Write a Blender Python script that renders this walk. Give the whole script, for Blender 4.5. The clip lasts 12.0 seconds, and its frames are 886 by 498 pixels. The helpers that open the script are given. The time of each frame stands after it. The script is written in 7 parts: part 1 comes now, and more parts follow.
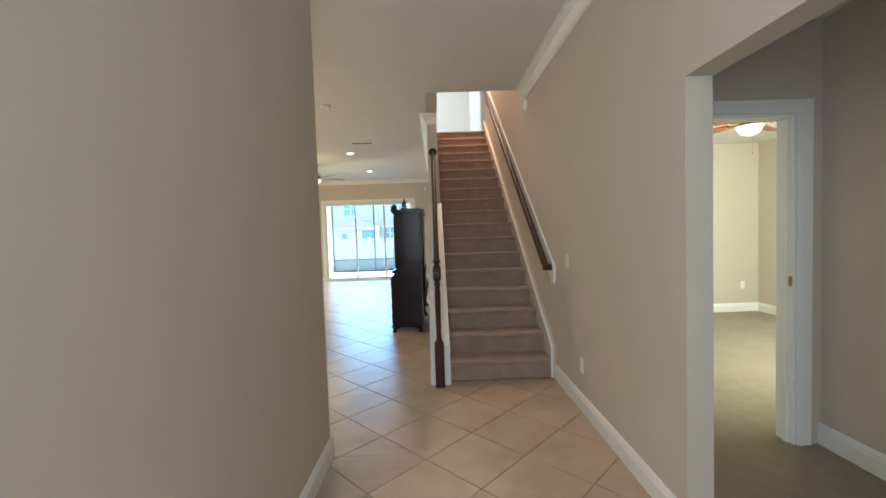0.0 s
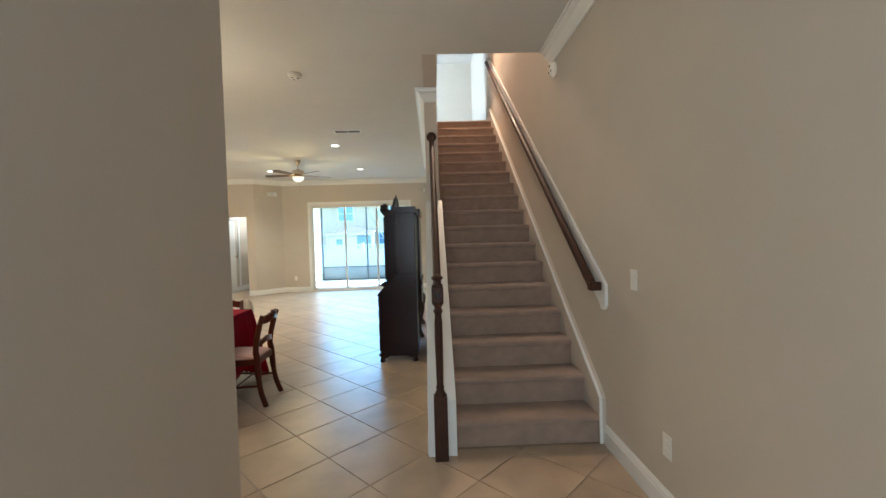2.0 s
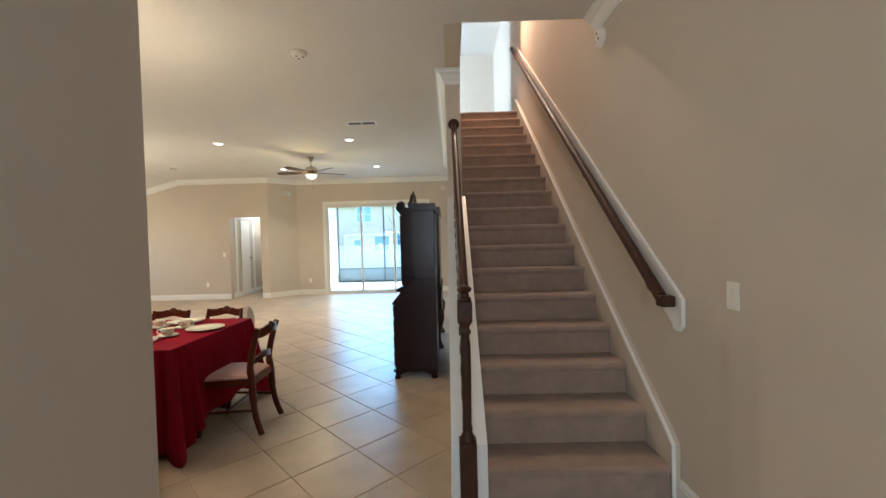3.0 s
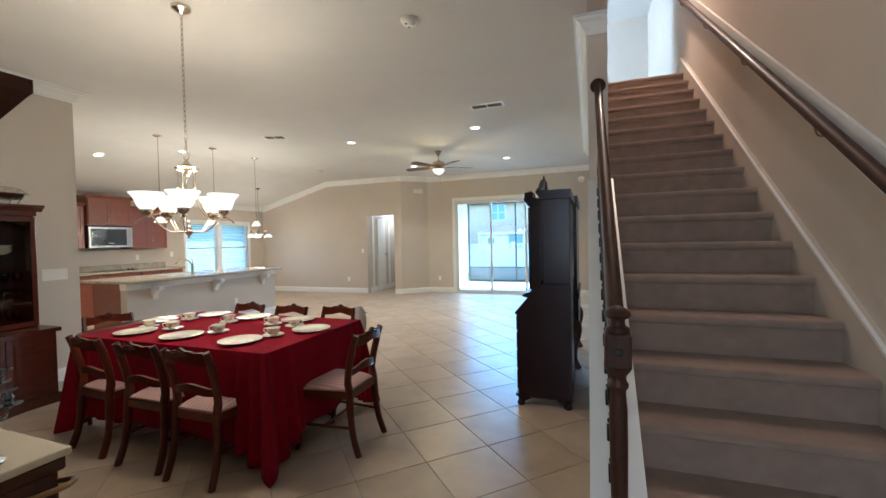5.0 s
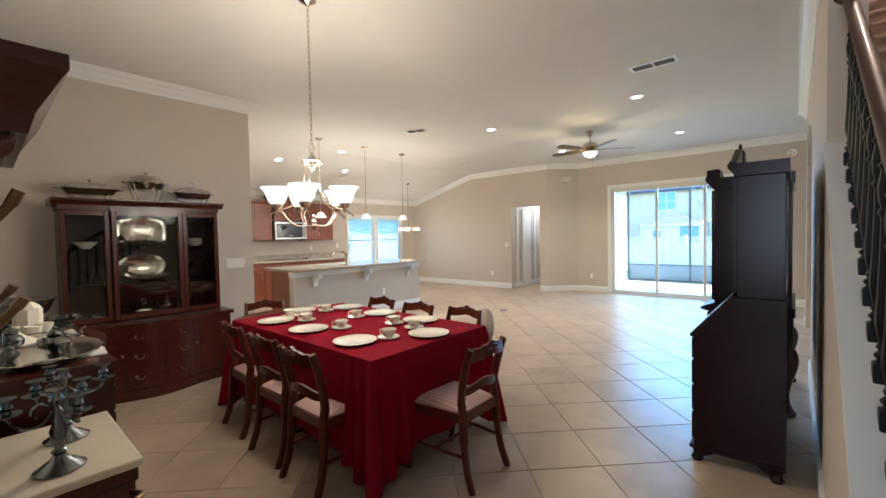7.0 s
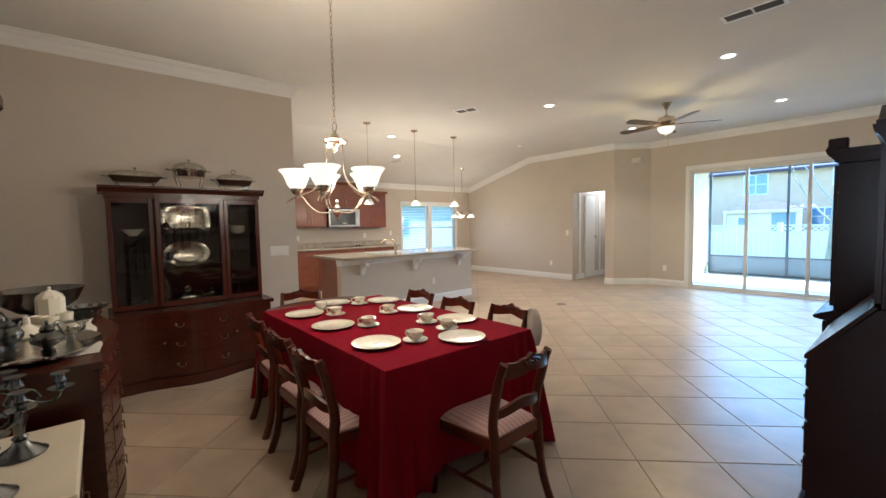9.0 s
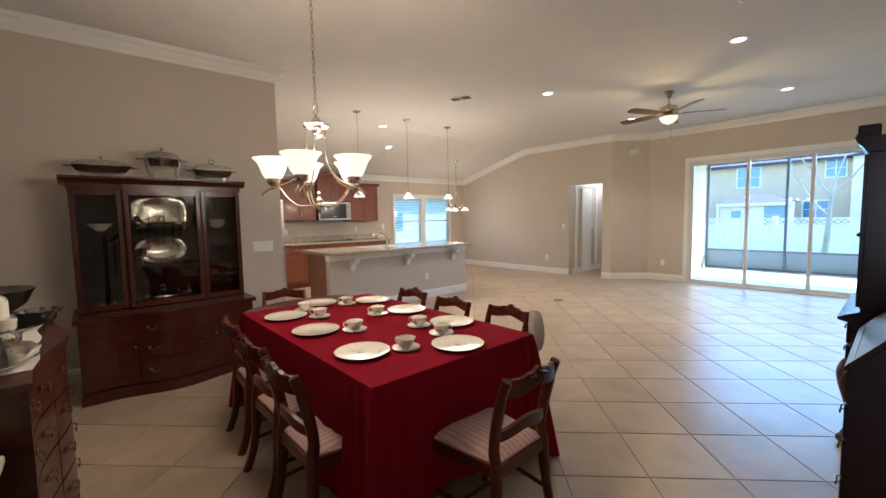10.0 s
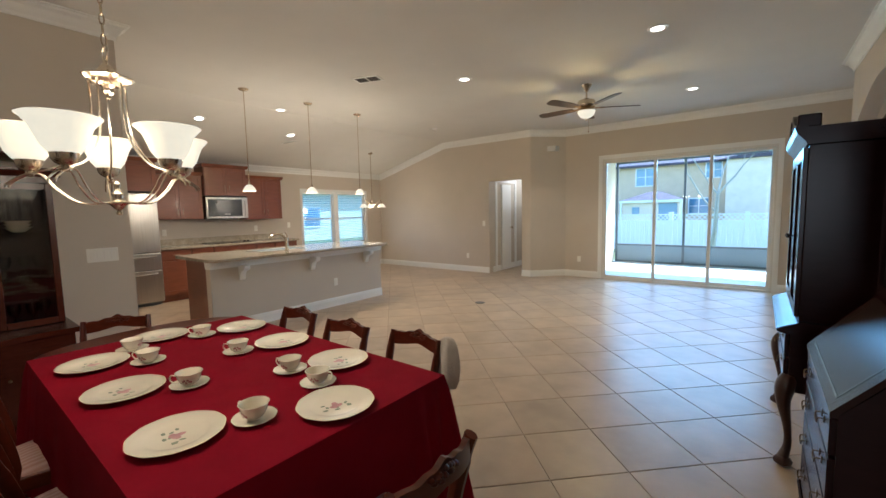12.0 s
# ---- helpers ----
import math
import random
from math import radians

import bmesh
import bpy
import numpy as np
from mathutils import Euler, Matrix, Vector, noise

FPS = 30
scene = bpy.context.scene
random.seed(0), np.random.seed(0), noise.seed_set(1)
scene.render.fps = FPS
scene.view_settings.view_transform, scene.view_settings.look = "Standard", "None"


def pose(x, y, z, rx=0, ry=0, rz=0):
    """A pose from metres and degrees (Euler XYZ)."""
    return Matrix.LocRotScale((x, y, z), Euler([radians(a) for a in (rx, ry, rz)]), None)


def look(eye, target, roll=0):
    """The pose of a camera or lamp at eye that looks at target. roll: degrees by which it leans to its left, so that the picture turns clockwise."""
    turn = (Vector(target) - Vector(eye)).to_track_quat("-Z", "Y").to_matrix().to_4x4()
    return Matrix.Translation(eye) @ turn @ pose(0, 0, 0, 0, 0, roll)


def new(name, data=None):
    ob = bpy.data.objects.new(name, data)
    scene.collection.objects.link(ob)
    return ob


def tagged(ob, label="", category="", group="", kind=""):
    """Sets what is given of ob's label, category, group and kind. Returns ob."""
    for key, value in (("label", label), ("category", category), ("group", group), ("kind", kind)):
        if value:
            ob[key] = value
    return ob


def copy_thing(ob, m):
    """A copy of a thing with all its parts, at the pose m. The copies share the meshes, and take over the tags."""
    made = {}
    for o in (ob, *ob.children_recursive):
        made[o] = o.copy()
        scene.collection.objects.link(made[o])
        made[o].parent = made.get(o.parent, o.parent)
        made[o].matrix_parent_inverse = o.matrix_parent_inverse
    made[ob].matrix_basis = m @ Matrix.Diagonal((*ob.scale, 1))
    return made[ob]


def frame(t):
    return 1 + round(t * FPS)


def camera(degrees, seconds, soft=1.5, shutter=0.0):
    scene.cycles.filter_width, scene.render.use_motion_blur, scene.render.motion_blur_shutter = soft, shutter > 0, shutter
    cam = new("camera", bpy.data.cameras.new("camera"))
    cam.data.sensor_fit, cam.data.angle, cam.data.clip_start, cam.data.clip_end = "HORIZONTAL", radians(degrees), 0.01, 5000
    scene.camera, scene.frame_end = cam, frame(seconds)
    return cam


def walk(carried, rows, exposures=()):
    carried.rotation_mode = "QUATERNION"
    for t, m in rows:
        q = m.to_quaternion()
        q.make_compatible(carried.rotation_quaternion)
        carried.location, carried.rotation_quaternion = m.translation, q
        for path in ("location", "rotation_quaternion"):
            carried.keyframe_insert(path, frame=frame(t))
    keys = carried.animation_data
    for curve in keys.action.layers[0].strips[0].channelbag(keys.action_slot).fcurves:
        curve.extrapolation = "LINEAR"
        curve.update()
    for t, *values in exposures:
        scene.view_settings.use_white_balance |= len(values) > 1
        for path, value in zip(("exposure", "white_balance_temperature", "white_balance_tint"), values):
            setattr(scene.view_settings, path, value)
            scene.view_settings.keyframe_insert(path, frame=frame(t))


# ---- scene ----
cam = camera(95.2, 12.0)
METRES, EYE, TILT, LEAN, TURN = 4.23, 1.41, 0.0, 0.0, -1.0
ROWS = [
    (0.0, 0.0, 0.0, 0.0, -0.08, -2.54, 1.89),
    (0.5, -0.0185, 0.1013, 0.0027, -0.31, -2.23, 1.59),
    (1.0, -0.0183, 0.1606, 0.0007, -0.41, -1.98, 1.59),
    (1.5, -0.0086, 0.2088, -0.0007, -0.59, -1.82, 1.6),
    (2.0, -0.0096, 0.2658, -0.0043, -0.5, -1.72, 1.63),
    (2.5, -0.0214, 0.3334, -0.0048, 0.09, -1.56, 1.54),
    (4.5, -0.0166, 0.5181, -0.0071, 15.01, -1.26, 1.38),
    (5.0, -0.0267, 0.5559, -0.0109, 20.95, -1.26, 1.25),
    (5.5, -0.0315, 0.5961, -0.0083, 27.15, -1.37, 1.24),
    (6.0, -0.0332, 0.6244, -0.0103, 32.8, -1.51, 1.16),
    (6.5, -0.0448, 0.6528, -0.0108, 37.77, -1.65, 1.17),
    (7.0, -0.0552, 0.6787, -0.0085, 42.05, -1.87, 1.15),
    (9.0, -0.0937, 0.7704, -0.0083, 50.62, -3.5, 1.07),
    (9.5, -0.1193, 0.7916, -0.0049, 50.6, -4.06, 1.06),
    (10.0, -0.1378, 0.8063, -0.0065, 49.71, -4.5, 1.06),
    (10.5, -0.1521, 0.8308, -0.0068, 48.0, -4.89, 1.06),
    (11.0, -0.1644, 0.8651, -0.0037, 45.71, -5.12, 1.08),
    (11.5, -0.188, 0.8979, -0.0051, 42.68, -5.23, 1.12),
    (12.0, -0.2172, 0.9343, -0.0012, 38.99, -5.28, 1.16),
]
walk(cam, [(t, pose(0, 0, EYE, TILT, LEAN, TURN) @ pose(METRES * x, METRES * y, METRES * z, 90 + pitch, roll, yaw)) for t, x, y, z, yaw, pitch, roll in ROWS],
     exposures=[(0.0, 3.2, 5400, 4), (1.0, 3.32, 5250, 3), (2.0, 3.14, 5300, 2), (2.5, 3.14, 5400, 4), (4.5, 3.06, 5000, 5), (5.0, 3.0, 4900, 5), (6.0, 3.1, 4950, 6), (7.0, 3.16, 5000, 7), (9.0, 2.94, 5200, 9), (10.0, 2.80, 5300, 12), (11.0, 2.58, 5450, 11), (12.0, 2.48, 5350, 8)])

# ---- world and sun ----
world = bpy.data.worlds.new("sky")
scene.world = world
world.use_nodes = True
wn = world.node_tree
sky = wn.nodes.new("ShaderNodeTexSky")
sky.sky_type = "NISHITA"
sky.sun_disc = False
SUN_FROM = Vector((0.30, 0.62, 0.76)).normalized()
sky.sun_elevation = math.asin(SUN_FROM.z)
sky.sun_rotation = math.atan2(SUN_FROM.x, SUN_FROM.y)
wn.nodes["Background"].inputs[1].default_value = 0.15
wn.links.new(sky.outputs[0], wn.nodes["Background"].inputs[0])
sun = new("sun", bpy.data.lights.new("sun", "SUN"))
sun.data.energy, sun.data.angle, sun.data.color = 4.2, radians(0.5), (1, 0.95, 0.88)
sun.matrix_world = look(SUN_FROM * 30, (0, 0, 0))
scene.view_settings.exposure = 2.95
WARM = (1.0, 0.77, 0.51)
CAN_WATTS, BOWL_WATTS, FAN_WATTS, PENDANT_WATTS = 9.5, 1.2, 9.0, 3.8


def lamp(name, kind, place, watts, colour=WARM, size=0.06, target=None, spot=None):
    data = bpy.data.lights.new(name, kind)
    data.energy, data.color = watts, colour
    if kind == "AREA":
        data.shape, data.size = "DISK", size
    else:
        data.shadow_soft_size = size
    if spot:
        data.spot_size, data.spot_blend = radians(spot), 0.6
    ob = new(name, data)
    ob.matrix_world = look(place, target) if target else pose(*place)
    return ob


def daylight(name, place, target, w, h, watts, colour=(0.86, 0.93, 1.0)):
    """An area light that stands in for daylight from out of view."""
    data = bpy.data.lights.new(name, "AREA")
    data.shape, data.size, data.size_y, data.energy, data.color = "RECTANGLE", w, h, watts, colour
    ob = new(name, data)
    ob.matrix_world = look(place, target)
    return ob


# Added fill behind the entry; no glazed door is built or known there.
daylight("entry_day_fill", (-0.2, -1.55, 1.5), (0.5, 3, 1.3), 1.0, 2.0, 8, (0.97, 0.97, 0.93))
daylight("daylight_landing", (-2.9, 10.0, 4.7), (0.6, 11.0, 4.5), 1.6, 1.4, 33, (0.80, 0.92, 1.0))
# Added fill for the living room, thrown through the arch; no window is known.
daylight("side_room_fill", (4.15, 9.3, 1.6), (0, 9.3, 1.3), 2.0, 1.8, 85)
# Added fill that lifts the back hall; no fixture hangs there.
lamp("back_hall_fill", "POINT", (-5.1, 13.0, 2.4), 4, (1, 0.95, 0.86), 0.1)
# Added blue fill, hidden under the porch ceiling in place of sky light.
daylight("porch_sky_fill", (-2.0, 13.3, 2.57), (-2.4, 11.0, 0.9), 2.6, 1.0, 30, (0.32, 0.68, 1.0))
# Added fill for the bedroom; its window is assumed, the wall is solid.
daylight("bedroom_day_fill", (3.6, 2.62, 1.5), (3.6, 6, 1.2), 1.5, 1.4, 11, (1.0, 0.98, 0.72))
lamp("landing_lamp", "SPOT", (0.57, 7.7, 5.5), 44, (1.0, 0.62, 0.38), 0.06, (0.75, 6.4, 2.6), 92)

# ---- materials ----
def mat(name, colour, rough=0.5, metal=0.0, vary=0.08, scale=6.0, bump=0.0, bump_scale=60.0, coat=0.0, spread=0.0, stretch=(1, 1, 1), rough_vary=0.0, sheen=0.0, shift=False, second=None, second_scale=1.5):
    """A procedural surface: colour varied at two scales, roughness varied, fine relief. spread: variation from object to object."""
    m = bpy.data.materials.new(name)
    m.use_nodes = True
    nt = m.node_tree
    b = nt.nodes["Principled BSDF"]
    b.inputs["Roughness"].default_value = rough
    b.inputs["Metallic"].default_value = metal
    b.inputs["Coat Weight"].default_value = coat
    b.inputs["Coat Roughness"].default_value = 0.12
    b.inputs["Sheen Weight"].default_value = sheen
    tc = nt.nodes.new("ShaderNodeTexCoord")
    mp = nt.nodes.new("ShaderNodeMapping")
    mp.inputs["Scale"].default_value = stretch
    nt.links.new(tc.outputs["Object"], mp.inputs["Vector"])
    if shift:      # each piece shows another stretch of the pattern
        oi_, vm = nt.nodes.new("ShaderNodeObjectInfo"), nt.nodes.new("ShaderNodeVectorMath")
        vm.operation = "MULTIPLY"
        vm.inputs[1].default_value = (37.0, 61.0, 23.0)
        nt.links.new(oi_.outputs["Random"], vm.inputs[0])
        nt.links.new(vm.outputs[0], mp.inputs["Location"])

    def noise_tex(s, detail=4.0):
        n = nt.nodes.new("ShaderNodeTexNoise")
        n.inputs["Scale"].default_value = s
        n.inputs["Detail"].default_value = detail
        nt.links.new(mp.outputs[0], n.inputs["Vector"])
        return n

    n1, n2 = noise_tex(scale, 6.0), noise_tex(second_scale, 3.0)
    add = nt.nodes.new("ShaderNodeMath")
    add.operation = "ADD"
    nt.links.new(n1.outputs["Fac"], add.inputs[0])
    nt.links.new(n2.outputs["Fac"], add.inputs[1])
    ramp = nt.nodes.new("ShaderNodeMapRange")
    ramp.inputs["From Min"].default_value, ramp.inputs["From Max"].default_value = 0.6, 1.4
    ramp.inputs["To Min"].default_value, ramp.inputs["To Max"].default_value = 0.0, 1.0
    nt.links.new(add.outputs[0], ramp.inputs["Value"])
    mix = nt.nodes.new("ShaderNodeMix")
    mix.data_type = "RGBA"
    other = second if second else tuple(c * (1 - vary * 2) for c in colour)
    light = colour if second else tuple(min(1, c * (1 + vary)) for c in colour)
    mix.inputs["A"].default_value = (*other, 1)
    mix.inputs["B"].default_value = (*light, 1)
    nt.links.new(ramp.outputs[0], mix.inputs["Factor"])
    out = mix.outputs["Result"]
    if spread:
        oi = nt.nodes.new("ShaderNodeObjectInfo")
        mr = nt.nodes.new("ShaderNodeMapRange")
        mr.inputs["To Min"].default_value, mr.inputs["To Max"].default_value = 1 - spread, 1 + spread
        nt.links.new(oi.outputs["Random"], mr.inputs["Value"])
        hsv = nt.nodes.new("ShaderNodeHueSaturation")
        nt.links.new(mr.outputs[0], hsv.inputs["Value"])
        nt.links.new(out, hsv.inputs["Color"])
        out = hsv.outputs[0]
    nt.links.new(out, b.inputs["Base Color"])
    if rough_vary:
        rr = nt.nodes.new("ShaderNodeMapRange")
        rr.inputs["To Min"].default_value, rr.inputs["To Max"].default_value = max(0.02, rough - rough_vary), rough + rough_vary
        nt.links.new(n1.outputs["Fac"], rr.inputs["Value"])
        nt.links.new(rr.outputs[0], b.inputs["Roughness"])
    if bump:
        n3 = noise_tex(bump_scale, 3.0)
        bp = nt.nodes.new("ShaderNodeBump")
        bp.inputs["Strength"].default_value = bump
        bp.inputs["Distance"].default_value = 0.01
        nt.links.new(n3.outputs["Fac"], bp.inputs["Height"])
        nt.links.new(bp.outputs[0], b.inputs["Normal"])
    return m


def glow(name, colour, strength):
    m = mat(name, (0.50, 0.41, 0.27), 0.4, vary=0.12, scale=9)
    b = m.node_tree.nodes["Principled BSDF"]
    b.inputs["Emission Color"].default_value = (*colour, 1)
    b.inputs["Emission Strength"].default_value = strength
    return m


def glass(name, tint=(1, 1, 1), gloss=1.0):
    m = bpy.data.materials.new(name)
    m.use_nodes = True
    nt = m.node_tree
    nt.nodes.remove(nt.nodes["Principled BSDF"])
    tr, gl, mx = nt.nodes.new("ShaderNodeBsdfTransparent"), nt.nodes.new("ShaderNodeBsdfGlossy"), nt.nodes.new("ShaderNodeMixShader")
    fr = nt.nodes.new("ShaderNodeFresnel")
    fr.inputs[0].default_value = 1.45
    mu = nt.nodes.new("ShaderNodeMath")
    mu.operation = "MULTIPLY"
    mu.inputs[1].default_value = gloss
    tr.inputs[0].default_value = (*tint, 1)
    gl.inputs["Roughness"].default_value = 0.02
    nt.links.new(fr.outputs[0], mu.inputs[0])
    nt.links.new(mu.outputs[0], mx.inputs[0])
    nt.links.new(tr.outputs[0], mx.inputs[1])
    nt.links.new(gl.outputs[0], mx.inputs[2])
    nt.links.new(mx.outputs[0], nt.nodes["Material Output"].inputs[0])
    return m


WALL = mat("wall_paint", (0.56, 0.50, 0.425), 0.7, vary=0.015, scale=3, bump=0.035, bump_scale=160)
CEIL = mat("ceiling_paint", (0.68, 0.665, 0.63), 0.85, vary=0.015, scale=3, bump=0.12, bump_scale=90)
TRIM = mat("white_trim", (0.80, 0.80, 0.78), 0.35, vary=0.015)
TILE = mat("floor_tile", (0.47, 0.365, 0.26), 0.33, vary=0.14, scale=4.5, second_scale=1.1, bump=0.010, bump_scale=9, spread=0.03, shift=True)
TILE.node_tree.nodes["Principled BSDF"].inputs["Specular IOR Level"].default_value = 0.40
GROUT = mat("grout", (0.36, 0.29, 0.215), 0.9, vary=0.1)
CARPET = mat("stair_carpet", (0.42, 0.30, 0.225), 1.0, vary=0.12, scale=14, second_scale=4, bump=0.9, bump_scale=420, sheen=0.3)
CARPET2 = mat("room_carpet", (0.33, 0.27, 0.19), 1.0, vary=0.1, scale=10, bump=0.8, bump_scale=300, sheen=0.2)
DARKWOOD = mat("rail_wood", (0.050, 0.019, 0.010), 0.52, vary=0.25, scale=5, stretch=(18, 1.2, 6), coat=0.08)
DARKWOOD.node_tree.nodes["Principled BSDF"].inputs["Specular IOR Level"].default_value = 0.25
IRON = mat("baluster_paint", (0.007, 0.008, 0.010), 0.42, vary=0.1)
IRON.node_tree.nodes["Principled BSDF"].inputs["Specular IOR Level"].default_value = 0.22
MAHOGANY = mat("mahogany", (0.062, 0.0125, 0.006), 0.27, vary=0.16, scale=4, stretch=(3, 3, 18), coat=0.12, bump=0.02)
EBONY = mat("dark_mahogany", (0.016, 0.0055, 0.0058), 0.22, vary=0.1, scale=4, stretch=(3, 3, 14), bump=0.02)
EBONY.node_tree.nodes["Principled BSDF"].inputs["Specular IOR Level"].default_value = 0.17
POLISHED = mat("polished_mahogany", (0.022, 0.008, 0.006), 0.25, vary=0.1, scale=4, coat=0.03)
POLISHED.node_tree.nodes["Principled BSDF"].inputs["Specular IOR Level"].default_value = 0.12
# Matte black in place of the shade inside a vent.
DUCTSHADE = mat("duct_shade", (0.01, 0.01, 0.01), 1.0, vary=0.0)
DUCTSHADE.node_tree.nodes["Principled BSDF"].inputs["Specular IOR Level"].default_value = 0.0
CHAIRWOOD = mat("chair_wood", (0.088, 0.016, 0.006), 0.30, vary=0.18, scale=8, stretch=(3, 3, 10), coat=0.15)
CHAIRWOOD.node_tree.nodes["Principled BSDF"].inputs["Specular IOR Level"].default_value = 0.3
CHERRY = mat("cherry_cabinet", (0.20, 0.062, 0.030), 0.35, vary=0.09, scale=4, stretch=(2, 2, 12), coat=0.2)
MARBLE = mat("marble_top", (0.72, 0.63, 0.47), 0.25, vary=0.06, scale=5, second_scale=1.2, coat=0.2)
GRANITE = mat("granite", (0.50, 0.44, 0.35), 0.16, second=(0.24, 0.20, 0.15), scale=45, second_scale=12, coat=0.3)
STEEL = mat("stainless_steel", (0.55, 0.53, 0.50), 0.3, 1.0, vary=0.05, scale=3, stretch=(30, 30, 1))
NICKEL = mat("brushed_nickel", (0.62, 0.54, 0.43), 0.24, 1.0, vary=0.06, scale=20)
SILVER = mat("silver_plate", (0.66, 0.64, 0.58), 0.16, 1.0, vary=0.25, scale=30, rough_vary=0.08)
DARKBRASS = mat("dark_aged_brass", (0.17, 0.11, 0.05), 0.35, 1.0, vary=0.2, scale=40)
LEGWOOD = mat("dark_leg_wood", (0.040, 0.013, 0.007), 0.30, vary=0.15, scale=8, stretch=(3, 3, 10), coat=0.05)
BRASS = mat("aged_brass", (0.36, 0.23, 0.10), 0.3, 1.0, vary=0.2, scale=40)
PORCELAIN = mat("porcelain", (0.80, 0.75, 0.62), 0.12, vary=0.02, coat=0.5)
CLOTH = mat("red_tablecloth", (0.225, 0.0015, 0.013), 0.95, vary=0.10, scale=8, bump=0.3, bump_scale=500)
CLOTH.node_tree.nodes["Principled BSDF"].inputs["Specular IOR Level"].default_value = 0.12
PLASTIC = mat("white_plastic", (0.80, 0.78, 0.72), 0.35, vary=0.01)
BLACK = mat("black_plastic", (0.015, 0.015, 0.016), 0.2, vary=0.05)
ALU = mat("white_aluminium", (0.70, 0.68, 0.63), 0.4, vary=0.02)
BRONZE = mat("bronze_frame", (0.10, 0.11, 0.12), 0.4, 0.3, vary=0.05)
PANE = glass("window_glass", (0.87, 0.95, 1.0), 0.7)
WINDOWTINT = glass("tinted_window_glass", (0.58, 0.76, 0.88), 0.7)
BRONZEHOOK = mat("dark_bronze", (0.22, 0.15, 0.085), 0.28, 1.0, vary=0.3, scale=20)
TARNISH = mat("tarnished_silver", (0.21, 0.22, 0.22), 0.24, 1.0, vary=0.3, scale=14, rough_vary=0.08)
CASEGLASS = glass("cabinet_glass", (0.92, 0.92, 0.90), 1.0)
STUCCO = mat("yellow_stucco", (0.66, 0.49, 0.32), 0.95, vary=0.05, scale=2, bump=0.5, bump_scale=60)
PALESTUCCO = mat("pale_stucco", (0.80, 0.66, 0.50), 0.95, vary=0.05, scale=2, bump=0.5, bump_scale=60)
SHINGLE = mat("roof_shingle", (0.085, 0.07, 0.095), 0.9, vary=0.2, scale=20, bump=0.6, bump_scale=40)
VINYL = mat("white_vinyl", (0.80, 0.80, 0.80), 0.4, vary=0.02)
CONCRETE = mat("patio_concrete", (0.62, 0.60, 0.57), 0.8, vary=0.08, scale=3, bump=0.2, bump_scale=60)
GRASS = mat("grass", (0.09, 0.13, 0.035), 0.95, vary=0.25, scale=12, bump=0.8, bump_scale=50)
SCREENWALL = mat("kick_panel", (0.22, 0.26, 0.29), 0.6, vary=0.04)
BARK = mat("bark", (0.40, 0.40, 0.33), 0.9, vary=0.2, scale=15, bump=0.6, bump_scale=40)


# ---- mesh tools ----
def box(bm, x0, x1, y0, y1, z0, z1, bevel=0.0, seg=1):
    v = [bm.verts.new((x, y, z)) for z in (z0, z1) for y in (y0, y1) for x in (x0, x1)]
    f = [bm.faces.new([v[i] for i in q]) for q in ((0, 2, 3, 1), (4, 5, 7, 6), (0, 1, 5, 4), (2, 6, 7, 3), (0, 4, 6, 2), (1, 3, 7, 5))]
    if bevel:
        edges = list({e for face in f for e in face.edges})
        bmesh.ops.bevel(bm, geom=edges, offset=bevel, segments=seg, profile=0.5, affect="EDGES")
    return v


def prism(bm, outline, z0, z1, axes="xyz"):
    """An outline of (a, b) pairs pushed from z0 to z1 along the third axis; axes says where a, b and the push go."""
    def at(a, b, c):
        p = dict(zip(axes, (a, b, c)))
        return (p["x"], p["y"], p["z"])
    lo = [bm.verts.new(at(a, b, z0)) for a, b in outline]
    hi = [bm.verts.new(at(a, b, z1)) for a, b in outline]
    n = len(outline)
    bm.faces.new(lo[::-1])
    bm.faces.new(hi)
    for i in range(n):
        bm.faces.new((lo[i], lo[(i + 1) % n], hi[(i + 1) % n], hi[i]))


def lathe(bm, profile, seg=16, centre=(0, 0, 0), scale=(1, 1), wave=0.0, waves=8):
    """A turned shape from (radius, height) pairs."""
    rings = []
    for r, z in profile:
        ring = []
        for i in range(seg):
            a = 2 * math.pi * i / seg
            rr = max(r, 0.0004) * (1 + wave * math.cos(waves * a))
            ring.append(bm.verts.new((centre[0] + scale[0] * rr * math.cos(a), centre[1] + scale[1] * rr * math.sin(a), centre[2] + z)))
        rings.append(ring)
    for a, b in zip(rings, rings[1:]):
        for i in range(seg):
            bm.faces.new((a[i], a[(i + 1) % seg], b[(i + 1) % seg], b[i]))
    bm.faces.new(rings[0][::-1])
    bm.faces.new(rings[-1])


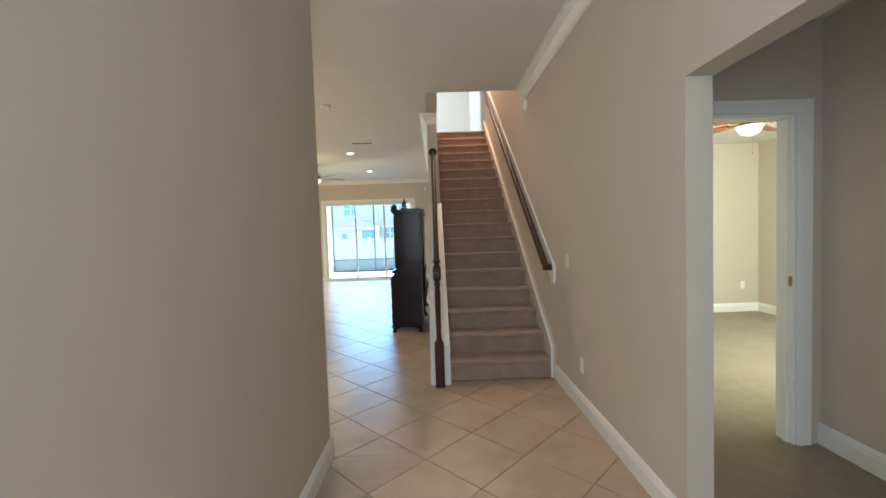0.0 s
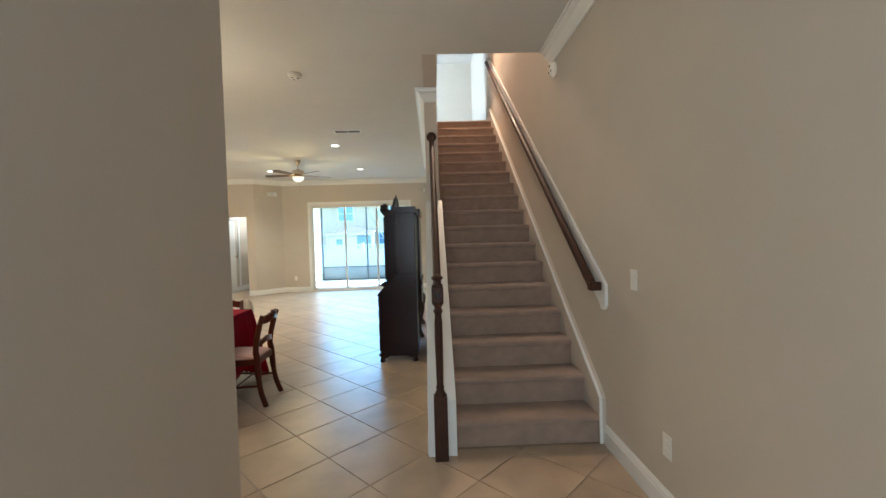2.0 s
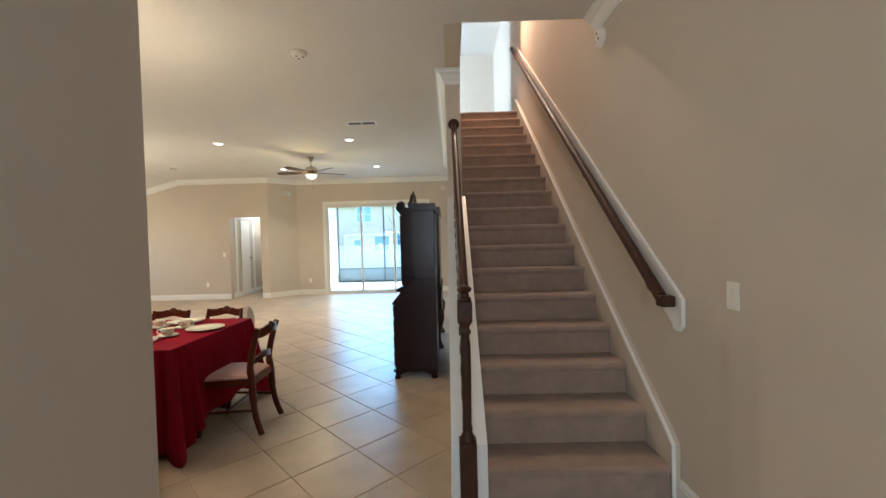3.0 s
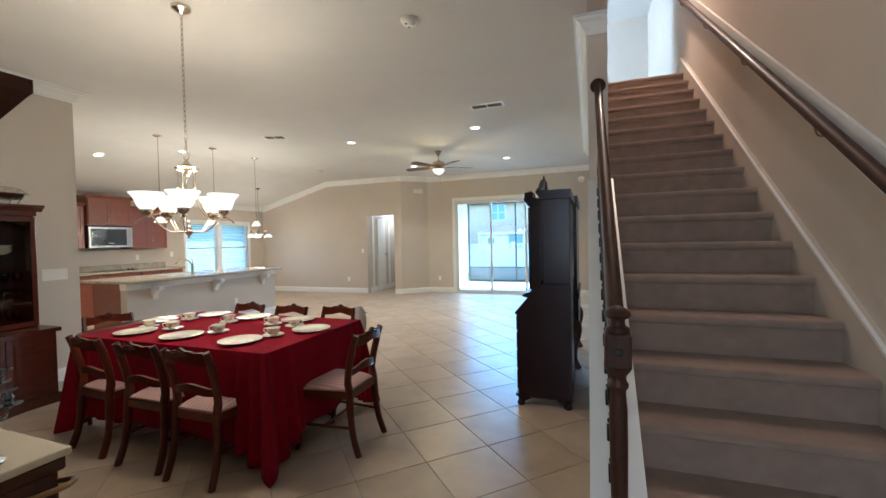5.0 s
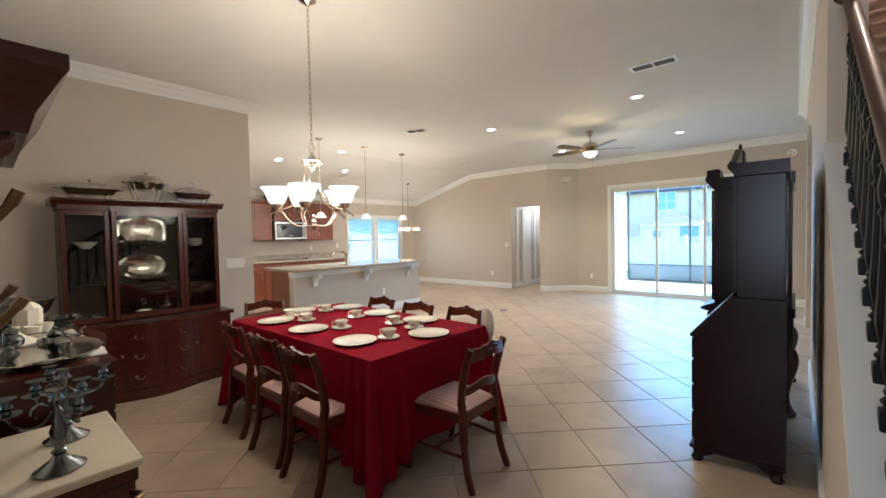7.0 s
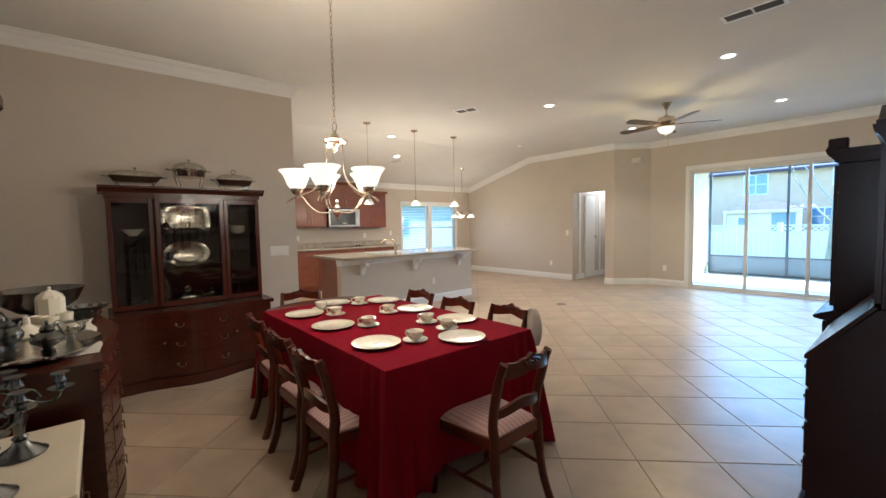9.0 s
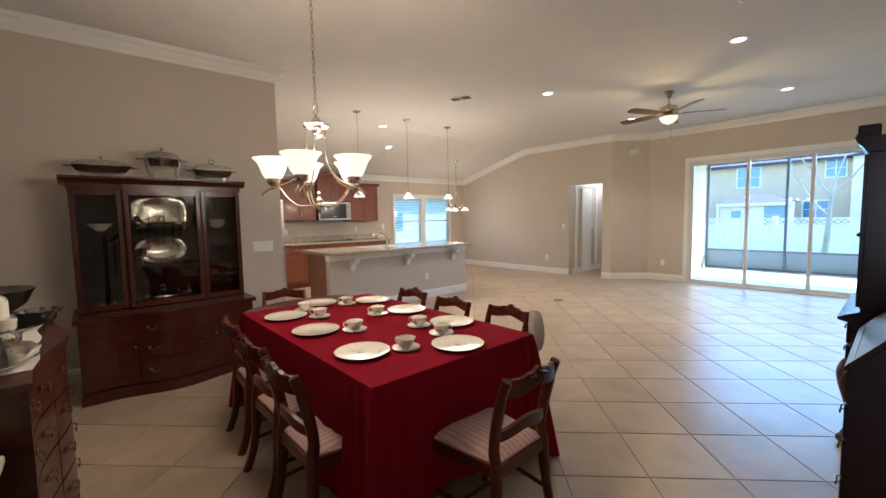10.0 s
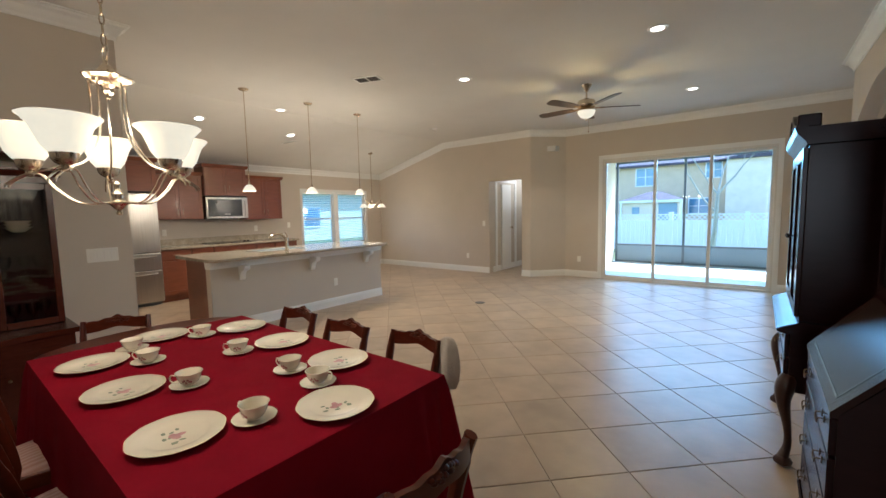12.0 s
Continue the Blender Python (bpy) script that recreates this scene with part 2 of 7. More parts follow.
def tube(bm, points, radius, seg=8, flat=None):
    """A round bar along points; radius is one number or one for each point. flat: (side, up) factors for an oval or board-like bar."""
    pts = [Vector(p) for p in points]
    n = len(pts)
    rad = radius if isinstance(radius, (list, tuple)) else [radius] * n
    rings = []
    side = None
    for i, p in enumerate(pts):
        d = (pts[min(i + 1, n - 1)] - pts[max(i - 1, 0)]).normalized()
        if side is None:
            ref = Vector((0, 0, 1)) if abs(d.z) < 0.9 else Vector((1, 0, 0))
            side = d.cross(ref).normalized()
        else:
            side = (side - d * side.dot(d)).normalized()
        up = side.cross(d)
        fa, fb = flat if flat else (1, 1)
        rings.append([bm.verts.new(p + rad[i] * (fa * math.cos(2 * math.pi * (k + 0.5) / seg) * side + fb * math.sin(2 * math.pi * (k + 0.5) / seg) * up)) for k in range(seg)])
    for a, b in zip(rings, rings[1:]):
        for k in range(seg):
            bm.faces.new((a[k], a[(k + 1) % seg], b[(k + 1) % seg], b[k]))
    bm.faces.new(rings[0][::-1])
    bm.faces.new(rings[-1])


def curve(points, steps=5):
    """Smooth points through the given ones."""
    p = [Vector(q) for q in points]
    p = [p[0] * 2 - p[1]] + p + [p[-1] * 2 - p[-2]]
    out = []
    for i in range(1, len(p) - 2):
        for k in range(steps):
            t = k / steps
            a, b, c, d = p[i - 1:i + 3]
            out.append(0.5 * (2 * b + (c - a) * t + (2 * a - 5 * b + 4 * c - d) * t * t + (3 * b - a - 3 * c + d) * t ** 3))
    out.append(p[-2])
    return out


def made(name, bm, material, smooth=False):
    bmesh.ops.recalc_face_normals(bm, faces=bm.faces)
    me = bpy.data.meshes.new(name)
    if smooth:
        for f in bm.faces:
            f.smooth = True
        for e in bm.edges:
            if len(e.link_faces) == 2 and e.calc_face_angle(0) > 0.7:
                e.smooth = False
    bm.to_mesh(me)
    bm.free()
    for m in material if isinstance(material, (list, tuple)) else [material]:
        me.materials.append(m)
    return new(name, me)


def part(name, bm, material, parent, label="", smooth=False, kind=""):
    ob = made(name, bm, material, smooth)
    ob.parent = parent
    return tagged(ob, label, "", "", kind)


def thing(name, label, category, place=(0, 0, 0), turn=0.0, group=""):
    ob = new(name)
    ob.empty_display_size = 0.1
    ob.matrix_basis = pose(*place, 0, 0, turn)
    return tagged(ob, label, category, group)


def struct(name, bm, material, label="", smooth=False, category=""):
    return tagged(made(name, bm, material, smooth), label, category, "", "structure")


def boxes(*rows):
    bm = bmesh.new()
    for r in rows:
        box(bm, *r)
    return bm


# ---- the rooms ----
H = 3.02          # ceiling
WR = 1.085         # face of the entry's wall beside the stairs
SP = -0.07        # living side of the wall that carries the stairs
FLOOR2 = 3.382    # upper floor
RISE, RUN, STAIR_Y, STAIR_N = FLOOR2 / 18, 0.2594, 3.75, 18

ground = struct("ground", boxes((-300, 300, -200, 400, -0.8, -0.35)), GRASS, "mown green lawn around the house", category="ground")
struct("floor", boxes((-9.1, 1.12, -1.6, 12.28, -0.12, -0.006)), GROUT, "brown grout bed under the beige floor tiles", category="floor")
struct("floor_carpet", boxes((1.12, 6.0, -1.6, 7.0, -0.12, 0.006)), CARPET2, "tan carpet of the side rooms", category="floor")
struct("floor_hall", boxes((-7.0, -4.06, 12.28, 14.6, -0.12, -0.001), (1.12, 4.2, 7.0, 12.4, -0.12, -0.001)), TILE, "beige tiled floor of the side halls", category="floor")

# entry
struct("wall_entry_left", boxes((-0.83, -0.71, -1.6, 2.52, 0, H)), WALL, "plain beige painted wall of the entry", category="wall")
struct("wall_entry_back", boxes((-0.83, 2.48, -1.72, -1.6, 0, H)), WALL, "beige wall behind the entry", category="wall")
struct("wall_stair_right", boxes((WR, WR + 0.12, 1.735, 2.43, 0, H), (WR, WR + 0.12, 2.55, 12.0, 0, 6.0), (WR, WR + 0.12, 2.43, 2.55, 0, H),
                                 (WR, WR + 0.12, -1.6, 0.35, 0, H), (WR, WR + 0.12, 0.35, 1.735, 2.035, H)), WALL, "beige wall with a plain wide opening", category="wall")
struct("wall_lobby", boxes((2.36, 2.48, -1.6, 2.43, 0, 2.6), (WR + 0.12, 1.42, 2.43, 2.55, 0, 2.6), (2.20, 2.48, 2.43, 2.55, 0, 2.6), (1.42, 2.20, 2.43, 2.55, 2.05, 2.6)), WALL, "beige walls of the side lobby with a doorway", category="wall")
struct("ceiling_lobby", boxes((WR + 0.12, 2.48, -1.6, 2.43, 2.6, 2.7)), CEIL, "white ceiling of the side lobby", category="ceiling")
struct("wall_bedroom", boxes((5.0, 5.12, 2.43, 6.3, 0, 2.6), (WR + 0.12, 5.0, 6.18, 6.3, 0, 2.6), (2.48, 5.0, 2.43, 2.55, 0, 2.6)), WALL, "beige walls of the side bedroom", category="wall")
struct("ceiling_bedroom", boxes((WR + 0.12, 5.12, 2.43, 6.3, 2.6, 2.7)), CEIL, "white ceiling of the side bedroom", category="ceiling")

# dining and kitchen
struct("wall_south", boxes((-5.2, -0.83, 2.40, 2.52, 0, H)), WALL, "beige dining room wall behind the sideboards", category="wall")
struct("wall_dining", boxes((-5.32, -5.2, 2.40, 5.08, 0, H)), WALL, "beige dining room wall behind the china cabinet", category="wall")
struct("wall_kitchen_south", boxes((-9.22, -5.32, 4.96, 5.08, 0, H)), WALL, "beige kitchen wall beside the refrigerator", category="wall")
WY0, WY1, WZ0, WZ1 = 9.32, 11.18, 0.66, 1.93
struct("wall_west", boxes((-9.22, -9.1, 5.08, WY0, 0, H), (-9.22, -9.1, WY1, 11.87, 0, H), (-9.22, -9.1, WY0, WY1, 0, WZ0), (-9.22, -9.1, WY0, WY1, WZ1, H)), WALL, "beige kitchen wall with a double window", category="wall")
struct("wall_north", boxes((-9.1, -5.62, 11.75, 11.87, 0, H), (-4.82, -4.62, 11.75, 11.87, 0, H), (-5.62, -4.82, 11.75, 11.87, 2.05, H)), WALL, "beige far wall with a plain cased opening", category="wall")
bm = bmesh.new()
prism(bm, [(-4.62, 11.75), (-4.08, 12.28), (-4.08, 12.40), (-4.14, 12.40), (-4.62, 11.92)], 0, H)
struct("wall_angle", bm, WALL, "short beige wall set at an angle", category="wall")
SX0, SX1, SZ = -3.33, -0.66, 2.36
struct("wall_slider", boxes((-4.08, SX0, 12.28, 12.40, 0, H), (SX1, 4.2, 12.28, 12.40, 0, H), (SX0, SX1, 12.28, 12.40, SZ, H)), WALL, "beige wall with a wide glass sliding door", category="wall")
# back hall past the opening
# The third box is an unseen wall, added to block stray sun.
struct("wall_back_hall", boxes((-5.74, -5.62, 11.87, 14.6, 0, 2.6), (-4.82, -4.70, 12.9, 14.6, 0, 2.6), (-4.30, -4.18, 12.40, 14.6, 0, 2.6), (-7.0, -4.06, 14.6, 14.72, 0, 2.6)), WALL, "beige walls of the back hall, one added against stray sun", category="wall")
# The second slab is unseen, added over a gap that let sun in.
struct("ceiling_back_hall", boxes((-7.0, -4.70, 11.87, 14.72, 2.6, 2.7), (-4.70, -4.18, 12.0, 14.72, 2.6, 2.7)), CEIL, "white ceiling of the back hall, widened against stray sun", category="ceiling")

# wall that carries the stairs
AY0, AY1 = 8.05, 10.35
bm = boxes((SP, -SP, 5.67, AY0, 0, H), (SP, -SP, AY1, 10.6, 0, H))
arch = [(AY0, H), (AY0, 2.22)] + [(AY0 + (AY1 - AY0) * k / 16, 2.22 + 0.33 * math.sin(math.pi * k / 16)) for k in range(1, 16)] + [(AY1, 2.22), (AY1, H)]
prism(bm, arch, SP, -SP, "yzx")
box(bm, SP, -SP, 4.78, 9.2, H + 0.002, 6.0)
struct("wall_stair_left", bm, WALL, "beige wall along the stairs with an arched opening beyond", category="wall")
bm = bmesh.new()
kz = 0.34
ks = RISE / RUN
prism(bm, [(3.66, 0), (5.668, 0), (5.668, kz + ks * 2.008), (3.66, kz)], SP - 0.002, 0.09, "yzx")
struct("wall_stair_knee", bm, WALL, "low sloping beige wall under the stair rail", category="wall")
struct("wall_closing", boxes((WR + 0.12, 4.2, 7.0, 7.12, 0, H), (4.2, 4.32, 7.0, 12.4, 0, H)), WALL, "beige walls beyond the arched opening", category="wall")

# ceilings
KX = -6.84
SLOPE = 0.27
bm = bmesh.new()
box(bm, -0.77, -SP, -1.6, 4.78, H, H + 0.15)
box(bm, -SP, WR, -1.6, 4.78, H, FLOOR2)
box(bm, KX, -0.77, 2.40, 12.4, H, H + 0.15)
box(bm, -0.77, SP, 4.78, 12.4, H, H + 0.15)
prism(bm, [(KX, H), (-9.22, H - SLOPE * (KX + 9.22)), (-9.22, H + 0.1), (KX, H + 0.15)], 4.96, 12.0, "xzy")
box(bm, SP, 4.32, 9.2, 12.4, H, H + 0.15)
box(bm, WR + 0.12, 4.32, 7.0, 9.2, H, H + 0.15)
struct("ceiling", bm, CEIL, "white textured ceiling, sloping down over the kitchen", category="ceiling")
# upper floor
struct("floor_upper", boxes((-3.0, WR, 9.2, 11.6, FLOOR2 - 0.15, FLOOR2 - 0.004), (-SP, WR, 8.20, 9.2, FLOOR2 - 0.15, FLOOR2 - 0.004)), CARPET, "carpeted upper landing", category="floor")
struct("ceiling_upper", boxes((-3.0, WR + 0.12, 4.66, 11.7, 5.82, 6.0)), CEIL, "white ceiling of the upper landing", category="ceiling")
struct("wall_upper", boxes((-3.0, WR + 0.12, 11.6, 11.72, 3.2, 6.0), (-0.07, 1.13, 4.66, 4.78, FLOOR2, 6.0), (-3.12, -3.0, 9.2, 11.72, 3.2, 6.0), (-3.0, -0.07, 9.08, 9.2, 3.2, 6.0)), WALL, "pale walls of the upper landing", category="wall")


# ---- mouldings ----
def run(profile, path, closed=False):
    """A moulding: profile of (out, up) pairs carried along a level path; out is to the right of the way."""
    bm = bmesh.new()
    pts = [Vector(p) for p in path]
    rings = []
    for i, p in enumerate(pts):
        a = (pts[i] - pts[i - 1]).normalized() if i else None
        b = (pts[i + 1] - pts[i]).normalized() if i < len(pts) - 1 else None
        a, b = a or b, b or a
        na, nb = Vector((a.y, -a.x, 0)).normalized(), Vector((b.y, -b.x, 0)).normalized()
        m = (na + nb).normalized()
        m /= max(0.3, m.dot(na))
        rings.append([bm.verts.new(p + m * o + Vector((0, 0, u))) for o, u in profile])
    n = len(profile)
    for r, s in zip(rings, rings[1:]):
        for k in range(n):
            bm.faces.new((r[k], r[(k + 1) % n], s[(k + 1) % n], s[k]))
    bm.faces.new(rings[0])
    bm.faces.new(rings[-1][::-1])
    return bm


BASE = [(0, 0), (0.016, 0), (0.016, 0.095), (0.012, 0.10), (0.012, 0.112), (0.006, 0.125), (0.004, 0.133), (0, 0.133)]
CROWN = [(0, 0), (0, -0.127), (0.012, -0.127), (0.016, -0.10), (0.035, -0.075), (0.050, -0.045), (0.078, -0.028), (0.082, -0.012), (0.10, -0.010), (0.10, 0)]


def molding(name, path, profile, label):
    return struct(name, run(profile, path), TRIM, label, category="trim")


def z(path, h):
    return [(a, b, h) for a, b in path]


bl = "white moulded baseboard"
molding("baseboard", z([(-0.71, -1.6), (-0.71, 2.52), (-5.2, 2.52), (-5.2, 5.08)], 0), BASE, bl)
molding("baseboard", z([(WR, 3.72), (WR, 1.735)], 0), BASE, bl)
molding("baseboard", z([(WR, 0.35), (WR, -1.6)], 0), BASE, bl)
molding("baseboard", z([(-9.1, 9.1), (-9.1, 11.75), (-5.62, 11.75)], 0), BASE, bl)
molding("baseboard", z([(-4.82, 11.75), (-4.62, 11.75), (-4.08, 12.28), (SX0 - 0.07, 12.28)], 0), BASE, bl)
molding("baseboard", z([(SX1 + 0.07, 12.28), (4.2, 12.28), (4.2, 7.12)], 0), BASE, bl)
molding("baseboard", z([(SP, AY0), (SP - 0.002, 3.68)], 0), BASE, bl)
molding("baseboard", z([(-SP, 10.6), (SP, 10.6), (SP, AY1)], 0), BASE, bl)
molding("baseboard", z([(2.36, 2.43), (2.36, -1.6)], 0.006), BASE, bl)
molding("baseboard", z([(WR + 0.12, 6.18), (5.0, 6.18), (5.0, 2.55)], 0.006), BASE, bl)
molding("baseboard", z([(-5.62, 11.9), (-5.62, 14.6), (-4.82, 14.6), (-4.82, 12.9)], 0), BASE, bl)
cl = "white crown moulding"
molding("trim", z([(-0.71, -1.6), (-0.71, 2.52), (-5.2, 2.52), (-5.2, 5.08), (-5.32, 5.08)], H), CROWN, cl)
molding("trim", z([(WR, 4.78), (WR, -1.6)], H), CROWN, cl)
molding("trim", z([(KX, 11.75), (-4.62, 11.75), (-4.08, 12.28), (0.5, 12.28)], H), CROWN, cl)
kl = H - SLOPE * (KX + 9.1)
molding("trim", [(-9.1, 5.08, kl + 0.02), (-9.1, 11.75, kl + 0.02)], CROWN, cl)
molding("trim", [(-9.1, 11.75, kl + 0.0), (KX, 11.75, H)], CROWN, cl)
molding("trim", z([(-SP, 10.6), (SP, 10.6), (SP, 5.67), (-SP, 5.67)], H), CROWN, cl)


# ---- stairs ----
stairs = thing("staircase", "straight flight of stairs covered in taupe carpet against the beige wall", "stairs", (0, STAIR_Y, 0))
SW0, SW1 = 0.10, 1.045
bm = bmesh.new()
nz = 0.028
for k in range(STAIR_N):
    y0, z1 = k * RUN, RISE * (k + 1)
    prism(bm, [(y0, max(0, z1 - RISE - 0.3)), (y0 + RUN + 0.03, max(0, z1 - RISE - 0.05)), (y0 + RUN + 0.03, z1 - 0.012), (y0 + 0.1, z1 - 0.001), (y0 - nz + 0.02, z1), (y0 - nz + 0.005, z1 - 0.006), (y0 - nz, z1 - 0.018), (y0 - nz + 0.002, z1 - 0.034), (y0 - nz + 0.012, z1 - 0.044), (y0, z1 - 0.05)], SW0, SW1, "yzx")
    ob = part("step", bm, CARPET, stairs)
    bm = bmesh.new()
bm.free()
bm = bmesh.new()
prism(bm, [(-0.03, 0.005), (-0.03, 0.30), (0.02, 0.34), (STAIR_N * RUN - 0.1, ks * (STAIR_N * RUN - 0.1) + 0.30), (STAIR_N * RUN + 0.1, FLOOR2 + 0.13), (STAIR_N * RUN + 0.1, FLOOR2 - 0.2), (0.3, 0.005)], SW1, WR - 0.002, "yzx")
part("skirt_board", bm, WALL, stairs, "beige painted skirt board")
# Corner bead; its white stands in for light caught on the edge.
bm = bmesh.new()
prism(bm, [(-0.038, 0.005), (-0.038, 0.31), (0.016, 0.356), (STAIR_N * RUN - 0.1, ks * (STAIR_N * RUN - 0.1) + 0.315), (STAIR_N * RUN + 0.1, FLOOR2 + 0.15), (STAIR_N * RUN + 0.1, FLOOR2 + 0.131), (STAIR_N * RUN - 0.1, ks * (STAIR_N * RUN - 0.1) + 0.301), (0.02, 0.341), (-0.03, 0.301), (-0.0305, 0.005)], SW1 - 0.005, SW1 + 0.013, "yzx")
part("skirt_cap", bm, TRIM, stairs, "narrow corner bead, whitened for caught light")
bm = bmesh.new()
prism(bm, [(-0.034, 0.005), (-0.034, 0.304), (0.018, 0.351), (STAIR_N * RUN - 0.1, ks * (STAIR_N * RUN - 0.1) + 0.311), (STAIR_N * RUN + 0.1, FLOOR2 + 0.146), (STAIR_N * RUN + 0.1, FLOOR2 + 0.131), (STAIR_N * RUN - 0.1, ks * (STAIR_N * RUN - 0.1) + 0.301), (0.02, 0.341), (-0.03, 0.301), (-0.0305, 0.005)], SW1 + 0.0135, WR - 0.001, "yzx")
part("skirt_ledge", bm, WALL, stairs, "beige painted ledge of the skirt")
bm = bmesh.new()
c0, c1 = kz, kz + ks * 2.0
prism(bm, [(-0.10, 0.0), (-0.10, c0 + 0.02), (1.915, c1 + 0.012), (1.915, c1 - 0.012), (-0.09, c0 - 0.006), (-0.09, 0.0)], SP - 0.012, 0.098, "yzx")
part("knee_cap", bm, TRIM, stairs, "white sloping cap of the low wall")

# balustrade
rail = thing("stair_railing", "brown turned wooden stair railing with dark balusters on the low wall", "railing", (0, 3.625, 0))
bm = bmesh.new()
box(bm, -0.042, 0.042, -0.042, 0.042, 0, 0.40, 0.004)
part("newel_base", bm, DARKWOOD, rail)
bm = bmesh.new()
lathe(bm, [(0.036, 0.40), (0.032, 0.42), (0.022, 0.44), (0.026, 0.455), (0.021, 0.47), (0.023, 0.60), (0.025, 0.75), (0.025, 0.86), (0.021, 0.905), (0.022, 0.918), (0.028, 0.926), (0.029, 0.936), (0.024, 0.944), (0.022, 0.952), (0.024, 0.962), (0.035, 0.976), (0.036, 0.985)], 22)
part("newel_shaft", bm, DARKWOOD, rail, smooth=True)
bm = bmesh.new()
box(bm, -0.036, 0.036, -0.036, 0.036, 0.985, 1.085, 0.006, 2)
part("newel_block", bm, DARKWOOD, rail, "glossy square newel block")
bm = bmesh.new()
lathe(bm, [(0.014, -0.004), (0.014, 0.0), (0.009, 0.002), (0.009, 0.004)], 14)
b = part("newel_button", bm, BLACK, rail, "dark wooden bolt plug")
b.matrix_basis = pose(0, -0.0355, 1.035, 90)
bm = bmesh.new()
lathe(bm, [(0.032, 1.085), (0.034, 1.093), (0.032, 1.099), (0.022, 1.106), (0.020, 1.116), (0.022, 1.124), (0.033, 1.130), (0.037, 1.138), (0.034, 1.147), (0.022, 1.156), (0.010, 1.162), (0.003, 1.164)], 24)
part("newel_cap", bm, DARKWOOD, rail, smooth=True)


def handrail(bm, x, y0, z0, y1, z1, wide=1.0, high=1.0):
    sec = [(-0.030, 0.0), (-0.032, 0.012), (-0.026, 0.030), (-0.018, 0.044), (0, 0.050), (0.018, 0.044), (0.026, 0.030), (0.032, 0.012), (0.030, 0.0), (0.022, -0.012), (-0.022, -0.012)]
    sec = [(u * wide, v * high) for u, v in sec]
    a = [bm.verts.new((x + u, y0, z0 + v)) for u, v in sec]
    b = [bm.verts.new((x + u, y1, z1 + v)) for u, v in sec]
    bm.faces.new(a[::-1])
    bm.faces.new(b)
    for i in range(len(sec)):
        bm.faces.new((a[i], a[(i + 1) % len(sec)], b[(i + 1) % len(sec)], b[i]))


rs = (2.49 - 1.05) / 2.035
bm = bmesh.new()
handrail(bm, 0, 0.03, 1.05, 2.035, 2.49, 0.84, 0.82)
part("handrail", bm, DARKWOOD, rail, "brown moulded handrail", smooth=True)
bm = bmesh.new()
lathe(bm, [(0.052, 0), (0.056, 0.006), (0.054, 0.014), (0.044, 0.018)], 24)
r = part("rosette", bm, DARKWOOD, rail, "round dark rosette", smooth=True)
r.matrix_basis = pose(0, 2.043, 2.505, 90)
bal_mesh = None
for k in range(15):
    y = 0.125 + k * 0.1235
    zb = kz + ks * (y - 0.035) + 0.005
    zt = 1.05 + rs * (y - 0.03) - 0.008
    if bal_mesh is None:
        L = zt - zb
        bm = bmesh.new()
        box(bm, -0.021, 0.021, -0.021, 0.021, -0.012, 0.055, 0.003)
        lathe(bm, [(0.019, 0.055), (0.012, 0.064), (0.019, 0.073), (0.019, 0.080), (0.010, 0.090), (0.015, 0.100), (0.010, 0.112), (0.018, 0.160), (0.019, 0.190), (0.015, 0.245), (0.011, L * 0.55), (0.010, L * 0.66), (0.016, L * 0.68), (0.010, L * 0.70), (0.015, L * 0.73), (0.017, L * 0.78), (0.012, L * 0.83), (0.010, L * 0.85), (0.017, L * 0.865), (0.010, L * 0.88), (0.013, L * 0.93), (0.010, L + 0.005)], 10)
        o = part("baluster", bm, IRON, rail, "dark turned baluster")
        bal_mesh = o.data
    else:
        o = new("baluster", bal_mesh)
        o.parent = rail
        o["label"] = "dark turned baluster"
    o.matrix_basis = pose(0.0, y, zb) @ Matrix.Diagonal((1, 1, (zt - zb) / L, 1))

wr = thing("wall_handrail", "brown wooden wall handrail on a white painted backing board", "handrail", (WR, 3.75, 1.015))
ws = 0.737
bm = bmesh.new()
handrail(bm, -0.065, 0, 0.02, 4.62, 0.02 + ws * 4.62)
part("handrail", bm, DARKWOOD, wr, "brown moulded handrail", smooth=True)
bm = bmesh.new()
box(bm, -0.095, -0.02, -0.045, 0.012, 0.0, 0.055, 0.006)
part("rail_return", bm, DARKWOOD, wr)
bm = bmesh.new()
prism(bm, [(-0.06, -0.12), (-0.09, -0.09), (-0.09, 0.045), (4.62, 0.075 + ws * 4.66), (4.62, -0.055 + ws * 4.6), (0.0, -0.085), (-0.02, -0.12)], -0.02, -0.001, "yzx")
part("backing_board", bm, TRIM, wr, "white backing board")
for k in range(5):
    bm = bmesh.new()
    y = 0.15 + k * 1.05
    tube(bm, curve([(-0.02, y, ws * y - 0.05), (-0.06, y, ws * y - 0.045), (-0.075, y, ws * y - 0.005)]), 0.006, 6)
    part("bracket", bm, BRASS, wr)


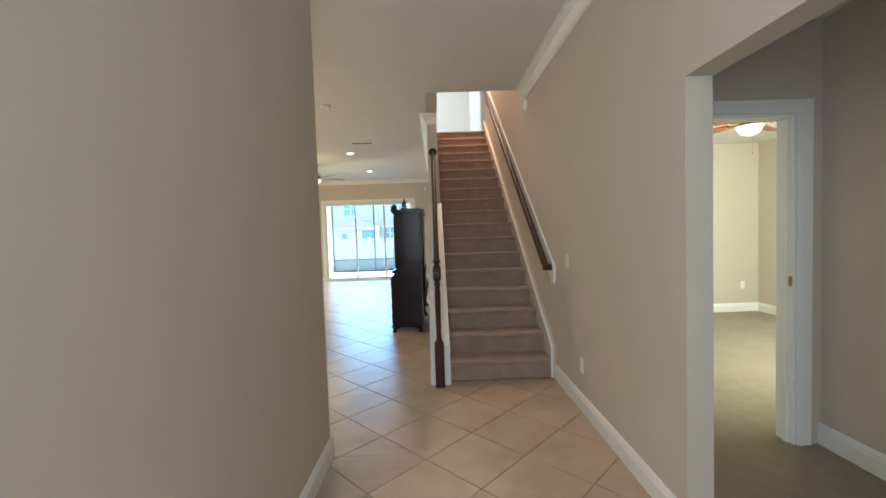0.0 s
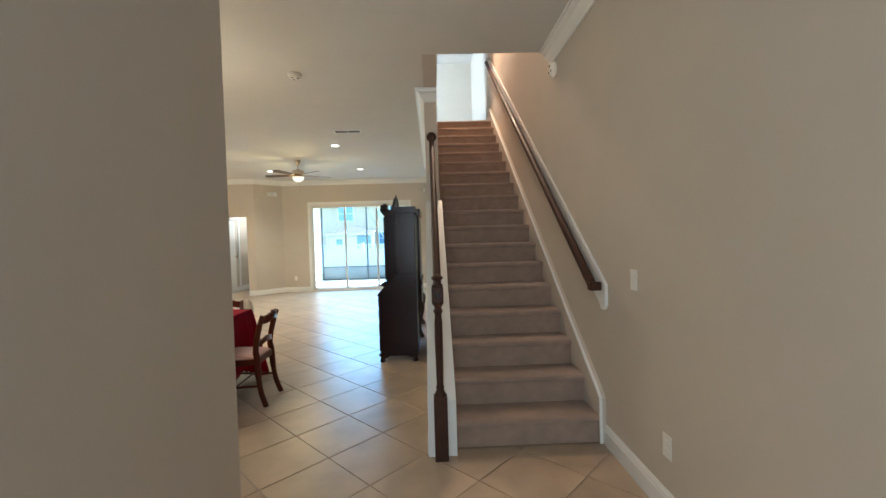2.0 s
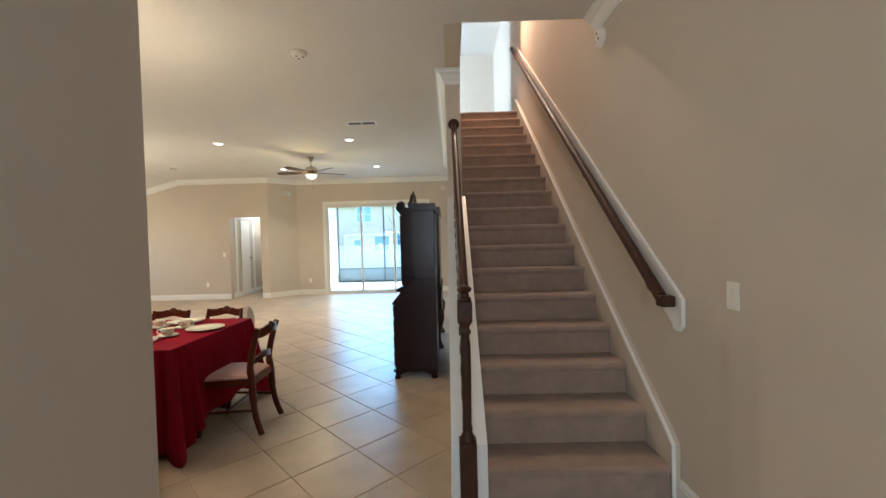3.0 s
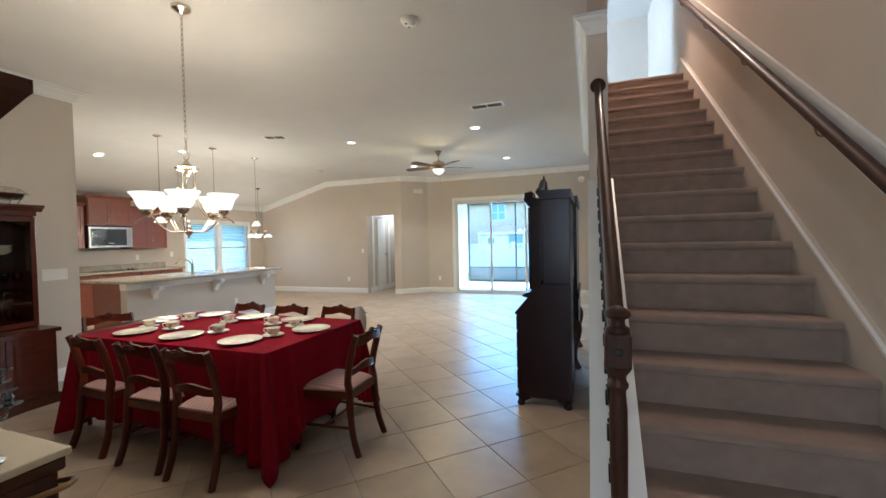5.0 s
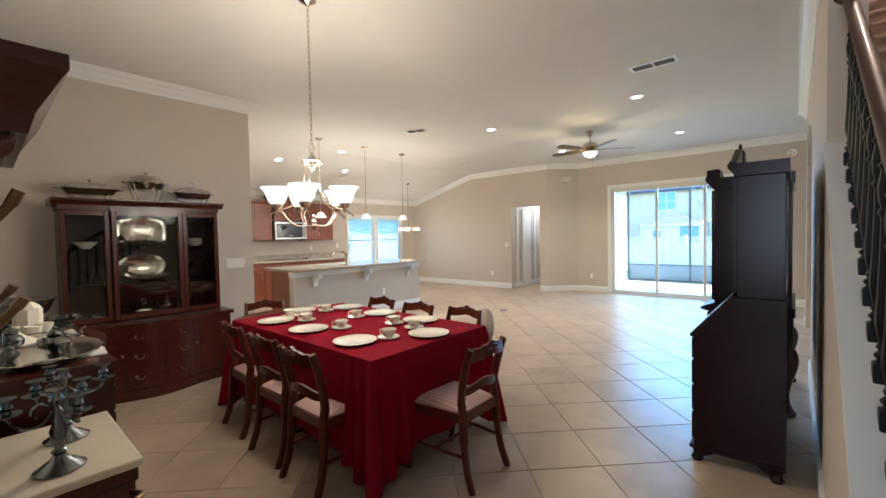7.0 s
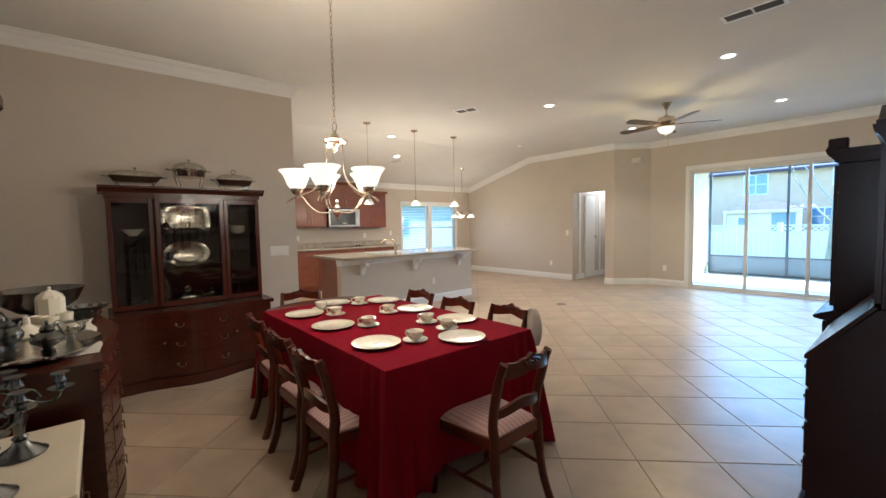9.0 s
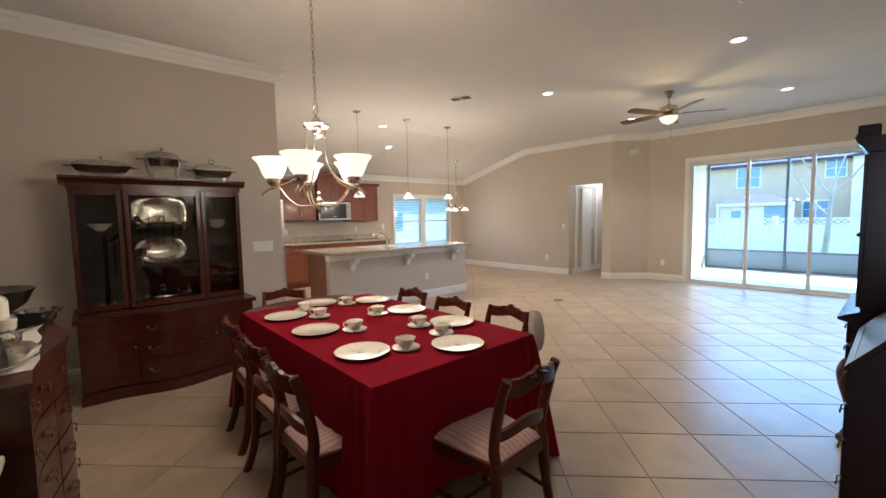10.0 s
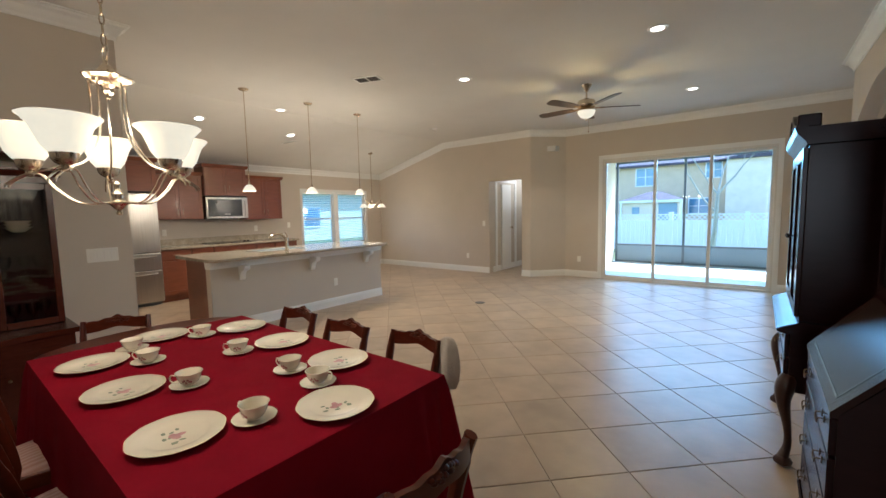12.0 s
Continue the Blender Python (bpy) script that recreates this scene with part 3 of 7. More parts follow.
# ---- wall and ceiling fixtures ----
def plate(name, label, place, turn, w=0.07, h=0.115, kind="switch", gangs=1, group=""):
    """A wall plate whose back is at place and whose front looks along the local -y, then turned."""
    t = thing(name, label, "wall switch" if kind == "switch" else "power outlet", place, turn, group)
    bm = boxes((-w / 2, w / 2, -0.006, -0.0005, -h / 2, h / 2, 0.002))
    part("cover_plate", bm, PLASTIC, t)
    for g in range(gangs):
        x = (g - (gangs - 1) / 2) * 0.046
        if kind == "switch":
            part("toggle", boxes((x - 0.016, x + 0.016, -0.009, -0.006, -0.032, 0.032, 0.001)), PLASTIC, t)
        else:
            for dz in (-0.02, 0.02):
                part("socket", boxes((x - 0.015, x + 0.015, -0.008, -0.006, dz - 0.013, dz + 0.013, 0.002)), PLASTIC, t)
    return t


plate("light_switch", "white light switch beside the stair handrail", (WR, 3.32, 1.125), -90, 0.075)
plate("outlet", "white power outlet low on the stair wall", (WR, 3.02, 0.35), -90, kind="outlet")
plate("light_switch", "white light switch in the side lobby", (2.36, 1.95, 1.16), -90)
plate("light_switch", "white four-gang light switch beside the china cabinet", (-5.2, 4.87, 1.10), 90, 0.21, gangs=4)
plate("light_switch", "white light switch beside the back hall opening", (-5.76, 11.75, 1.12), 0)
plate("outlet", "white power outlet on the far living room wall", (-6.21, 11.75, 0.37), 0, kind="outlet", group="far wall outlets")
plate("outlet", "white power outlet beside the sliding door", (-3.78, 12.28, 0.37), 0, kind="outlet", group="far wall outlets")
plate("outlet", "white power outlet on the kitchen island front", (-5.93, 7.77, 0.37), 90, kind="outlet")
plate("outlet", "white power outlet on the bedroom wall", (4.75, 6.18, 0.42), 0, kind="outlet")
for y, zz in ((6.55, 1.13), (8.2, 1.14), (8.95, 1.18)):
    plate("outlet", "white power outlet above the kitchen counter", (-9.1, y, zz), 90, kind="outlet", group="kitchen outlets")


def alarm(name, label, m):
    t = thing(name, label, "smoke detector")
    bm = bmesh.new()
    lathe(bm, [(0.066, 0), (0.068, 0.01), (0.060, 0.024), (0.050, 0.036), (0.030, 0.042), (0.002, 0.043)], 28)
    part("cover", bm, PLASTIC, t, smooth=True)
    for k in range(3):
        a = k * 2.1
        bm = bmesh.new()
        box(bm, 0.030 * math.cos(a) - 0.009, 0.030 * math.cos(a) + 0.009, 0.030 * math.sin(a) - 0.006, 0.030 * math.sin(a) + 0.006, 0.036, 0.0435)
        part("vent_slot", bm, BLACK, t)
    t.matrix_basis = m


alarm("smoke_detector", "round white smoke detector on the entry wall", pose(WR, 4.67, 2.82, 0, -90))
alarm("smoke_detector", "round white smoke detector on the ceiling before the dining table", pose(-1.32, 5.16, H, 180))
alarm("smoke_detector", "round white detector high beside the sliding door", pose(-0.24, 12.28, 2.70, 90))
alarm("ceiling_sensor", "small round white sensor on the living room ceiling", pose(-5.9, 10.2, H, 180))
alarm("smoke_detector", "round white smoke detector on the upper landing ceiling", pose(0.5, 9.5, 5.9, 180))


# Slats coloured grey for the shade between them.
SLATSHADE = mat("slat_shade", (0.16, 0.155, 0.15), 0.6, vary=0.02)


def register(label, m, w=0.36, d=0.20, slats=5):
    t = thing("ceiling_vent", label, "air vent")
    bm = boxes((-w / 2, w / 2, -d / 2, -d / 2 + 0.025, -0.008, 0), (-w / 2, w / 2, d / 2 - 0.025, d / 2, -0.008, 0), (-w / 2, -w / 2 + 0.025, -d / 2 + 0.025, d / 2 - 0.025, -0.008, 0), (w / 2 - 0.025, w / 2, -d / 2 + 0.025, d / 2 - 0.025, -0.008, 0), (-0.008, 0.008, -d / 2 + 0.025, d / 2 - 0.025, -0.008, 0))
    part("frame", bm, TRIM, t)
    # A flat black sheet stands in for the shaded depth behind the slats.
    part("duct", boxes((-w / 2 + 0.02, w / 2 - 0.02, -d / 2 + 0.02, d / 2 - 0.02, -0.0015, -0.0005)), DUCTSHADE, t)
    for k in range(slats):
        y = -d / 2 + 0.03 + (d - 0.06) * (k + 0.5) / slats
        bm = bmesh.new()
        prism(bm, [(y - 0.002, -0.003), (y - 0.001, -0.003), (y + 0.003, -0.009), (y + 0.002, -0.009)], -w / 2 + 0.024, w / 2 - 0.024, "yzx")
        part("slat", bm, SLATSHADE, t)
    t.matrix_basis = m


register("white ceiling air vent with dark slots beside the stairs", pose(-1.25, 7.3, H), 0.42, 0.17)
register("white ceiling air vent between dining and kitchen", pose(-4.66, 7.42, H, 0, 0, 20), 0.34, 0.20)
tilt = math.degrees(math.atan(SLOPE))
KZ = lambda x: H - SLOPE * (KX - x)
register("white air vent on the sloping kitchen ceiling", pose(-7.8, 8.30, KZ(-7.8), 0, -tilt, 78), 0.34, 0.17)

CANGLOW = glow("can_light_glow", (1.0, 0.88, 0.70), 1.2)


def can(label, x, y, zz=None, lean=0.0):
    zz = H if zz is None else zz
    t = thing("recessed_light", label, "recessed light", group="recessed lights")
    bm = bmesh.new()
    lathe(bm, [(0.056, -0.002), (0.063, -0.010), (0.084, -0.006), (0.088, 0.0)], 28)
    part("trim_ring", bm, TRIM, t, smooth=True)
    bm = bmesh.new()
    lathe(bm, [(0.055, -0.006), (0.055, -0.004)], 24)
    part("bulb_face", bm, CANGLOW, t, "glowing lamp face")
    t.matrix_basis = pose(x, y, zz, 0, lean)
    lamp("can_lamp", "SPOT", (x, y, zz - 0.03), CAN_WATTS, WARM, 0.05, (x, y, 0), 120)


for x, y in ((-1.65, 8.2), (-1.65, 10.62), (-3.78, 8.2), (-3.72, 10.62)):
    can("warm recessed ceiling light of the living room", x, y)
can("warm recessed ceiling light of the kitchen", -6.75, 7.5)
for x, y in ((-7.45, 6.6), (-7.55, 8.15)):
    can("warm recessed light on the sloping kitchen ceiling", x, y, KZ(x), -tilt)

# floor vent in the living room
t = thing("floor_box", "round brown metal floor outlet cover in the tiles", "floor outlet", (-4.19, 9.12, 0))
bm = bmesh.new()
lathe(bm, [(0.075, 0.0), (0.075, 0.004), (0.060, 0.006), (0.002, 0.006)], 24)
part("cover", bm, BRONZE, t)


# ---- hanging lamps ----
BOWL = glow("frosted_bowl", (1.0, 0.84, 0.58), 0.16)
BOWL.node_tree.nodes["Principled BSDF"].inputs["Roughness"].default_value = 0.6
BULB = glow("bulb", (1.0, 0.87, 0.62), 1.6)


def chain(bm, x, y, z0, z1, r=0.012, wire=0.0025):
    n = int((z1 - z0) / (r * 2.9))
    for k in range(n):
        zc = z0 + (z1 - z0) * (k + 0.5) / n
        pts = []
        for i in range(9):
            a = 2 * math.pi * i / 8
            u, v = r * 0.62 * math.cos(a), r * 1.75 * math.sin(a)
            pts.append((x + (u if k % 2 else 0), y + (0 if k % 2 else u), zc + v))
        tube(bm, pts, wire, 5)


CH = (-2.715, 4.415)
ch = thing("chandelier", "brushed nickel chandelier with five glowing frosted glass bowls on a chain", "chandelier", (CH[0], CH[1], 0))
CZ = 1.50
bm = bmesh.new()
lathe(bm, [(0.002, H - 0.055), (0.012, H - 0.05), (0.03, H - 0.04), (0.058, H - 0.022), (0.062, H - 0.004), (0.060, H)], 24)
part("canopy", bm, NICKEL, ch, smooth=True)
bm = bmesh.new()
chain(bm, 0, 0, 2.02, H - 0.05)
part("chain", bm, NICKEL, ch)
bm = bmesh.new()
tube(bm, [(0.028 * math.cos(a / 6 * math.pi), 0, 1.99 + 0.028 * math.sin(a / 6 * math.pi)) for a in range(13)], 0.004, 6)
part("ring", bm, NICKEL, ch)
bm = bmesh.new()
lathe(bm, [(0.022, 1.880), (0.050, 1.884), (0.066, 1.893), (0.074, 1.906), (0.070, 1.912), (0.050, 1.916), (0.036, 1.922), (0.024, 1.934), (0.020, 1.945), (0.011, 1.952), (0.008, 1.962)], 30, wave=0.07, waves=5)
part("hub", bm, NICKEL, ch, smooth=True)
bm = bmesh.new()
lathe(bm, [(0.002, 1.832), (0.007, 1.836), (0.006, 1.844), (0.014, 1.852), (0.018, 1.862), (0.016, 1.870), (0.024, 1.8795)], 20, wave=0.10, waves=6)
part("hub_drop", bm, NICKEL, ch, smooth=True)
bm = bmesh.new()
lathe(bm, [(0.003, 1.415), (0.009, 1.418), (0.010, 1.426), (0.006, 1.432), (0.016, 1.442), (0.024, 1.452), (0.036, 1.458), (0.036, 1.464), (0.020, 1.470), (0.016, 1.482), (0.020, 1.494), (0.010, 1.508), (0.009, 1.520), (0.012, 1.530), (0.004, 1.540)], 22)
part("base_finial", bm, NICKEL, ch, smooth=True)
bowl_profile = [(0.026, 0.0), (0.040, 0.008), (0.056, 0.030), (0.066, 0.058), (0.077, 0.088), (0.098, 0.112), (0.103, 0.116), (0.099, 0.119), (0.074, 0.093), (0.062, 0.061), (0.051, 0.035), (0.035, 0.014), (0.016, 0.008)]
RA = 0.235
for k in range(5):
    a = radians(-44 + 72 * k)
    c, s_ = math.cos(a), math.sin(a)
    arm = []
    for w in (-0.010, 0.010):
        bm2 = bmesh.new()
        pts = curve([(0.03, 1.462), (0.11, 1.462), (0.17, 1.510), (RA - 0.03, 1.558), (RA + 0.01, 1.558), (RA + 0.055, 1.530), (RA + 0.062, 1.515)])
        tube(bm2, [(p.x * c - w * s_, p.x * s_ + w * c, p.y) for p in [Vector((q[0], q[1])) for q in pts]], 0.0032, 6)
        part("arm", bm2, NICKEL, ch, smooth=True)
    bm2 = bmesh.new()
    pts = curve([(0.055, 1.89), (0.055, 1.78), (0.075, 1.68), (0.14, 1.60), (RA - 0.01, 1.565)])
    tube(bm2, [(q[0] * c, q[0] * s_, q[1]) for q in pts], 0.0037, 6)
    part("stay", bm2, NICKEL, ch, smooth=True)
    bm2 = bmesh.new()
    lathe(bm2, [(0.006, 1.550), (0.012, 1.560), (0.012, 1.570), (0.026, 1.578), (0.034, 1.590), (0.038, 1.612), (0.036, 1.614)], 18, (RA * c, RA * s_, 0))
    part("lamp_cup", bm2, NICKEL, ch, smooth=True)
    bm2 = bmesh.new()
    lathe(bm2, bowl_profile, 32, (RA * c, RA * s_, 1.602), wave=0.012, waves=12)
    o = part("shade", bm2, BOWL, ch, "glowing frosted glass bowl shade", smooth=True)
    o.visible_shadow = False
    lamp("bowl_lamp", "POINT", (CH[0] + RA * c, CH[1] + RA * s_, 1.725), BOWL_WATTS, WARM, 0.05)


# Added spot, no real bulb: replaces light the frosted bowls pass downwards.
lamp("bowls_down_fill", "SPOT", (CH[0], CH[1], 1.74), 3.0, WARM, 0.20, (CH[0], CH[1], 0), 168)


def bell_light(bm_parts, t, x, y, z0, r=0.072, h=0.075):
    bm = bmesh.new()
    lathe(bm, [(r, z0), (r * 0.88, z0 + h * 0.25), (r * 0.70, z0 + h * 0.6), (r * 0.42, z0 + h * 0.93), (0.012, z0 + h), (0.010, z0 + h - 0.004), (r * 0.38, z0 + h * 0.88), (r * 0.64, z0 + h * 0.55), (r * 0.84, z0 + h * 0.22), (r - 0.005, z0)], 24, (x, y, 0))
    o = part("shade", bm, BOWL, t, "glowing frosted glass bell shade", smooth=True)
    o.visible_shadow = False
    bm = bmesh.new()
    lathe(bm, [(0.013, z0 + h - 0.005), (0.015, z0 + h + 0.03), (0.007, z0 + h + 0.045)], 12, (x, y, 0))
    part("lamp_cup", bm, NICKEL, t, smooth=True)
    bm = bmesh.new()
    lathe(bm, [(0.004, z0 + 0.01), (0.022, z0 + 0.02), (0.024, z0 + 0.04), (0.012, z0 + 0.06)], 12, (x, y, 0))
    o = part("bulb", bm, BULB, t, smooth=True)
    o.visible_shadow = False


for y in (6.62, 7.56, 8.48):
    t = thing("pendant_light", "brushed nickel pendant lamp with a frosted bell shade over the island", "pendant light", (-6.12, y, 0), group="island pendants")
    bm = bmesh.new()
    lathe(bm, [(0.01, H - 0.03), (0.05, H - 0.02), (0.062, H - 0.006), (0.062, H)], 20)
    part("canopy", bm, NICKEL, t, smooth=True)
    part("stem", (lambda b: (tube(b, [(0, 0, 1.83), (0, 0, H - 0.02)], 0.006, 8), b)[1])(bmesh.new()), NICKEL, t)
    bell_light(None, t, 0, 0, 1.72, 0.085, 0.085)
    lamp("pendant_lamp", "POINT", (-6.12, y, 1.70), PENDANT_WATTS, WARM, 0.04)

NX, NY = -7.85, 10.3
t = thing("nook_chandelier", "small nickel three-light lamp in the breakfast nook", "chandelier", (NX, NY, 0))
bm = bmesh.new()
lathe(bm, [(0.01, KZ(NX) - 0.03), (0.05, KZ(NX) - 0.02), (0.06, KZ(NX) + 0.02)], 18)
part("canopy", bm, NICKEL, t)
bm = bmesh.new()
tube(bm, [(0, 0, 1.62), (0, 0, KZ(NX) - 0.02)], 0.008, 8)
part("stem", bm, NICKEL, t)
for k in range(3):
    a = radians(25 + 120 * k)
    c, s_ = math.cos(a), math.sin(a)
    bm = bmesh.new()
    tube(bm, [(q[0] * c, q[0] * s_, q[1]) for q in curve([(0, 1.62), (0.07, 1.60), (0.14, 1.68), (0.20, 1.70), (0.23, 1.64)])], 0.007, 6)
    part("arm", bm, NICKEL, t)
    bell_light(None, t, 0.23 * c, 0.23 * s_, 1.53, 0.095, 0.085)
lamp("nook_lamp", "POINT", (NX, NY, 1.5), PENDANT_WATTS, WARM, 0.08)


def fan(label, x, y, top, phase, bladecol, drop=0.30, blade=0.66, watts=None):
    t = thing("ceiling_fan", label, "ceiling fan", (x, y, top))
    metal = BRASS
    bm = bmesh.new()
    lathe(bm, [(0.022, -0.085), (0.026, -0.08), (0.034, -0.055), (0.052, -0.025), (0.066, -0.008), (0.068, 0)], 22)
    part("canopy", bm, NICKEL, t, smooth=True)
    bm = bmesh.new()
    tube(bm, [(0, 0, -drop + 0.10), (0, 0, -0.04)], 0.012, 10)
    part("rod", bm, NICKEL, t)
    bm = bmesh.new()
    lathe(bm, [(0.105, -drop + 0.015), (0.112, -drop + 0.03), (0.114, -drop + 0.08), (0.10, -drop + 0.10), (0.05, -drop + 0.115), (0.025, -drop + 0.13)], 28)
    part("motor", bm, NICKEL, t, "satin motor housing", smooth=True)
    bm = bmesh.new()
    lathe(bm, [(0.06, -drop - 0.04), (0.085, -drop - 0.03), (0.075, -drop - 0.018), (0.10, -drop - 0.008), (0.108, -drop + 0.014)], 28)
    part("light_fitter", bm, metal, t, "polished brass fitter", smooth=True)
    for k in range(5):
        a = radians(phase + 72 * k)
        bm = bmesh.new()
        out = [(0.17, -0.045), (0.30, -0.060), (blade, -0.068), (blade + 0.06, -0.05), (blade + 0.075, 0), (blade + 0.06, 0.05), (blade, 0.068), (0.30, 0.060), (0.17, 0.045)]
        prism(bm, out, -0.004, 0.004)
        o = part("blade", bm, bladecol, t, "dark flat fan blade")
        o.matrix_basis = pose(0, 0, -drop + 0.005, 0, 0, math.degrees(a)) @ pose(0, 0, 0, 11)
        bm = bmesh.new()
        box(bm, 0.09, 0.22, -0.018, 0.018, -0.010, -0.002)
        o = part("blade_iron", bm, metal, t)
        o.matrix_basis = pose(0, 0, -drop + 0.005, 0, 0, math.degrees(a)) @ pose(0, 0, 0, 6)
    bm = bmesh.new()
    zb = -drop - 0.03
    lathe(bm, [(0.004, zb - 0.105), (0.03, zb - 0.10), (0.075, zb - 0.078), (0.10, zb - 0.045), (0.112, zb - 0.015), (0.118, zb - 0.012), (0.110, zb - 0.005), (0.05, zb)], 28)
    o = part("light_bowl", bm, BOWL, t, "glowing frosted glass light bowl", smooth=True)
    o.visible_shadow = False
    bm = bmesh.new()
    lathe(bm, [(0.003, zb - 0.13), (0.008, zb - 0.122), (0.006, zb - 0.104)], 10)
    part("finial", bm, metal, t)
    bm = bmesh.new()
    tube(bm, [(0.03, 0, zb - 0.09), (0.03, 0, zb - 0.26)], 0.0015, 5)
    lathe(bm, [(0.002, zb - 0.285), (0.006, zb - 0.275), (0.004, zb - 0.26)], 8, (0.03, 0, 0))
    part("pull_chain", bm, metal, t)
    lamp("fan_lamp", "POINT", (x, y, top + zb - 0.02), watts or FAN_WATTS, (1.0, 0.70, 0.28), 0.06)


FANBLADE = mat("fan_blade", (0.060, 0.035, 0.022), 0.35, vary=0.2, scale=6)
fan("brass ceiling fan with dark blades and a glowing glass bowl", -2.71, 9.46, H, 32, FANBLADE, blade=0.605)
fan("ceiling fan with wooden blades and a lit bowl in the bedroom", 3.13, 3.98, 2.6, 35, CHERRY, 0.22, watts=6)

# doorway of the side room
t = thing("bedroom_doorway", "white cased doorway from the lobby to the carpeted bedroom", "door frame", (1.81, 2.43, 0))
part("casing", boxes((0.39, 0.48, -0.018, 0, 0.006, 2.05, 0.003), (0.40, 0.415, -0.022, -0.018, 0.006, 2.05)), TRIM, t)
part("casing", boxes((-0.48, -0.39, -0.018, 0, 0.006, 2.05, 0.003)), TRIM, t)
part("casing", boxes((-0.48, 0.48, -0.018, 0, 2.0501, 2.13, 0.003)), TRIM, t)
part("jamb", boxes((0.372, 0.389, -0.002, 0.122, 0.006, 2.03), (0.360, 0.372, 0.03, 0.07, 0.006, 2.03)), TRIM, t)
part("jamb", boxes((-0.389, -0.372, -0.002, 0.122, 0.006, 2.03)), TRIM, t)
part("jamb", boxes((-0.389, 0.389, -0.002, 0.122, 2.031, 2.049)), TRIM, t)
part("strike_plate", boxes((0.369, 0.3719, 0.005, 0.028, 1.0, 1.06)), BRASS, t, "small brass strike plate")
t = thing("hall_side_doorway", "white door casing on the side wall of the back hall", "door frame", (-5.62, 12.30, 0))
part("casing", boxes((0.0005, 0.018, -0.30, -0.21, 0.0, 2.05)), TRIM, t)
part("casing", boxes((0.0005, 0.018, 0.62, 0.71, 0.0, 2.05)), TRIM, t)
part("casing", boxes((0.0005, 0.018, -0.30, 0.71, 2.0505, 2.13)), TRIM, t)
# opened door of the back hall
t = thing("back_hall_door", "white panelled door standing open in the back hall", "door", (-5.595, 12.25, 0), -1)
part("panel", boxes((-0.02, 0.02, 0, 0.42, 0.01, 2.0, 0.004)), TRIM, t)
bm = bmesh.new()
lathe(bm, [(0.012, 0), (0.012, 0.03), (0.028, 0.04), (0.028, 0.055), (0.004, 0.065)], 14)
o = part("knob", bm, NICKEL, t)
o.matrix_basis = pose(0.02, 0.37, 1.0, 0, 90)


# ---- sliding door, window, outdoors ----
sl = thing("sliding_door", "white aluminium sliding door with three glass panels, closed", "sliding door", (SX0, 12.28, 0))
W = SX1 - SX0
part("trim", boxes((-0.07, 0.0, -0.016, -0.001, 0.0, SZ)), TRIM, sl)
part("trim", boxes((W, W + 0.07, -0.016, -0.001, 0.0, SZ)), TRIM, sl)
part("trim", boxes((-0.07, W + 0.07, -0.016, -0.001, SZ, SZ + 0.075)), TRIM, sl)
part("frame", boxes((0.0, 0.03, 0.0, 0.12, 0, SZ), (W - 0.03, W, 0, 0.12, 0, SZ), (0.03, W - 0.03, 0, 0.12, SZ - 0.035, SZ), (0.03, W - 0.03, 0.0, 0.12, -0.01, 0.018)), ALU, sl)
edges = [0.03, 0.03 + (W - 0.06) * 0.345, 0.03 + (W - 0.06) * 0.675, W - 0.03]
for k in range(3):
    a, b = edges[k] - (0.0 if k == 0 else 0.02), edges[k + 1] + (0.0 if k == 2 else 0.02)
    y = (0.02, 0.05, 0.08)[k]
    f = part("panel_frame", boxes((a, a + 0.045, y, y + 0.028, 0.019, SZ - 0.036), (b - 0.045, b, y, y + 0.028, 0.019, SZ - 0.036), (a + 0.045, b - 0.045, y, y + 0.028, 0.019, 0.075), (a + 0.045, b - 0.045, y, y + 0.028, SZ - 0.085, SZ - 0.036)), ALU, sl)
    g = part("pane", boxes((a + 0.04, b - 0.04, y + 0.011, y + 0.017, 0.07, SZ - 0.08)), PANE, f, "clear glass pane")
    g.visible_shadow = False
part("handle", boxes((W - 0.065, W - 0.045, -0.012, 0.02, 0.92, 1.12, 0.004)), ALU, sl)

win = thing("kitchen_window", "double white window with lowered white blinds over the kitchen sink side", "window", (-9.1, WY0, WZ0))
ww, wh = WY1 - WY0, WZ1 - WZ0
part("trim", boxes((-0.0, 0.016, -0.06, 0.0, -0.0, wh)), TRIM, win)
part("trim", boxes((-0.0, 0.016, ww, ww + 0.06, -0.0, wh)), TRIM, win)
part("trim", boxes((-0.0, 0.016, -0.06, ww + 0.06, wh, wh + 0.06)), TRIM, win)
part("window_sill", boxes((-0.10, 0.04, -0.07, ww + 0.07, -0.04, -0.001, 0.004)), TRIM, win)
part("mullion", boxes((-0.12, 0.005, ww / 2 - 0.06, ww / 2 + 0.06, 0, wh)), TRIM, win)
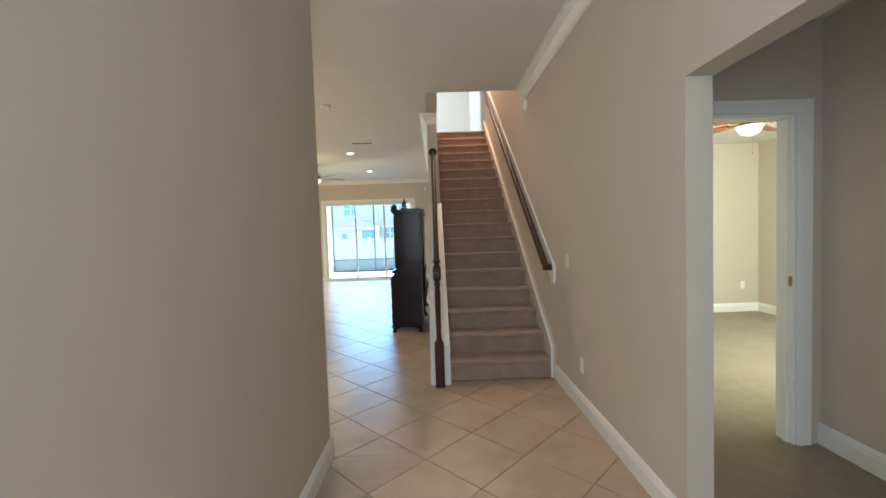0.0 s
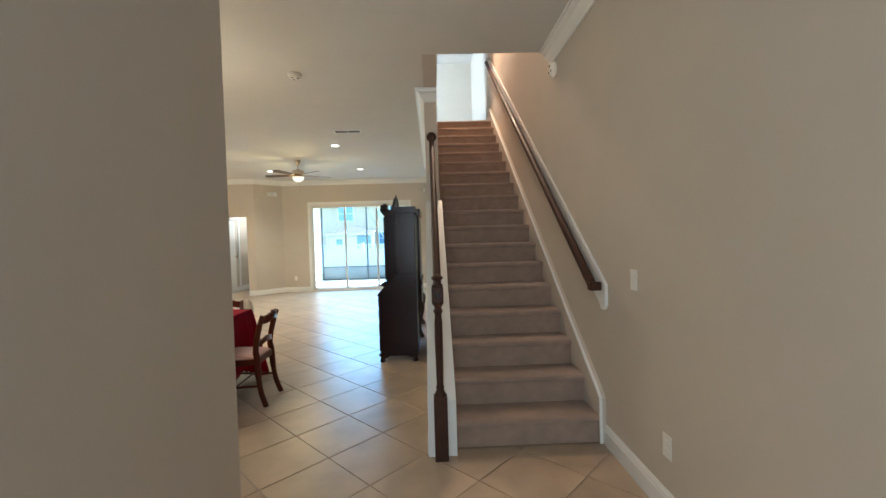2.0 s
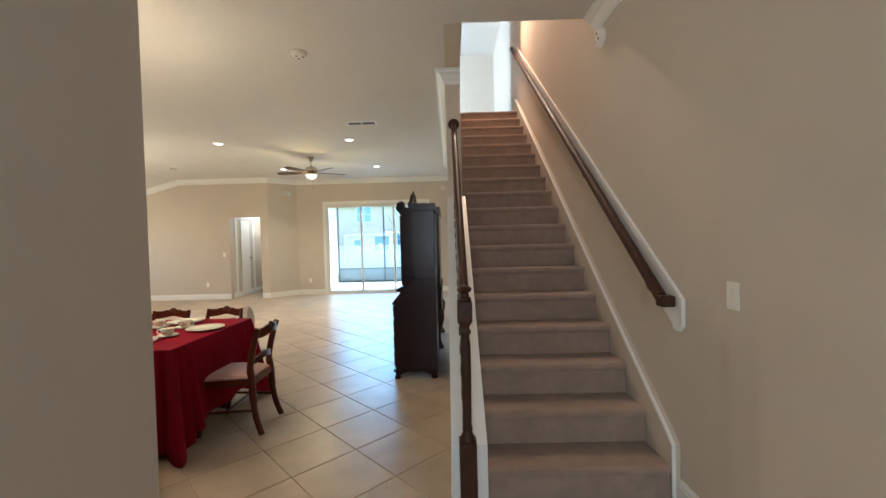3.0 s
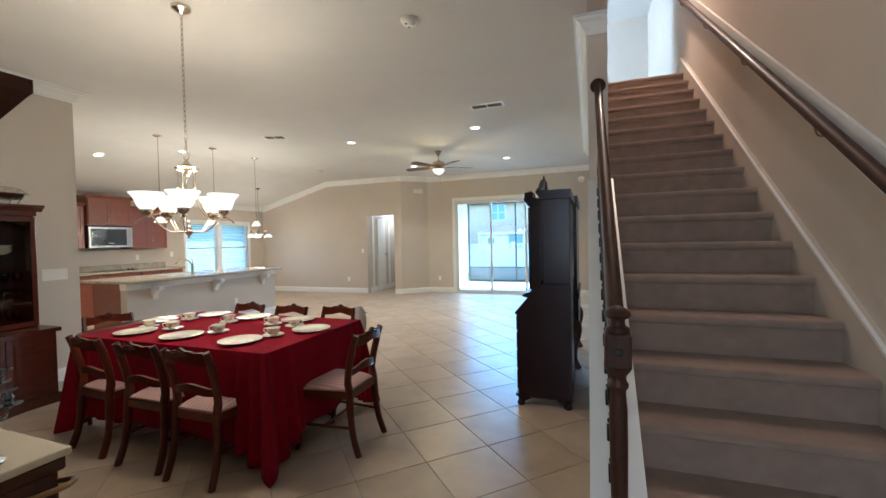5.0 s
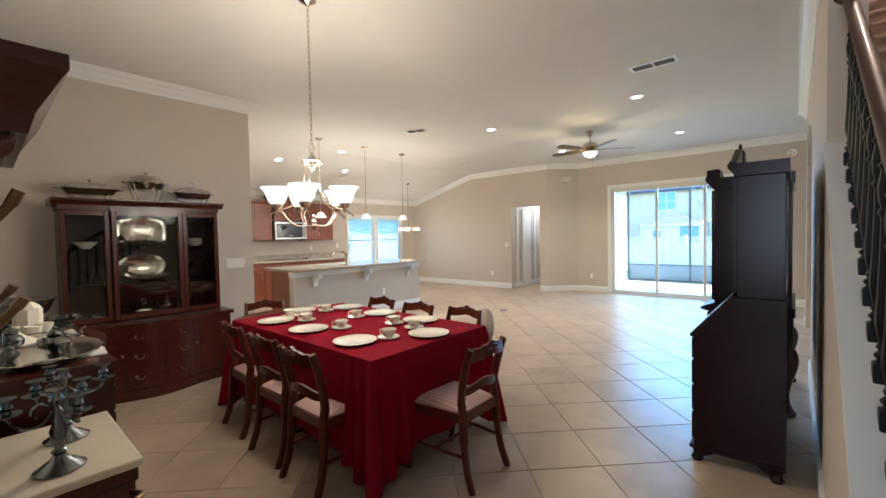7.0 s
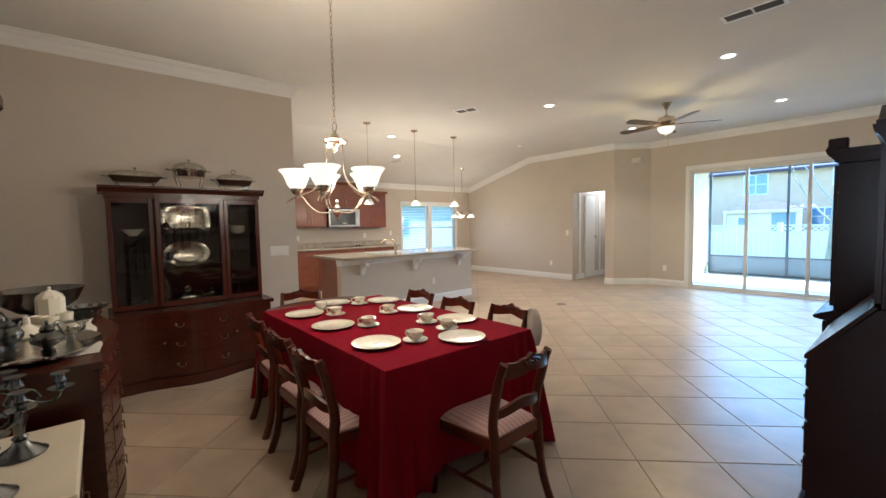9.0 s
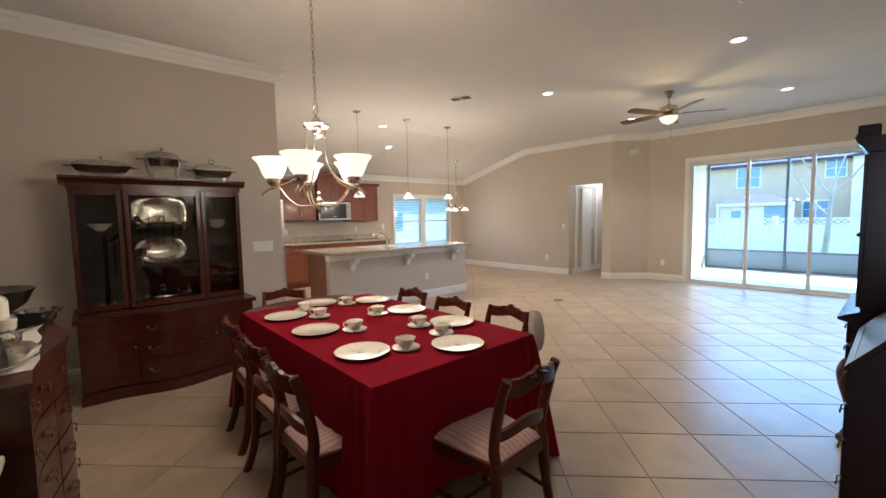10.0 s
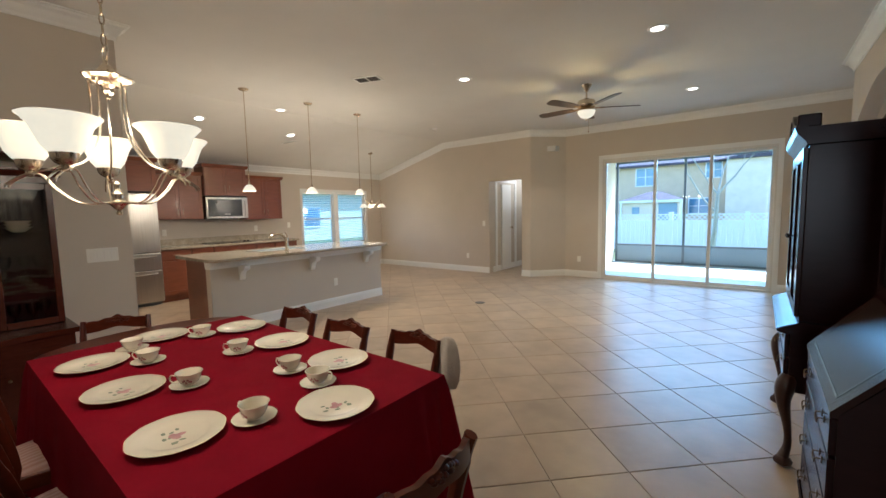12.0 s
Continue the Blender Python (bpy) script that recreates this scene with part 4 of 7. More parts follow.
for k in range(2):
    a = 0.0 if k == 0 else ww / 2 + 0.06
    b = a + ww / 2 - 0.06
    f = part("sash", boxes((-0.10, -0.06, a, a + 0.04, 0, wh), (-0.10, -0.06, b - 0.04, b, 0, wh), (-0.10, -0.06, a + 0.04, b - 0.04, 0, 0.05), (-0.10, -0.06, a + 0.04, b - 0.04, wh - 0.05, wh), (-0.10, -0.06, a + 0.04, b - 0.04, wh / 2 - 0.02, wh / 2 + 0.02)), TRIM, win)
    g = part("pane", boxes((-0.083, -0.078, a + 0.03, b - 0.03, 0.04, wh - 0.04)), WINDOWTINT, f, "clear glass pane")
    g.visible_shadow = False
    part("blind_head", boxes((-0.05, -0.005, a + 0.01, b - 0.01, wh - 0.05, wh - 0.002)), TRIM, win)
    bm = bmesh.new()
    n = 28
    for i in range(n):
        zc = 0.02 + (wh - 0.08) * (i + 0.5) / n
        prism(bm, [(-0.045, zc + 0.010), (-0.010, zc - 0.003), (-0.010, zc - 0.005), (-0.045, zc + 0.008)], a + 0.015, b - 0.015, "xzy")
    part("blind_slats", bm, TRIM, win, "half-open white blind slats", kind="stuff")

# lanai
pat = struct("patio", boxes((-4.06, 0.6, 12.40, 15.6, -0.36, -0.02)), CONCRETE, "pale concrete patio slab under the screened porch", category="patio")
struct("wall_patio", boxes((-4.06, -3.90, 12.40, 15.3, -0.02, 2.9), (0.5, 0.66, 12.40, 15.3, -0.02, 2.9)), PALESTUCCO, "pale stucco side walls of the porch", category="wall")
struct("ceiling_patio", boxes((-4.06, 0.66, 12.40, 15.75, 2.6, 2.75)), CEIL, "white porch ceiling", category="ceiling")
bm = bmesh.new()
prism(bm, [(-9.8, 3.3), (-4.4, 5.2), (1.0, 5.2), (1.0, 3.3)], 11.9, 12.6, "xzy")
struct("roof_edge", bm, SHINGLE, "shingled roof over the living room", category="roof")
scr = thing("porch_screen", "bronze aluminium porch screen frame with a solid grey kick panel", "screen enclosure", (0, 15.4, 0))
part("kick_panel", boxes((-3.90, 0.5, -0.005, 0.005, 0.03, 0.42)), SCREENWALL, scr, "solid blue-grey kick panel")
part("rail", boxes((-3.90, 0.5, -0.025, 0.025, 0.42, 0.46), (-3.90, 0.5, -0.025, 0.025, -0.02, 0.03), (-3.90, 0.5, -0.025, 0.025, 2.55, 2.6)), BRONZE, scr)
for x in (-3.87, -2.31, -0.65, -0.52, 0.47):
    part("post", boxes((x - 0.025, x + 0.025, -0.026, 0.026, -0.02, 2.6)), BRONZE, scr)

# fence
FY = 22.0
fence = thing("vinyl_fence", "tall white vinyl privacy fence with a lattice strip on top", "fence", (0, FY, -0.35))
FH = 1.48
for k in range(16):
    x = -18 + k * 2.4
    part("post", boxes((x - 0.065, x + 0.065, -0.065, 0.065, 0, FH + 0.04), (x - 0.08, x + 0.08, -0.08, 0.08, FH + 0.04, FH + 0.07)), VINYL, fence)
    if k == 15:
        break
    bm = bmesh.new()
    for j in range(13):
        box(bm, x + 0.07 + j * 0.174, x + 0.07 + j * 0.174 + 0.168, -0.012, 0.012, 0.06, FH - 0.26)
    box(bm, x + 0.065, x + 2.335, -0.025, 0.025, 0.02, 0.12)
    box(bm, x + 0.065, x + 2.335, -0.025, 0.025, FH - 0.30, FH - 0.24)
    box(bm, x + 0.065, x + 2.335, -0.025, 0.025, FH - 0.04, FH)
    part("panel", bm, VINYL, fence)
    bm = bmesh.new()
    for j in range(14):
        u = x + 0.02 + j * 0.167
        for s_ in (1, -1):
            a0, a1 = (u, u + 0.20) if s_ > 0 else (u + 0.20, u)
            a0, a1 = max(x + 0.065, min(x + 2.335, a0)), max(x + 0.065, min(x + 2.335, a1))
            if abs(a0 - a1) < 0.03:
                continue
            prism(bm, [(a0 - 0.022, FH - 0.24), (a0 + 0.022, FH - 0.24), (a1 + 0.022, FH - 0.04), (a1 - 0.022, FH - 0.04)], -0.004 * s_ - 0.003, -0.004 * s_ + 0.003, "xzy")
    part("lattice", bm, VINYL, fence, kind="stuff")

# neighbour's house
NEIGH = glass("dark_window", (0.25, 0.4, 0.5), 1.0)
house = thing("neighbour_house", "two-storey yellow stucco house with a grey shingle roof beyond the fence", "house", (0, 47, -0.35))
HZ = 5.75
part("wall", boxes((-22, 6, 0, 9, 0, HZ)), STUCCO, house, "yellow stucco wall")
part("wing", boxes((-3.2, 8.0, -1.5, 0, 0, HZ - 0.15)), PALESTUCCO, house, "pale stucco projecting wing")
bm = bmesh.new()
prism(bm, [(-0.6, HZ), (4.5, HZ + 2.4), (9.6, HZ)], -22.6, 6.6, "yzx")
box(bm, -22.6, 6.6, -0.6, -0.5, HZ - 0.18, HZ + 0.02)
part("roof", bm, SHINGLE, house, "grey shingle roof")
bm = bmesh.new()
prism(bm, [(-3.8, HZ - 0.15), (2.4, HZ + 1.1), (8.6, HZ - 0.15)], -1.9, 3.0, "xzy")
part("wing_roof", bm, SHINGLE, house)


def house_window(x, z0, w, h, y=0.0, cols=2):
    f = part("window", boxes((x - 0.09, x, y - 0.05, y - 0.001, z0 - 0.09, z0 + h + 0.09), (x + w, x + w + 0.09, y - 0.05, y - 0.001, z0 - 0.09, z0 + h + 0.09), (x, x + w, y - 0.05, y - 0.001, z0 - 0.09, z0), (x, x + w, y - 0.05, y - 0.001, z0 + h, z0 + h + 0.09), (x + w / 2 - 0.04, x + w / 2 + 0.04, y - 0.045, y - 0.001, z0, z0 + h), (x, x + w, y - 0.04, y - 0.001, z0 + h / 2 - 0.02, z0 + h / 2 + 0.02)), VINYL, house, "white framed window")
    part("pane", boxes((x, x + w, y - 0.02, y - 0.003, z0, z0 + h)), BLUEGLASS, f)


BLUEGLASS = mat("blue_pane", (0.10, 0.22, 0.32), 0.08, vary=0.05, coat=0.6)
for x, z0, w, h, y in ((-15.6, 3.85, 1.4, 1.5, 0), (-10.47, 3.85, 1.58, 1.6, 0), (-5.99, 1.17, 1.52, 1.28, 0), (-4.75, 4.3, 1.1, 1.3, 0)):
    house_window(x, z0, w, h, y)
por = thing("neighbour_porch", "low porch with a dark hip roof at the yellow house", "porch", (-8.3, 42.6, -0.35))
bm = bmesh.new()
vs = [bm.verts.new(p) for p in ((-2.5, -0.3, 2.35), (2.4, -0.3, 2.35), (2.4, 3.4, 2.35), (-2.5, 3.4, 2.35), (-0.5, 1.6, 3.15), (0.5, 1.6, 3.15))]
for q in ((0, 1, 5, 4), (1, 2, 5), (2, 3, 4, 5), (3, 0, 4), (3, 2, 1, 0)):
    bm.faces.new([vs[i] for i in q])
part("roof", bm, SHINGLE, por, "dark hip roof")
part("fascia", boxes((-2.5, 2.4, -0.34, -0.3, 2.18, 2.36)), VINYL, por)
for x in (-2.4, 2.3):
    part("post", boxes((x - 0.07, x + 0.07, -0.25, -0.1, 0, 2.3)), VINYL, por)
part("back_wall", boxes((-2.3, 2.25, 0.0, 0.2, 0, 2.34)), PALESTUCCO, por)
part("door_glass", boxes((0.6, 2.0, -0.04, -0.002, 0.1, 2.1), (-1.5, -0.9, -0.04, -0.002, 1.2, 1.8)), BLUEGLASS, por)

# western neighbour, seen through the blinds
h2 = thing("neighbour_house", "pale house with blue-grey windows beyond the kitchen window", "house", (-24, 12, -0.35))
part("wall", boxes((-6, 0, -9, 14, 0, 3.2)), PALESTUCCO, h2)
bm = bmesh.new()
prism(bm, [(-7, 3.2), (-3, 5.2), (0.5, 3.2)], -9.5, 14.5, "xzy")
part("roof", bm, SHINGLE, h2)
for y in (-5, -1, 3, 7):
    w_ = part("window", boxes((0.001, 0.05, y, y + 1.3, 0.9, 2.2)), VINYL, h2)
    part("pane", boxes((0.05, 0.06, y + 0.08, y + 1.22, 0.98, 2.12)), BLUEGLASS, w_)


def tree(label, place, height, seed, leaves=0):
    rng = random.Random(seed)
    t = thing("tree", label, "tree", place)
    bm = bmesh.new()
    tips = []

    def grow(p, d, length, r, depth):
        pts, rad = [p], [r]
        for i in range(4):
            sway = 0.05 if depth == 0 else 0.17
            d = (d + Vector((rng.uniform(-sway, sway), rng.uniform(-sway, sway), rng.uniform(-0.03, 0.12)))).normalized()
            p = p + d * length / 4
            pts.append(p)
            rad.append(r * (1 - 0.12 * (i + 1)))
        tube(bm, pts, rad, 6 if depth < 2 else 4)
        if depth >= 6:
            tips.append(p)
            return
        for k in range(rng.choice((2, 3)) if depth else 4):
            a = rng.uniform(0, 6.28)
            side = Vector((math.cos(a), math.sin(a), rng.uniform(0.2, 0.8)))
            grow(pts[-1] if k else pts[-2], (d * 0.7 + side * rng.uniform(0.5, 0.8)).normalized(), length * rng.uniform(0.6, 0.8), rad[-1] * 0.66, depth + 1)

    grow(Vector((0, 0, -0.05)), Vector((0.03, 0, 1)), height * 0.40, height * 0.016, 0)
    part("trunk", bm, BARK, t, "pale grey bare trunk and branches", smooth=True)
    return t


tree("slim bare tree with pale grey branches before the fence", (-1.97, 18.6, -0.35), 5.4, 5)


# ---- kitchen ----
def handle(parent, m, length=0.11, material=NICKEL):
    """A bar pull whose bar stands 3 cm out along the local x and runs along the local z."""
    bm = bmesh.new()
    tube(bm, [(0, 0, -length / 2), (0.025, 0, -length / 2), (0.03, 0, -length / 2 + 0.008), (0.03, 0, length / 2 - 0.008), (0.025, 0, length / 2), (0, 0, length / 2)], 0.005, 6)
    o = part("handle", bm, material, parent, "brushed metal bar pull", smooth=True)
    o.matrix_basis = m
    return o


def panel_door(parent, name, x, y0, y1, z0, z1, material, pull=None):
    """A framed door whose front looks along +x, with its face at x."""
    w = 0.055
    d = part(name, boxes((x - 0.019, x, y0, y0 + w, z0, z1, 0.002), (x - 0.019, x, y1 - w, y1, z0, z1, 0.002), (x - 0.019, x, y0 + w, y1 - w, z0, z0 + w), (x - 0.019, x, y0 + w, y1 - w, z1 - w, z1), (x - 0.019, x - 0.008, y0 + w, y1 - w, z0 + w, z1 - w)), material, parent)
    if pull:
        py, pz, turn = pull
        handle(d, pose(x, py, pz, 90 if turn else 0))
    return d


def drawer(parent, x, y0, y1, z0, z1, material):
    d = part("drawer", boxes((x - 0.019, x, y0, y1, z0, z1, 0.003)), material, parent)
    handle(d, pose(x, (y0 + y1) / 2, (z0 + z1) / 2, 90))
    return d


def base_unit(y0, y1, doors=1, fake=False):
    t = thing("base_cabinet", "reddish cherry wood base cabinet with a drawer above its door", "kitchen cabinet", (-9.09, y0, 0), group="kitchen base cabinets")
    w, X = y1 - y0, 0.61
    part("body", boxes((0, X - 0.02, 0.001, w - 0.001, 0.10, 0.868), (0, X - 0.08, 0.001, w - 0.001, 0, 0.10)), CHERRY, t)
    drawer(t, X, 0.012, w - 0.012, 0.70, 0.855, CHERRY)
    dw = (w - 0.024) / doors
    for k in range(doors):
        a = 0.012 + k * dw
        side = a + dw - 0.045 if (doors == 1 or k == 0) else a + 0.045
        panel_door(t, "door", X, a + 0.002, a + dw - 0.002, 0.13, 0.68, CHERRY, (side, 0.58, False))


for a, b, n in ((6.28, 6.74, 1), (6.745, 7.10, 1), (7.105, 7.87, 2), (7.875, 8.25, 1), (8.255, 8.75, 1)):
    base_unit(a, b, n)
t = thing("kitchen_worktop", "speckled beige granite worktop with a low granite backsplash", "countertop", (-9.09, 6.28, 0.87))
part("slab", boxes((0, 0.645, -0.01, 2.50, 0, 0.038, 0.006)), GRANITE, t)
part("backsplash", boxes((0, 0.02, -0.01, 2.50, 0.0385, 0.145)), GRANITE, t)
t = thing("cooktop", "black glass cooktop set in the granite worktop", "cooktop", (-8.78, 7.48, 0.9085))
part("glass_top", boxes((-0.24, 0.24, -0.37, 0.37, 0, 0.008, 0.003)), BLACK, t)
for dx, dy in ((0.17, 0.30), (0.17, 0.23)):
    bm = bmesh.new()
    lathe(bm, [(0.022, 0.008), (0.020, 0.034), (0.002, 0.036)], 14, (dx, dy, 0))
    part("knob", bm, BLACK, t)


def upper_unit(y0, y1, z0, z1, depth, doors, crown=0.03, label="reddish cherry wood wall cabinet with framed doors"):
    t = thing("wall_cabinet", label, "kitchen cabinet", (-9.09, y0, z0), group="kitchen wall cabinets")
    w, h = y1 - y0, z1 - z0
    part("body", boxes((0, depth - 0.02, 0.001, w - 0.001, 0, h)), CHERRY, t)
    dw = (w - 0.02) / doors
    for k in range(doors):
        a = 0.01 + k * dw
        pull = a + dw - 0.04 if k % 2 == 0 else a + 0.04
        panel_door(t, "door", depth, a + 0.002, a + dw - 0.002, 0.012, h - 0.012, CHERRY, (pull, 0.13, False))
    bm = bmesh.new()
    prism(bm, [(0, h), (depth - 0.005, h), (depth + 0.012, h + 0.012), (depth + 0.035, h + 0.045), (depth + 0.04, h + 0.055), (0, h + 0.055)], -crown, w + crown, "xzy")
    part("crown", bm, CHERRY, t)


upper_unit(6.33, 7.09, 1.36, 2.13, 0.33, 2)
upper_unit(7.10, 7.86, 1.78, 2.29, 0.40, 2)
upper_unit(7.87, 8.62, 1.33, 2.13, 0.33, 2)
upper_unit(5.36, 6.32, 1.82, 2.29, 0.58, 2, label="reddish cherry wood cabinet over the refrigerator")

t = thing("microwave", "stainless steel microwave over the cooktop with a dark glass door", "microwave", (-9.09, 7.10, 1.35))
part("body", boxes((0, 0.39, 0.002, 0.758, 0.0, 0.425, 0.004)), BLACK, t)
part("front", boxes((0.39, 0.405, 0.004, 0.756, 0.012, 0.40, 0.004)), STEEL, t, "brushed steel front")
part("door_glass", boxes((0.405, 0.409, 0.035, 0.645, 0.05, 0.365)), BLACK, t, "dark glass")
part("label_bar", boxes((0.409, 0.410, 0.32, 0.42, 0.085, 0.097)), STEEL, t)
bm = bmesh.new()
tube(bm, [(0.405, 0.69, 0.06), (0.44, 0.69, 0.07), (0.45, 0.69, 0.20), (0.44, 0.69, 0.34), (0.405, 0.69, 0.35)], 0.010, 8)
part("handle", bm, STEEL, t, smooth=True)

t = thing("refrigerator", "tall stainless steel refrigerator with two lower drawers", "refrigerator", (-9.08, 5.40, 0))
part("body", boxes((0, 0.62, 0, 0.87, 0.04, 1.77, 0.006), (0.02, 0.58, 0.02, 0.85, 0, 0.04)), SCREENWALL, t)
for y0, y1 in ((0.003, 0.432), (0.438, 0.867)):
    d = part("door", boxes((0.622, 0.69, y0, y1, 0.85, 1.775, 0.012, 2)), STEEL, t, "brushed steel door")
    bm = bmesh.new()
    y = 0.40 if y0 < 0.1 else 0.47
    tube(bm, [(0.69, y, 0.95), (0.735, y, 0.97), (0.735, y, 1.60), (0.69, y, 1.62)], 0.011, 8)
    part("handle", bm, STEEL, d, smooth=True)
for z0, z1 in ((0.575, 0.84), (0.06, 0.565)):
    d = part("freezer_drawer", boxes((0.622, 0.69, 0.003, 0.867, z0, z1, 0.010, 2)), STEEL, t, "brushed steel drawer")
    bm = bmesh.new()
    tube(bm, [(0.69, 0.08, z1 - 0.055), (0.735, 0.09, z1 - 0.055), (0.735, 0.78, z1 - 0.055), (0.69, 0.79, z1 - 0.055)], 0.012, 8)
    part("handle", bm, STEEL, d, smooth=True)

isl = thing("kitchen_island", "kitchen island with a beige half wall and a cherry end panel", "kitchen island", (-5.93, 5.99, 0))
part("half_wall", boxes((-0.12, 0, 0, 2.72, 0, 0.80)), WALL, isl, "beige painted half wall")
part("end_panel", boxes((-0.70, -0.121, 0.0, 0.02, 0.0, 0.868)), CHERRY, isl, "cherry wood end panel")
part("body", boxes((-0.70, -0.121, 0.021, 2.70, 0.10, 0.868), (-0.62, -0.121, 0.021, 2.70, 0.0, 0.10)), CHERRY, isl, "cherry wood cabinets")
part("apron", boxes((-0.12, 0.02, -0.012, 2.735, 0.80, 0.868, 0.004), (-0.12, 0.008, -0.006, 2.728, 0.775, 0.80)), TRIM, isl, "white apron moulding")
bm = run(BASE, [(0, 2.72, 0), (0, 0.0, 0), (-0.12, 0, 0)][::-1])
part("baseboard", bm, TRIM, isl, "white baseboard")
for y in (0.36, 1.37, 2.38):
    bm = bmesh.new()
    prism(bm, [(0.001, 0.625), (0.03, 0.61), (0.045, 0.635), (0.05, 0.67), (0.08, 0.72), (0.15, 0.74), (0.175, 0.765), (0.175, 0.798), (0.021, 0.798), (0.021, 0.77), (0.001, 0.77)], y - 0.035, y + 0.035, "xzy")
    part("corbel", bm, TRIM, isl, "white curved corbel")
t = thing("bar_top", "long speckled granite bar top with rounded corners on the island", "countertop", (-5.71, 5.93, 0.87))
out = []
Lt, Dt, R_ = 2.84, 1.10, 0.16
for cx, cy, a0 in ((-R_, R_, -90), (-R_, Lt - R_, 0), (-Dt + 0.02, Lt - 0.02, 90), (-Dt + 0.02, 0.02, 180)):
    rr = R_ if cx == -R_ else 0.02
    for k in range(6):
        a = radians(a0 + 18 * k)
        out.append((cx + rr * math.cos(a), cy + rr * math.sin(a)))
bm = bmesh.new()
prism(bm, out, 0.0, 0.036)
part("slab", bm, GRANITE, t)
t = thing("sink", "stainless steel double sink in the island top", "sink", (-6.36, 7.10, 0.9065))
part("rim", boxes((-0.20, 0.20, -0.36, -0.34, 0, 0.006), (-0.20, 0.20, 0.34, 0.36, 0, 0.006), (-0.20, -0.18, -0.34, 0.34, 0, 0.006), (0.18, 0.20, -0.34, 0.34, 0, 0.006), (-0.18, 0.18, -0.01, 0.01, 0, 0.006)), STEEL, t)
part("basin", boxes((-0.18, 0.18, -0.34, 0.34, 0.0002, 0.002)), SCREENWALL, t)
t = thing("faucet", "brushed nickel gooseneck kitchen faucet with a side lever", "faucet", (-6.08, 7.08, 0.9065))
bm = bmesh.new()
lathe(bm, [(0.030, 0), (0.028, 0.012), (0.022, 0.03), (0.022, 0.14), (0.019, 0.17)], 16)
part("body", bm, NICKEL, t, smooth=True)
bm = bmesh.new()
tube(bm, curve([(0, 0, 0.12), (-0.02, -0.03, 0.20), (-0.06, -0.10, 0.235), (-0.10, -0.17, 0.215), (-0.115, -0.20, 0.18)]), [0.013] * 16 + [0.017] * 5, 10)
part("spout", bm, NICKEL, t, smooth=True)
bm = bmesh.new()
tube(bm, curve([(0.0, 0.0, 0.16), (0.0, 0.012, 0.20), (0.0, -0.02, 0.26)]), [0.012] * 5 + [0.008] * 6, 8)
part("lever", bm, NICKEL, t, smooth=True)


# ---- dining table ----
TX0, TX1, TY0, TY1, TZ = -3.66, -1.88, 4.22, 5.27, 0.712
table = thing("dining_table", "dark wooden pedestal dining table under a red cloth", "dining table", ((TX0 + TX1) / 2, (TY0 + TY1) / 2, 0))
tw, td = (TX1 - TX0) / 2 - 0.012, (TY1 - TY0) / 2 - 0.012
part("tabletop", boxes((-tw, tw, -td, td, TZ - 0.035, TZ - 0.005, 0.006)), CHAIRWOOD, table)
bm = bmesh.new()
prism(bm, [(-tw - 0.001, td), (-tw - 0.001, -td)] + [(-tw - 0.28 * math.sin(math.pi * k / 16), -td * math.cos(math.pi * k / 16)) for k in range(1, 16)], TZ - 0.03, TZ - 0.008)
part("table_leaf", bm, CHAIRWOOD, table, "uncovered rounded dark table end")
for x in (-0.48, 0.48):
    bm = bmesh.new()
    lathe(bm, [(0.05, 0.16), (0.065, 0.20), (0.05, 0.25), (0.035, 0.30), (0.06, 0.38), (0.065, 0.44), (0.04, 0.50), (0.045, 0.60), (0.07, 0.66)], 18, (x, 0, 0))
    part("pedestal", bm, CHAIRWOOD, table, smooth=True)
    for sx, sy in ((0.30, 0.26), (0.30, -0.26), (-0.30, 0.26), (-0.30, -0.26)):
        bm = bmesh.new()
        tube(bm, curve([(x, 0, 0.22), (x + sx * 0.35, sy * 0.35, 0.20), (x + sx * 0.75, sy * 0.75, 0.09), (x + sx, sy, 0.022)]), [0.030] * 5 + [0.026] * 5 + [0.022] * 6, 8)
        part("foot", bm, CHAIRWOOD, table, smooth=True)

cloth = thing("tablecloth", "deep red tablecloth hanging in folds over the dining table", "tablecloth", ((TX0 + TX1) / 2, (TY0 + TY1) / 2, TZ))
hx, hy, DROP = (TX1 - TX0) / 2, (TY1 - TY0) / 2, 0.54
bm = bmesh.new()
NS = 84
warp = lambda t_: t_ - 0.105 * math.sin(2 * math.pi * t_)
ring0 = []
peri = []
for i in range(NS):
    peri.append((-hx + 2 * hx * warp(i / NS), -hy, 0, -1))
for i in range(NS // 2):
    peri.append((hx, -hy + 2 * hy * warp(i / (NS // 2)), 1, 0))
for i in range(NS):
    peri.append((hx - 2 * hx * warp(i / NS), hy, 0, 1))
for i in range(NS // 2):
    peri.append((-hx, hy - 2 * hy * warp(i / (NS // 2)), -1, 0))
rng = random.Random(4)
LV = 12
phase = [rng.uniform(0, 6.28) for _ in range(6)]
cols = []
total = len(peri)
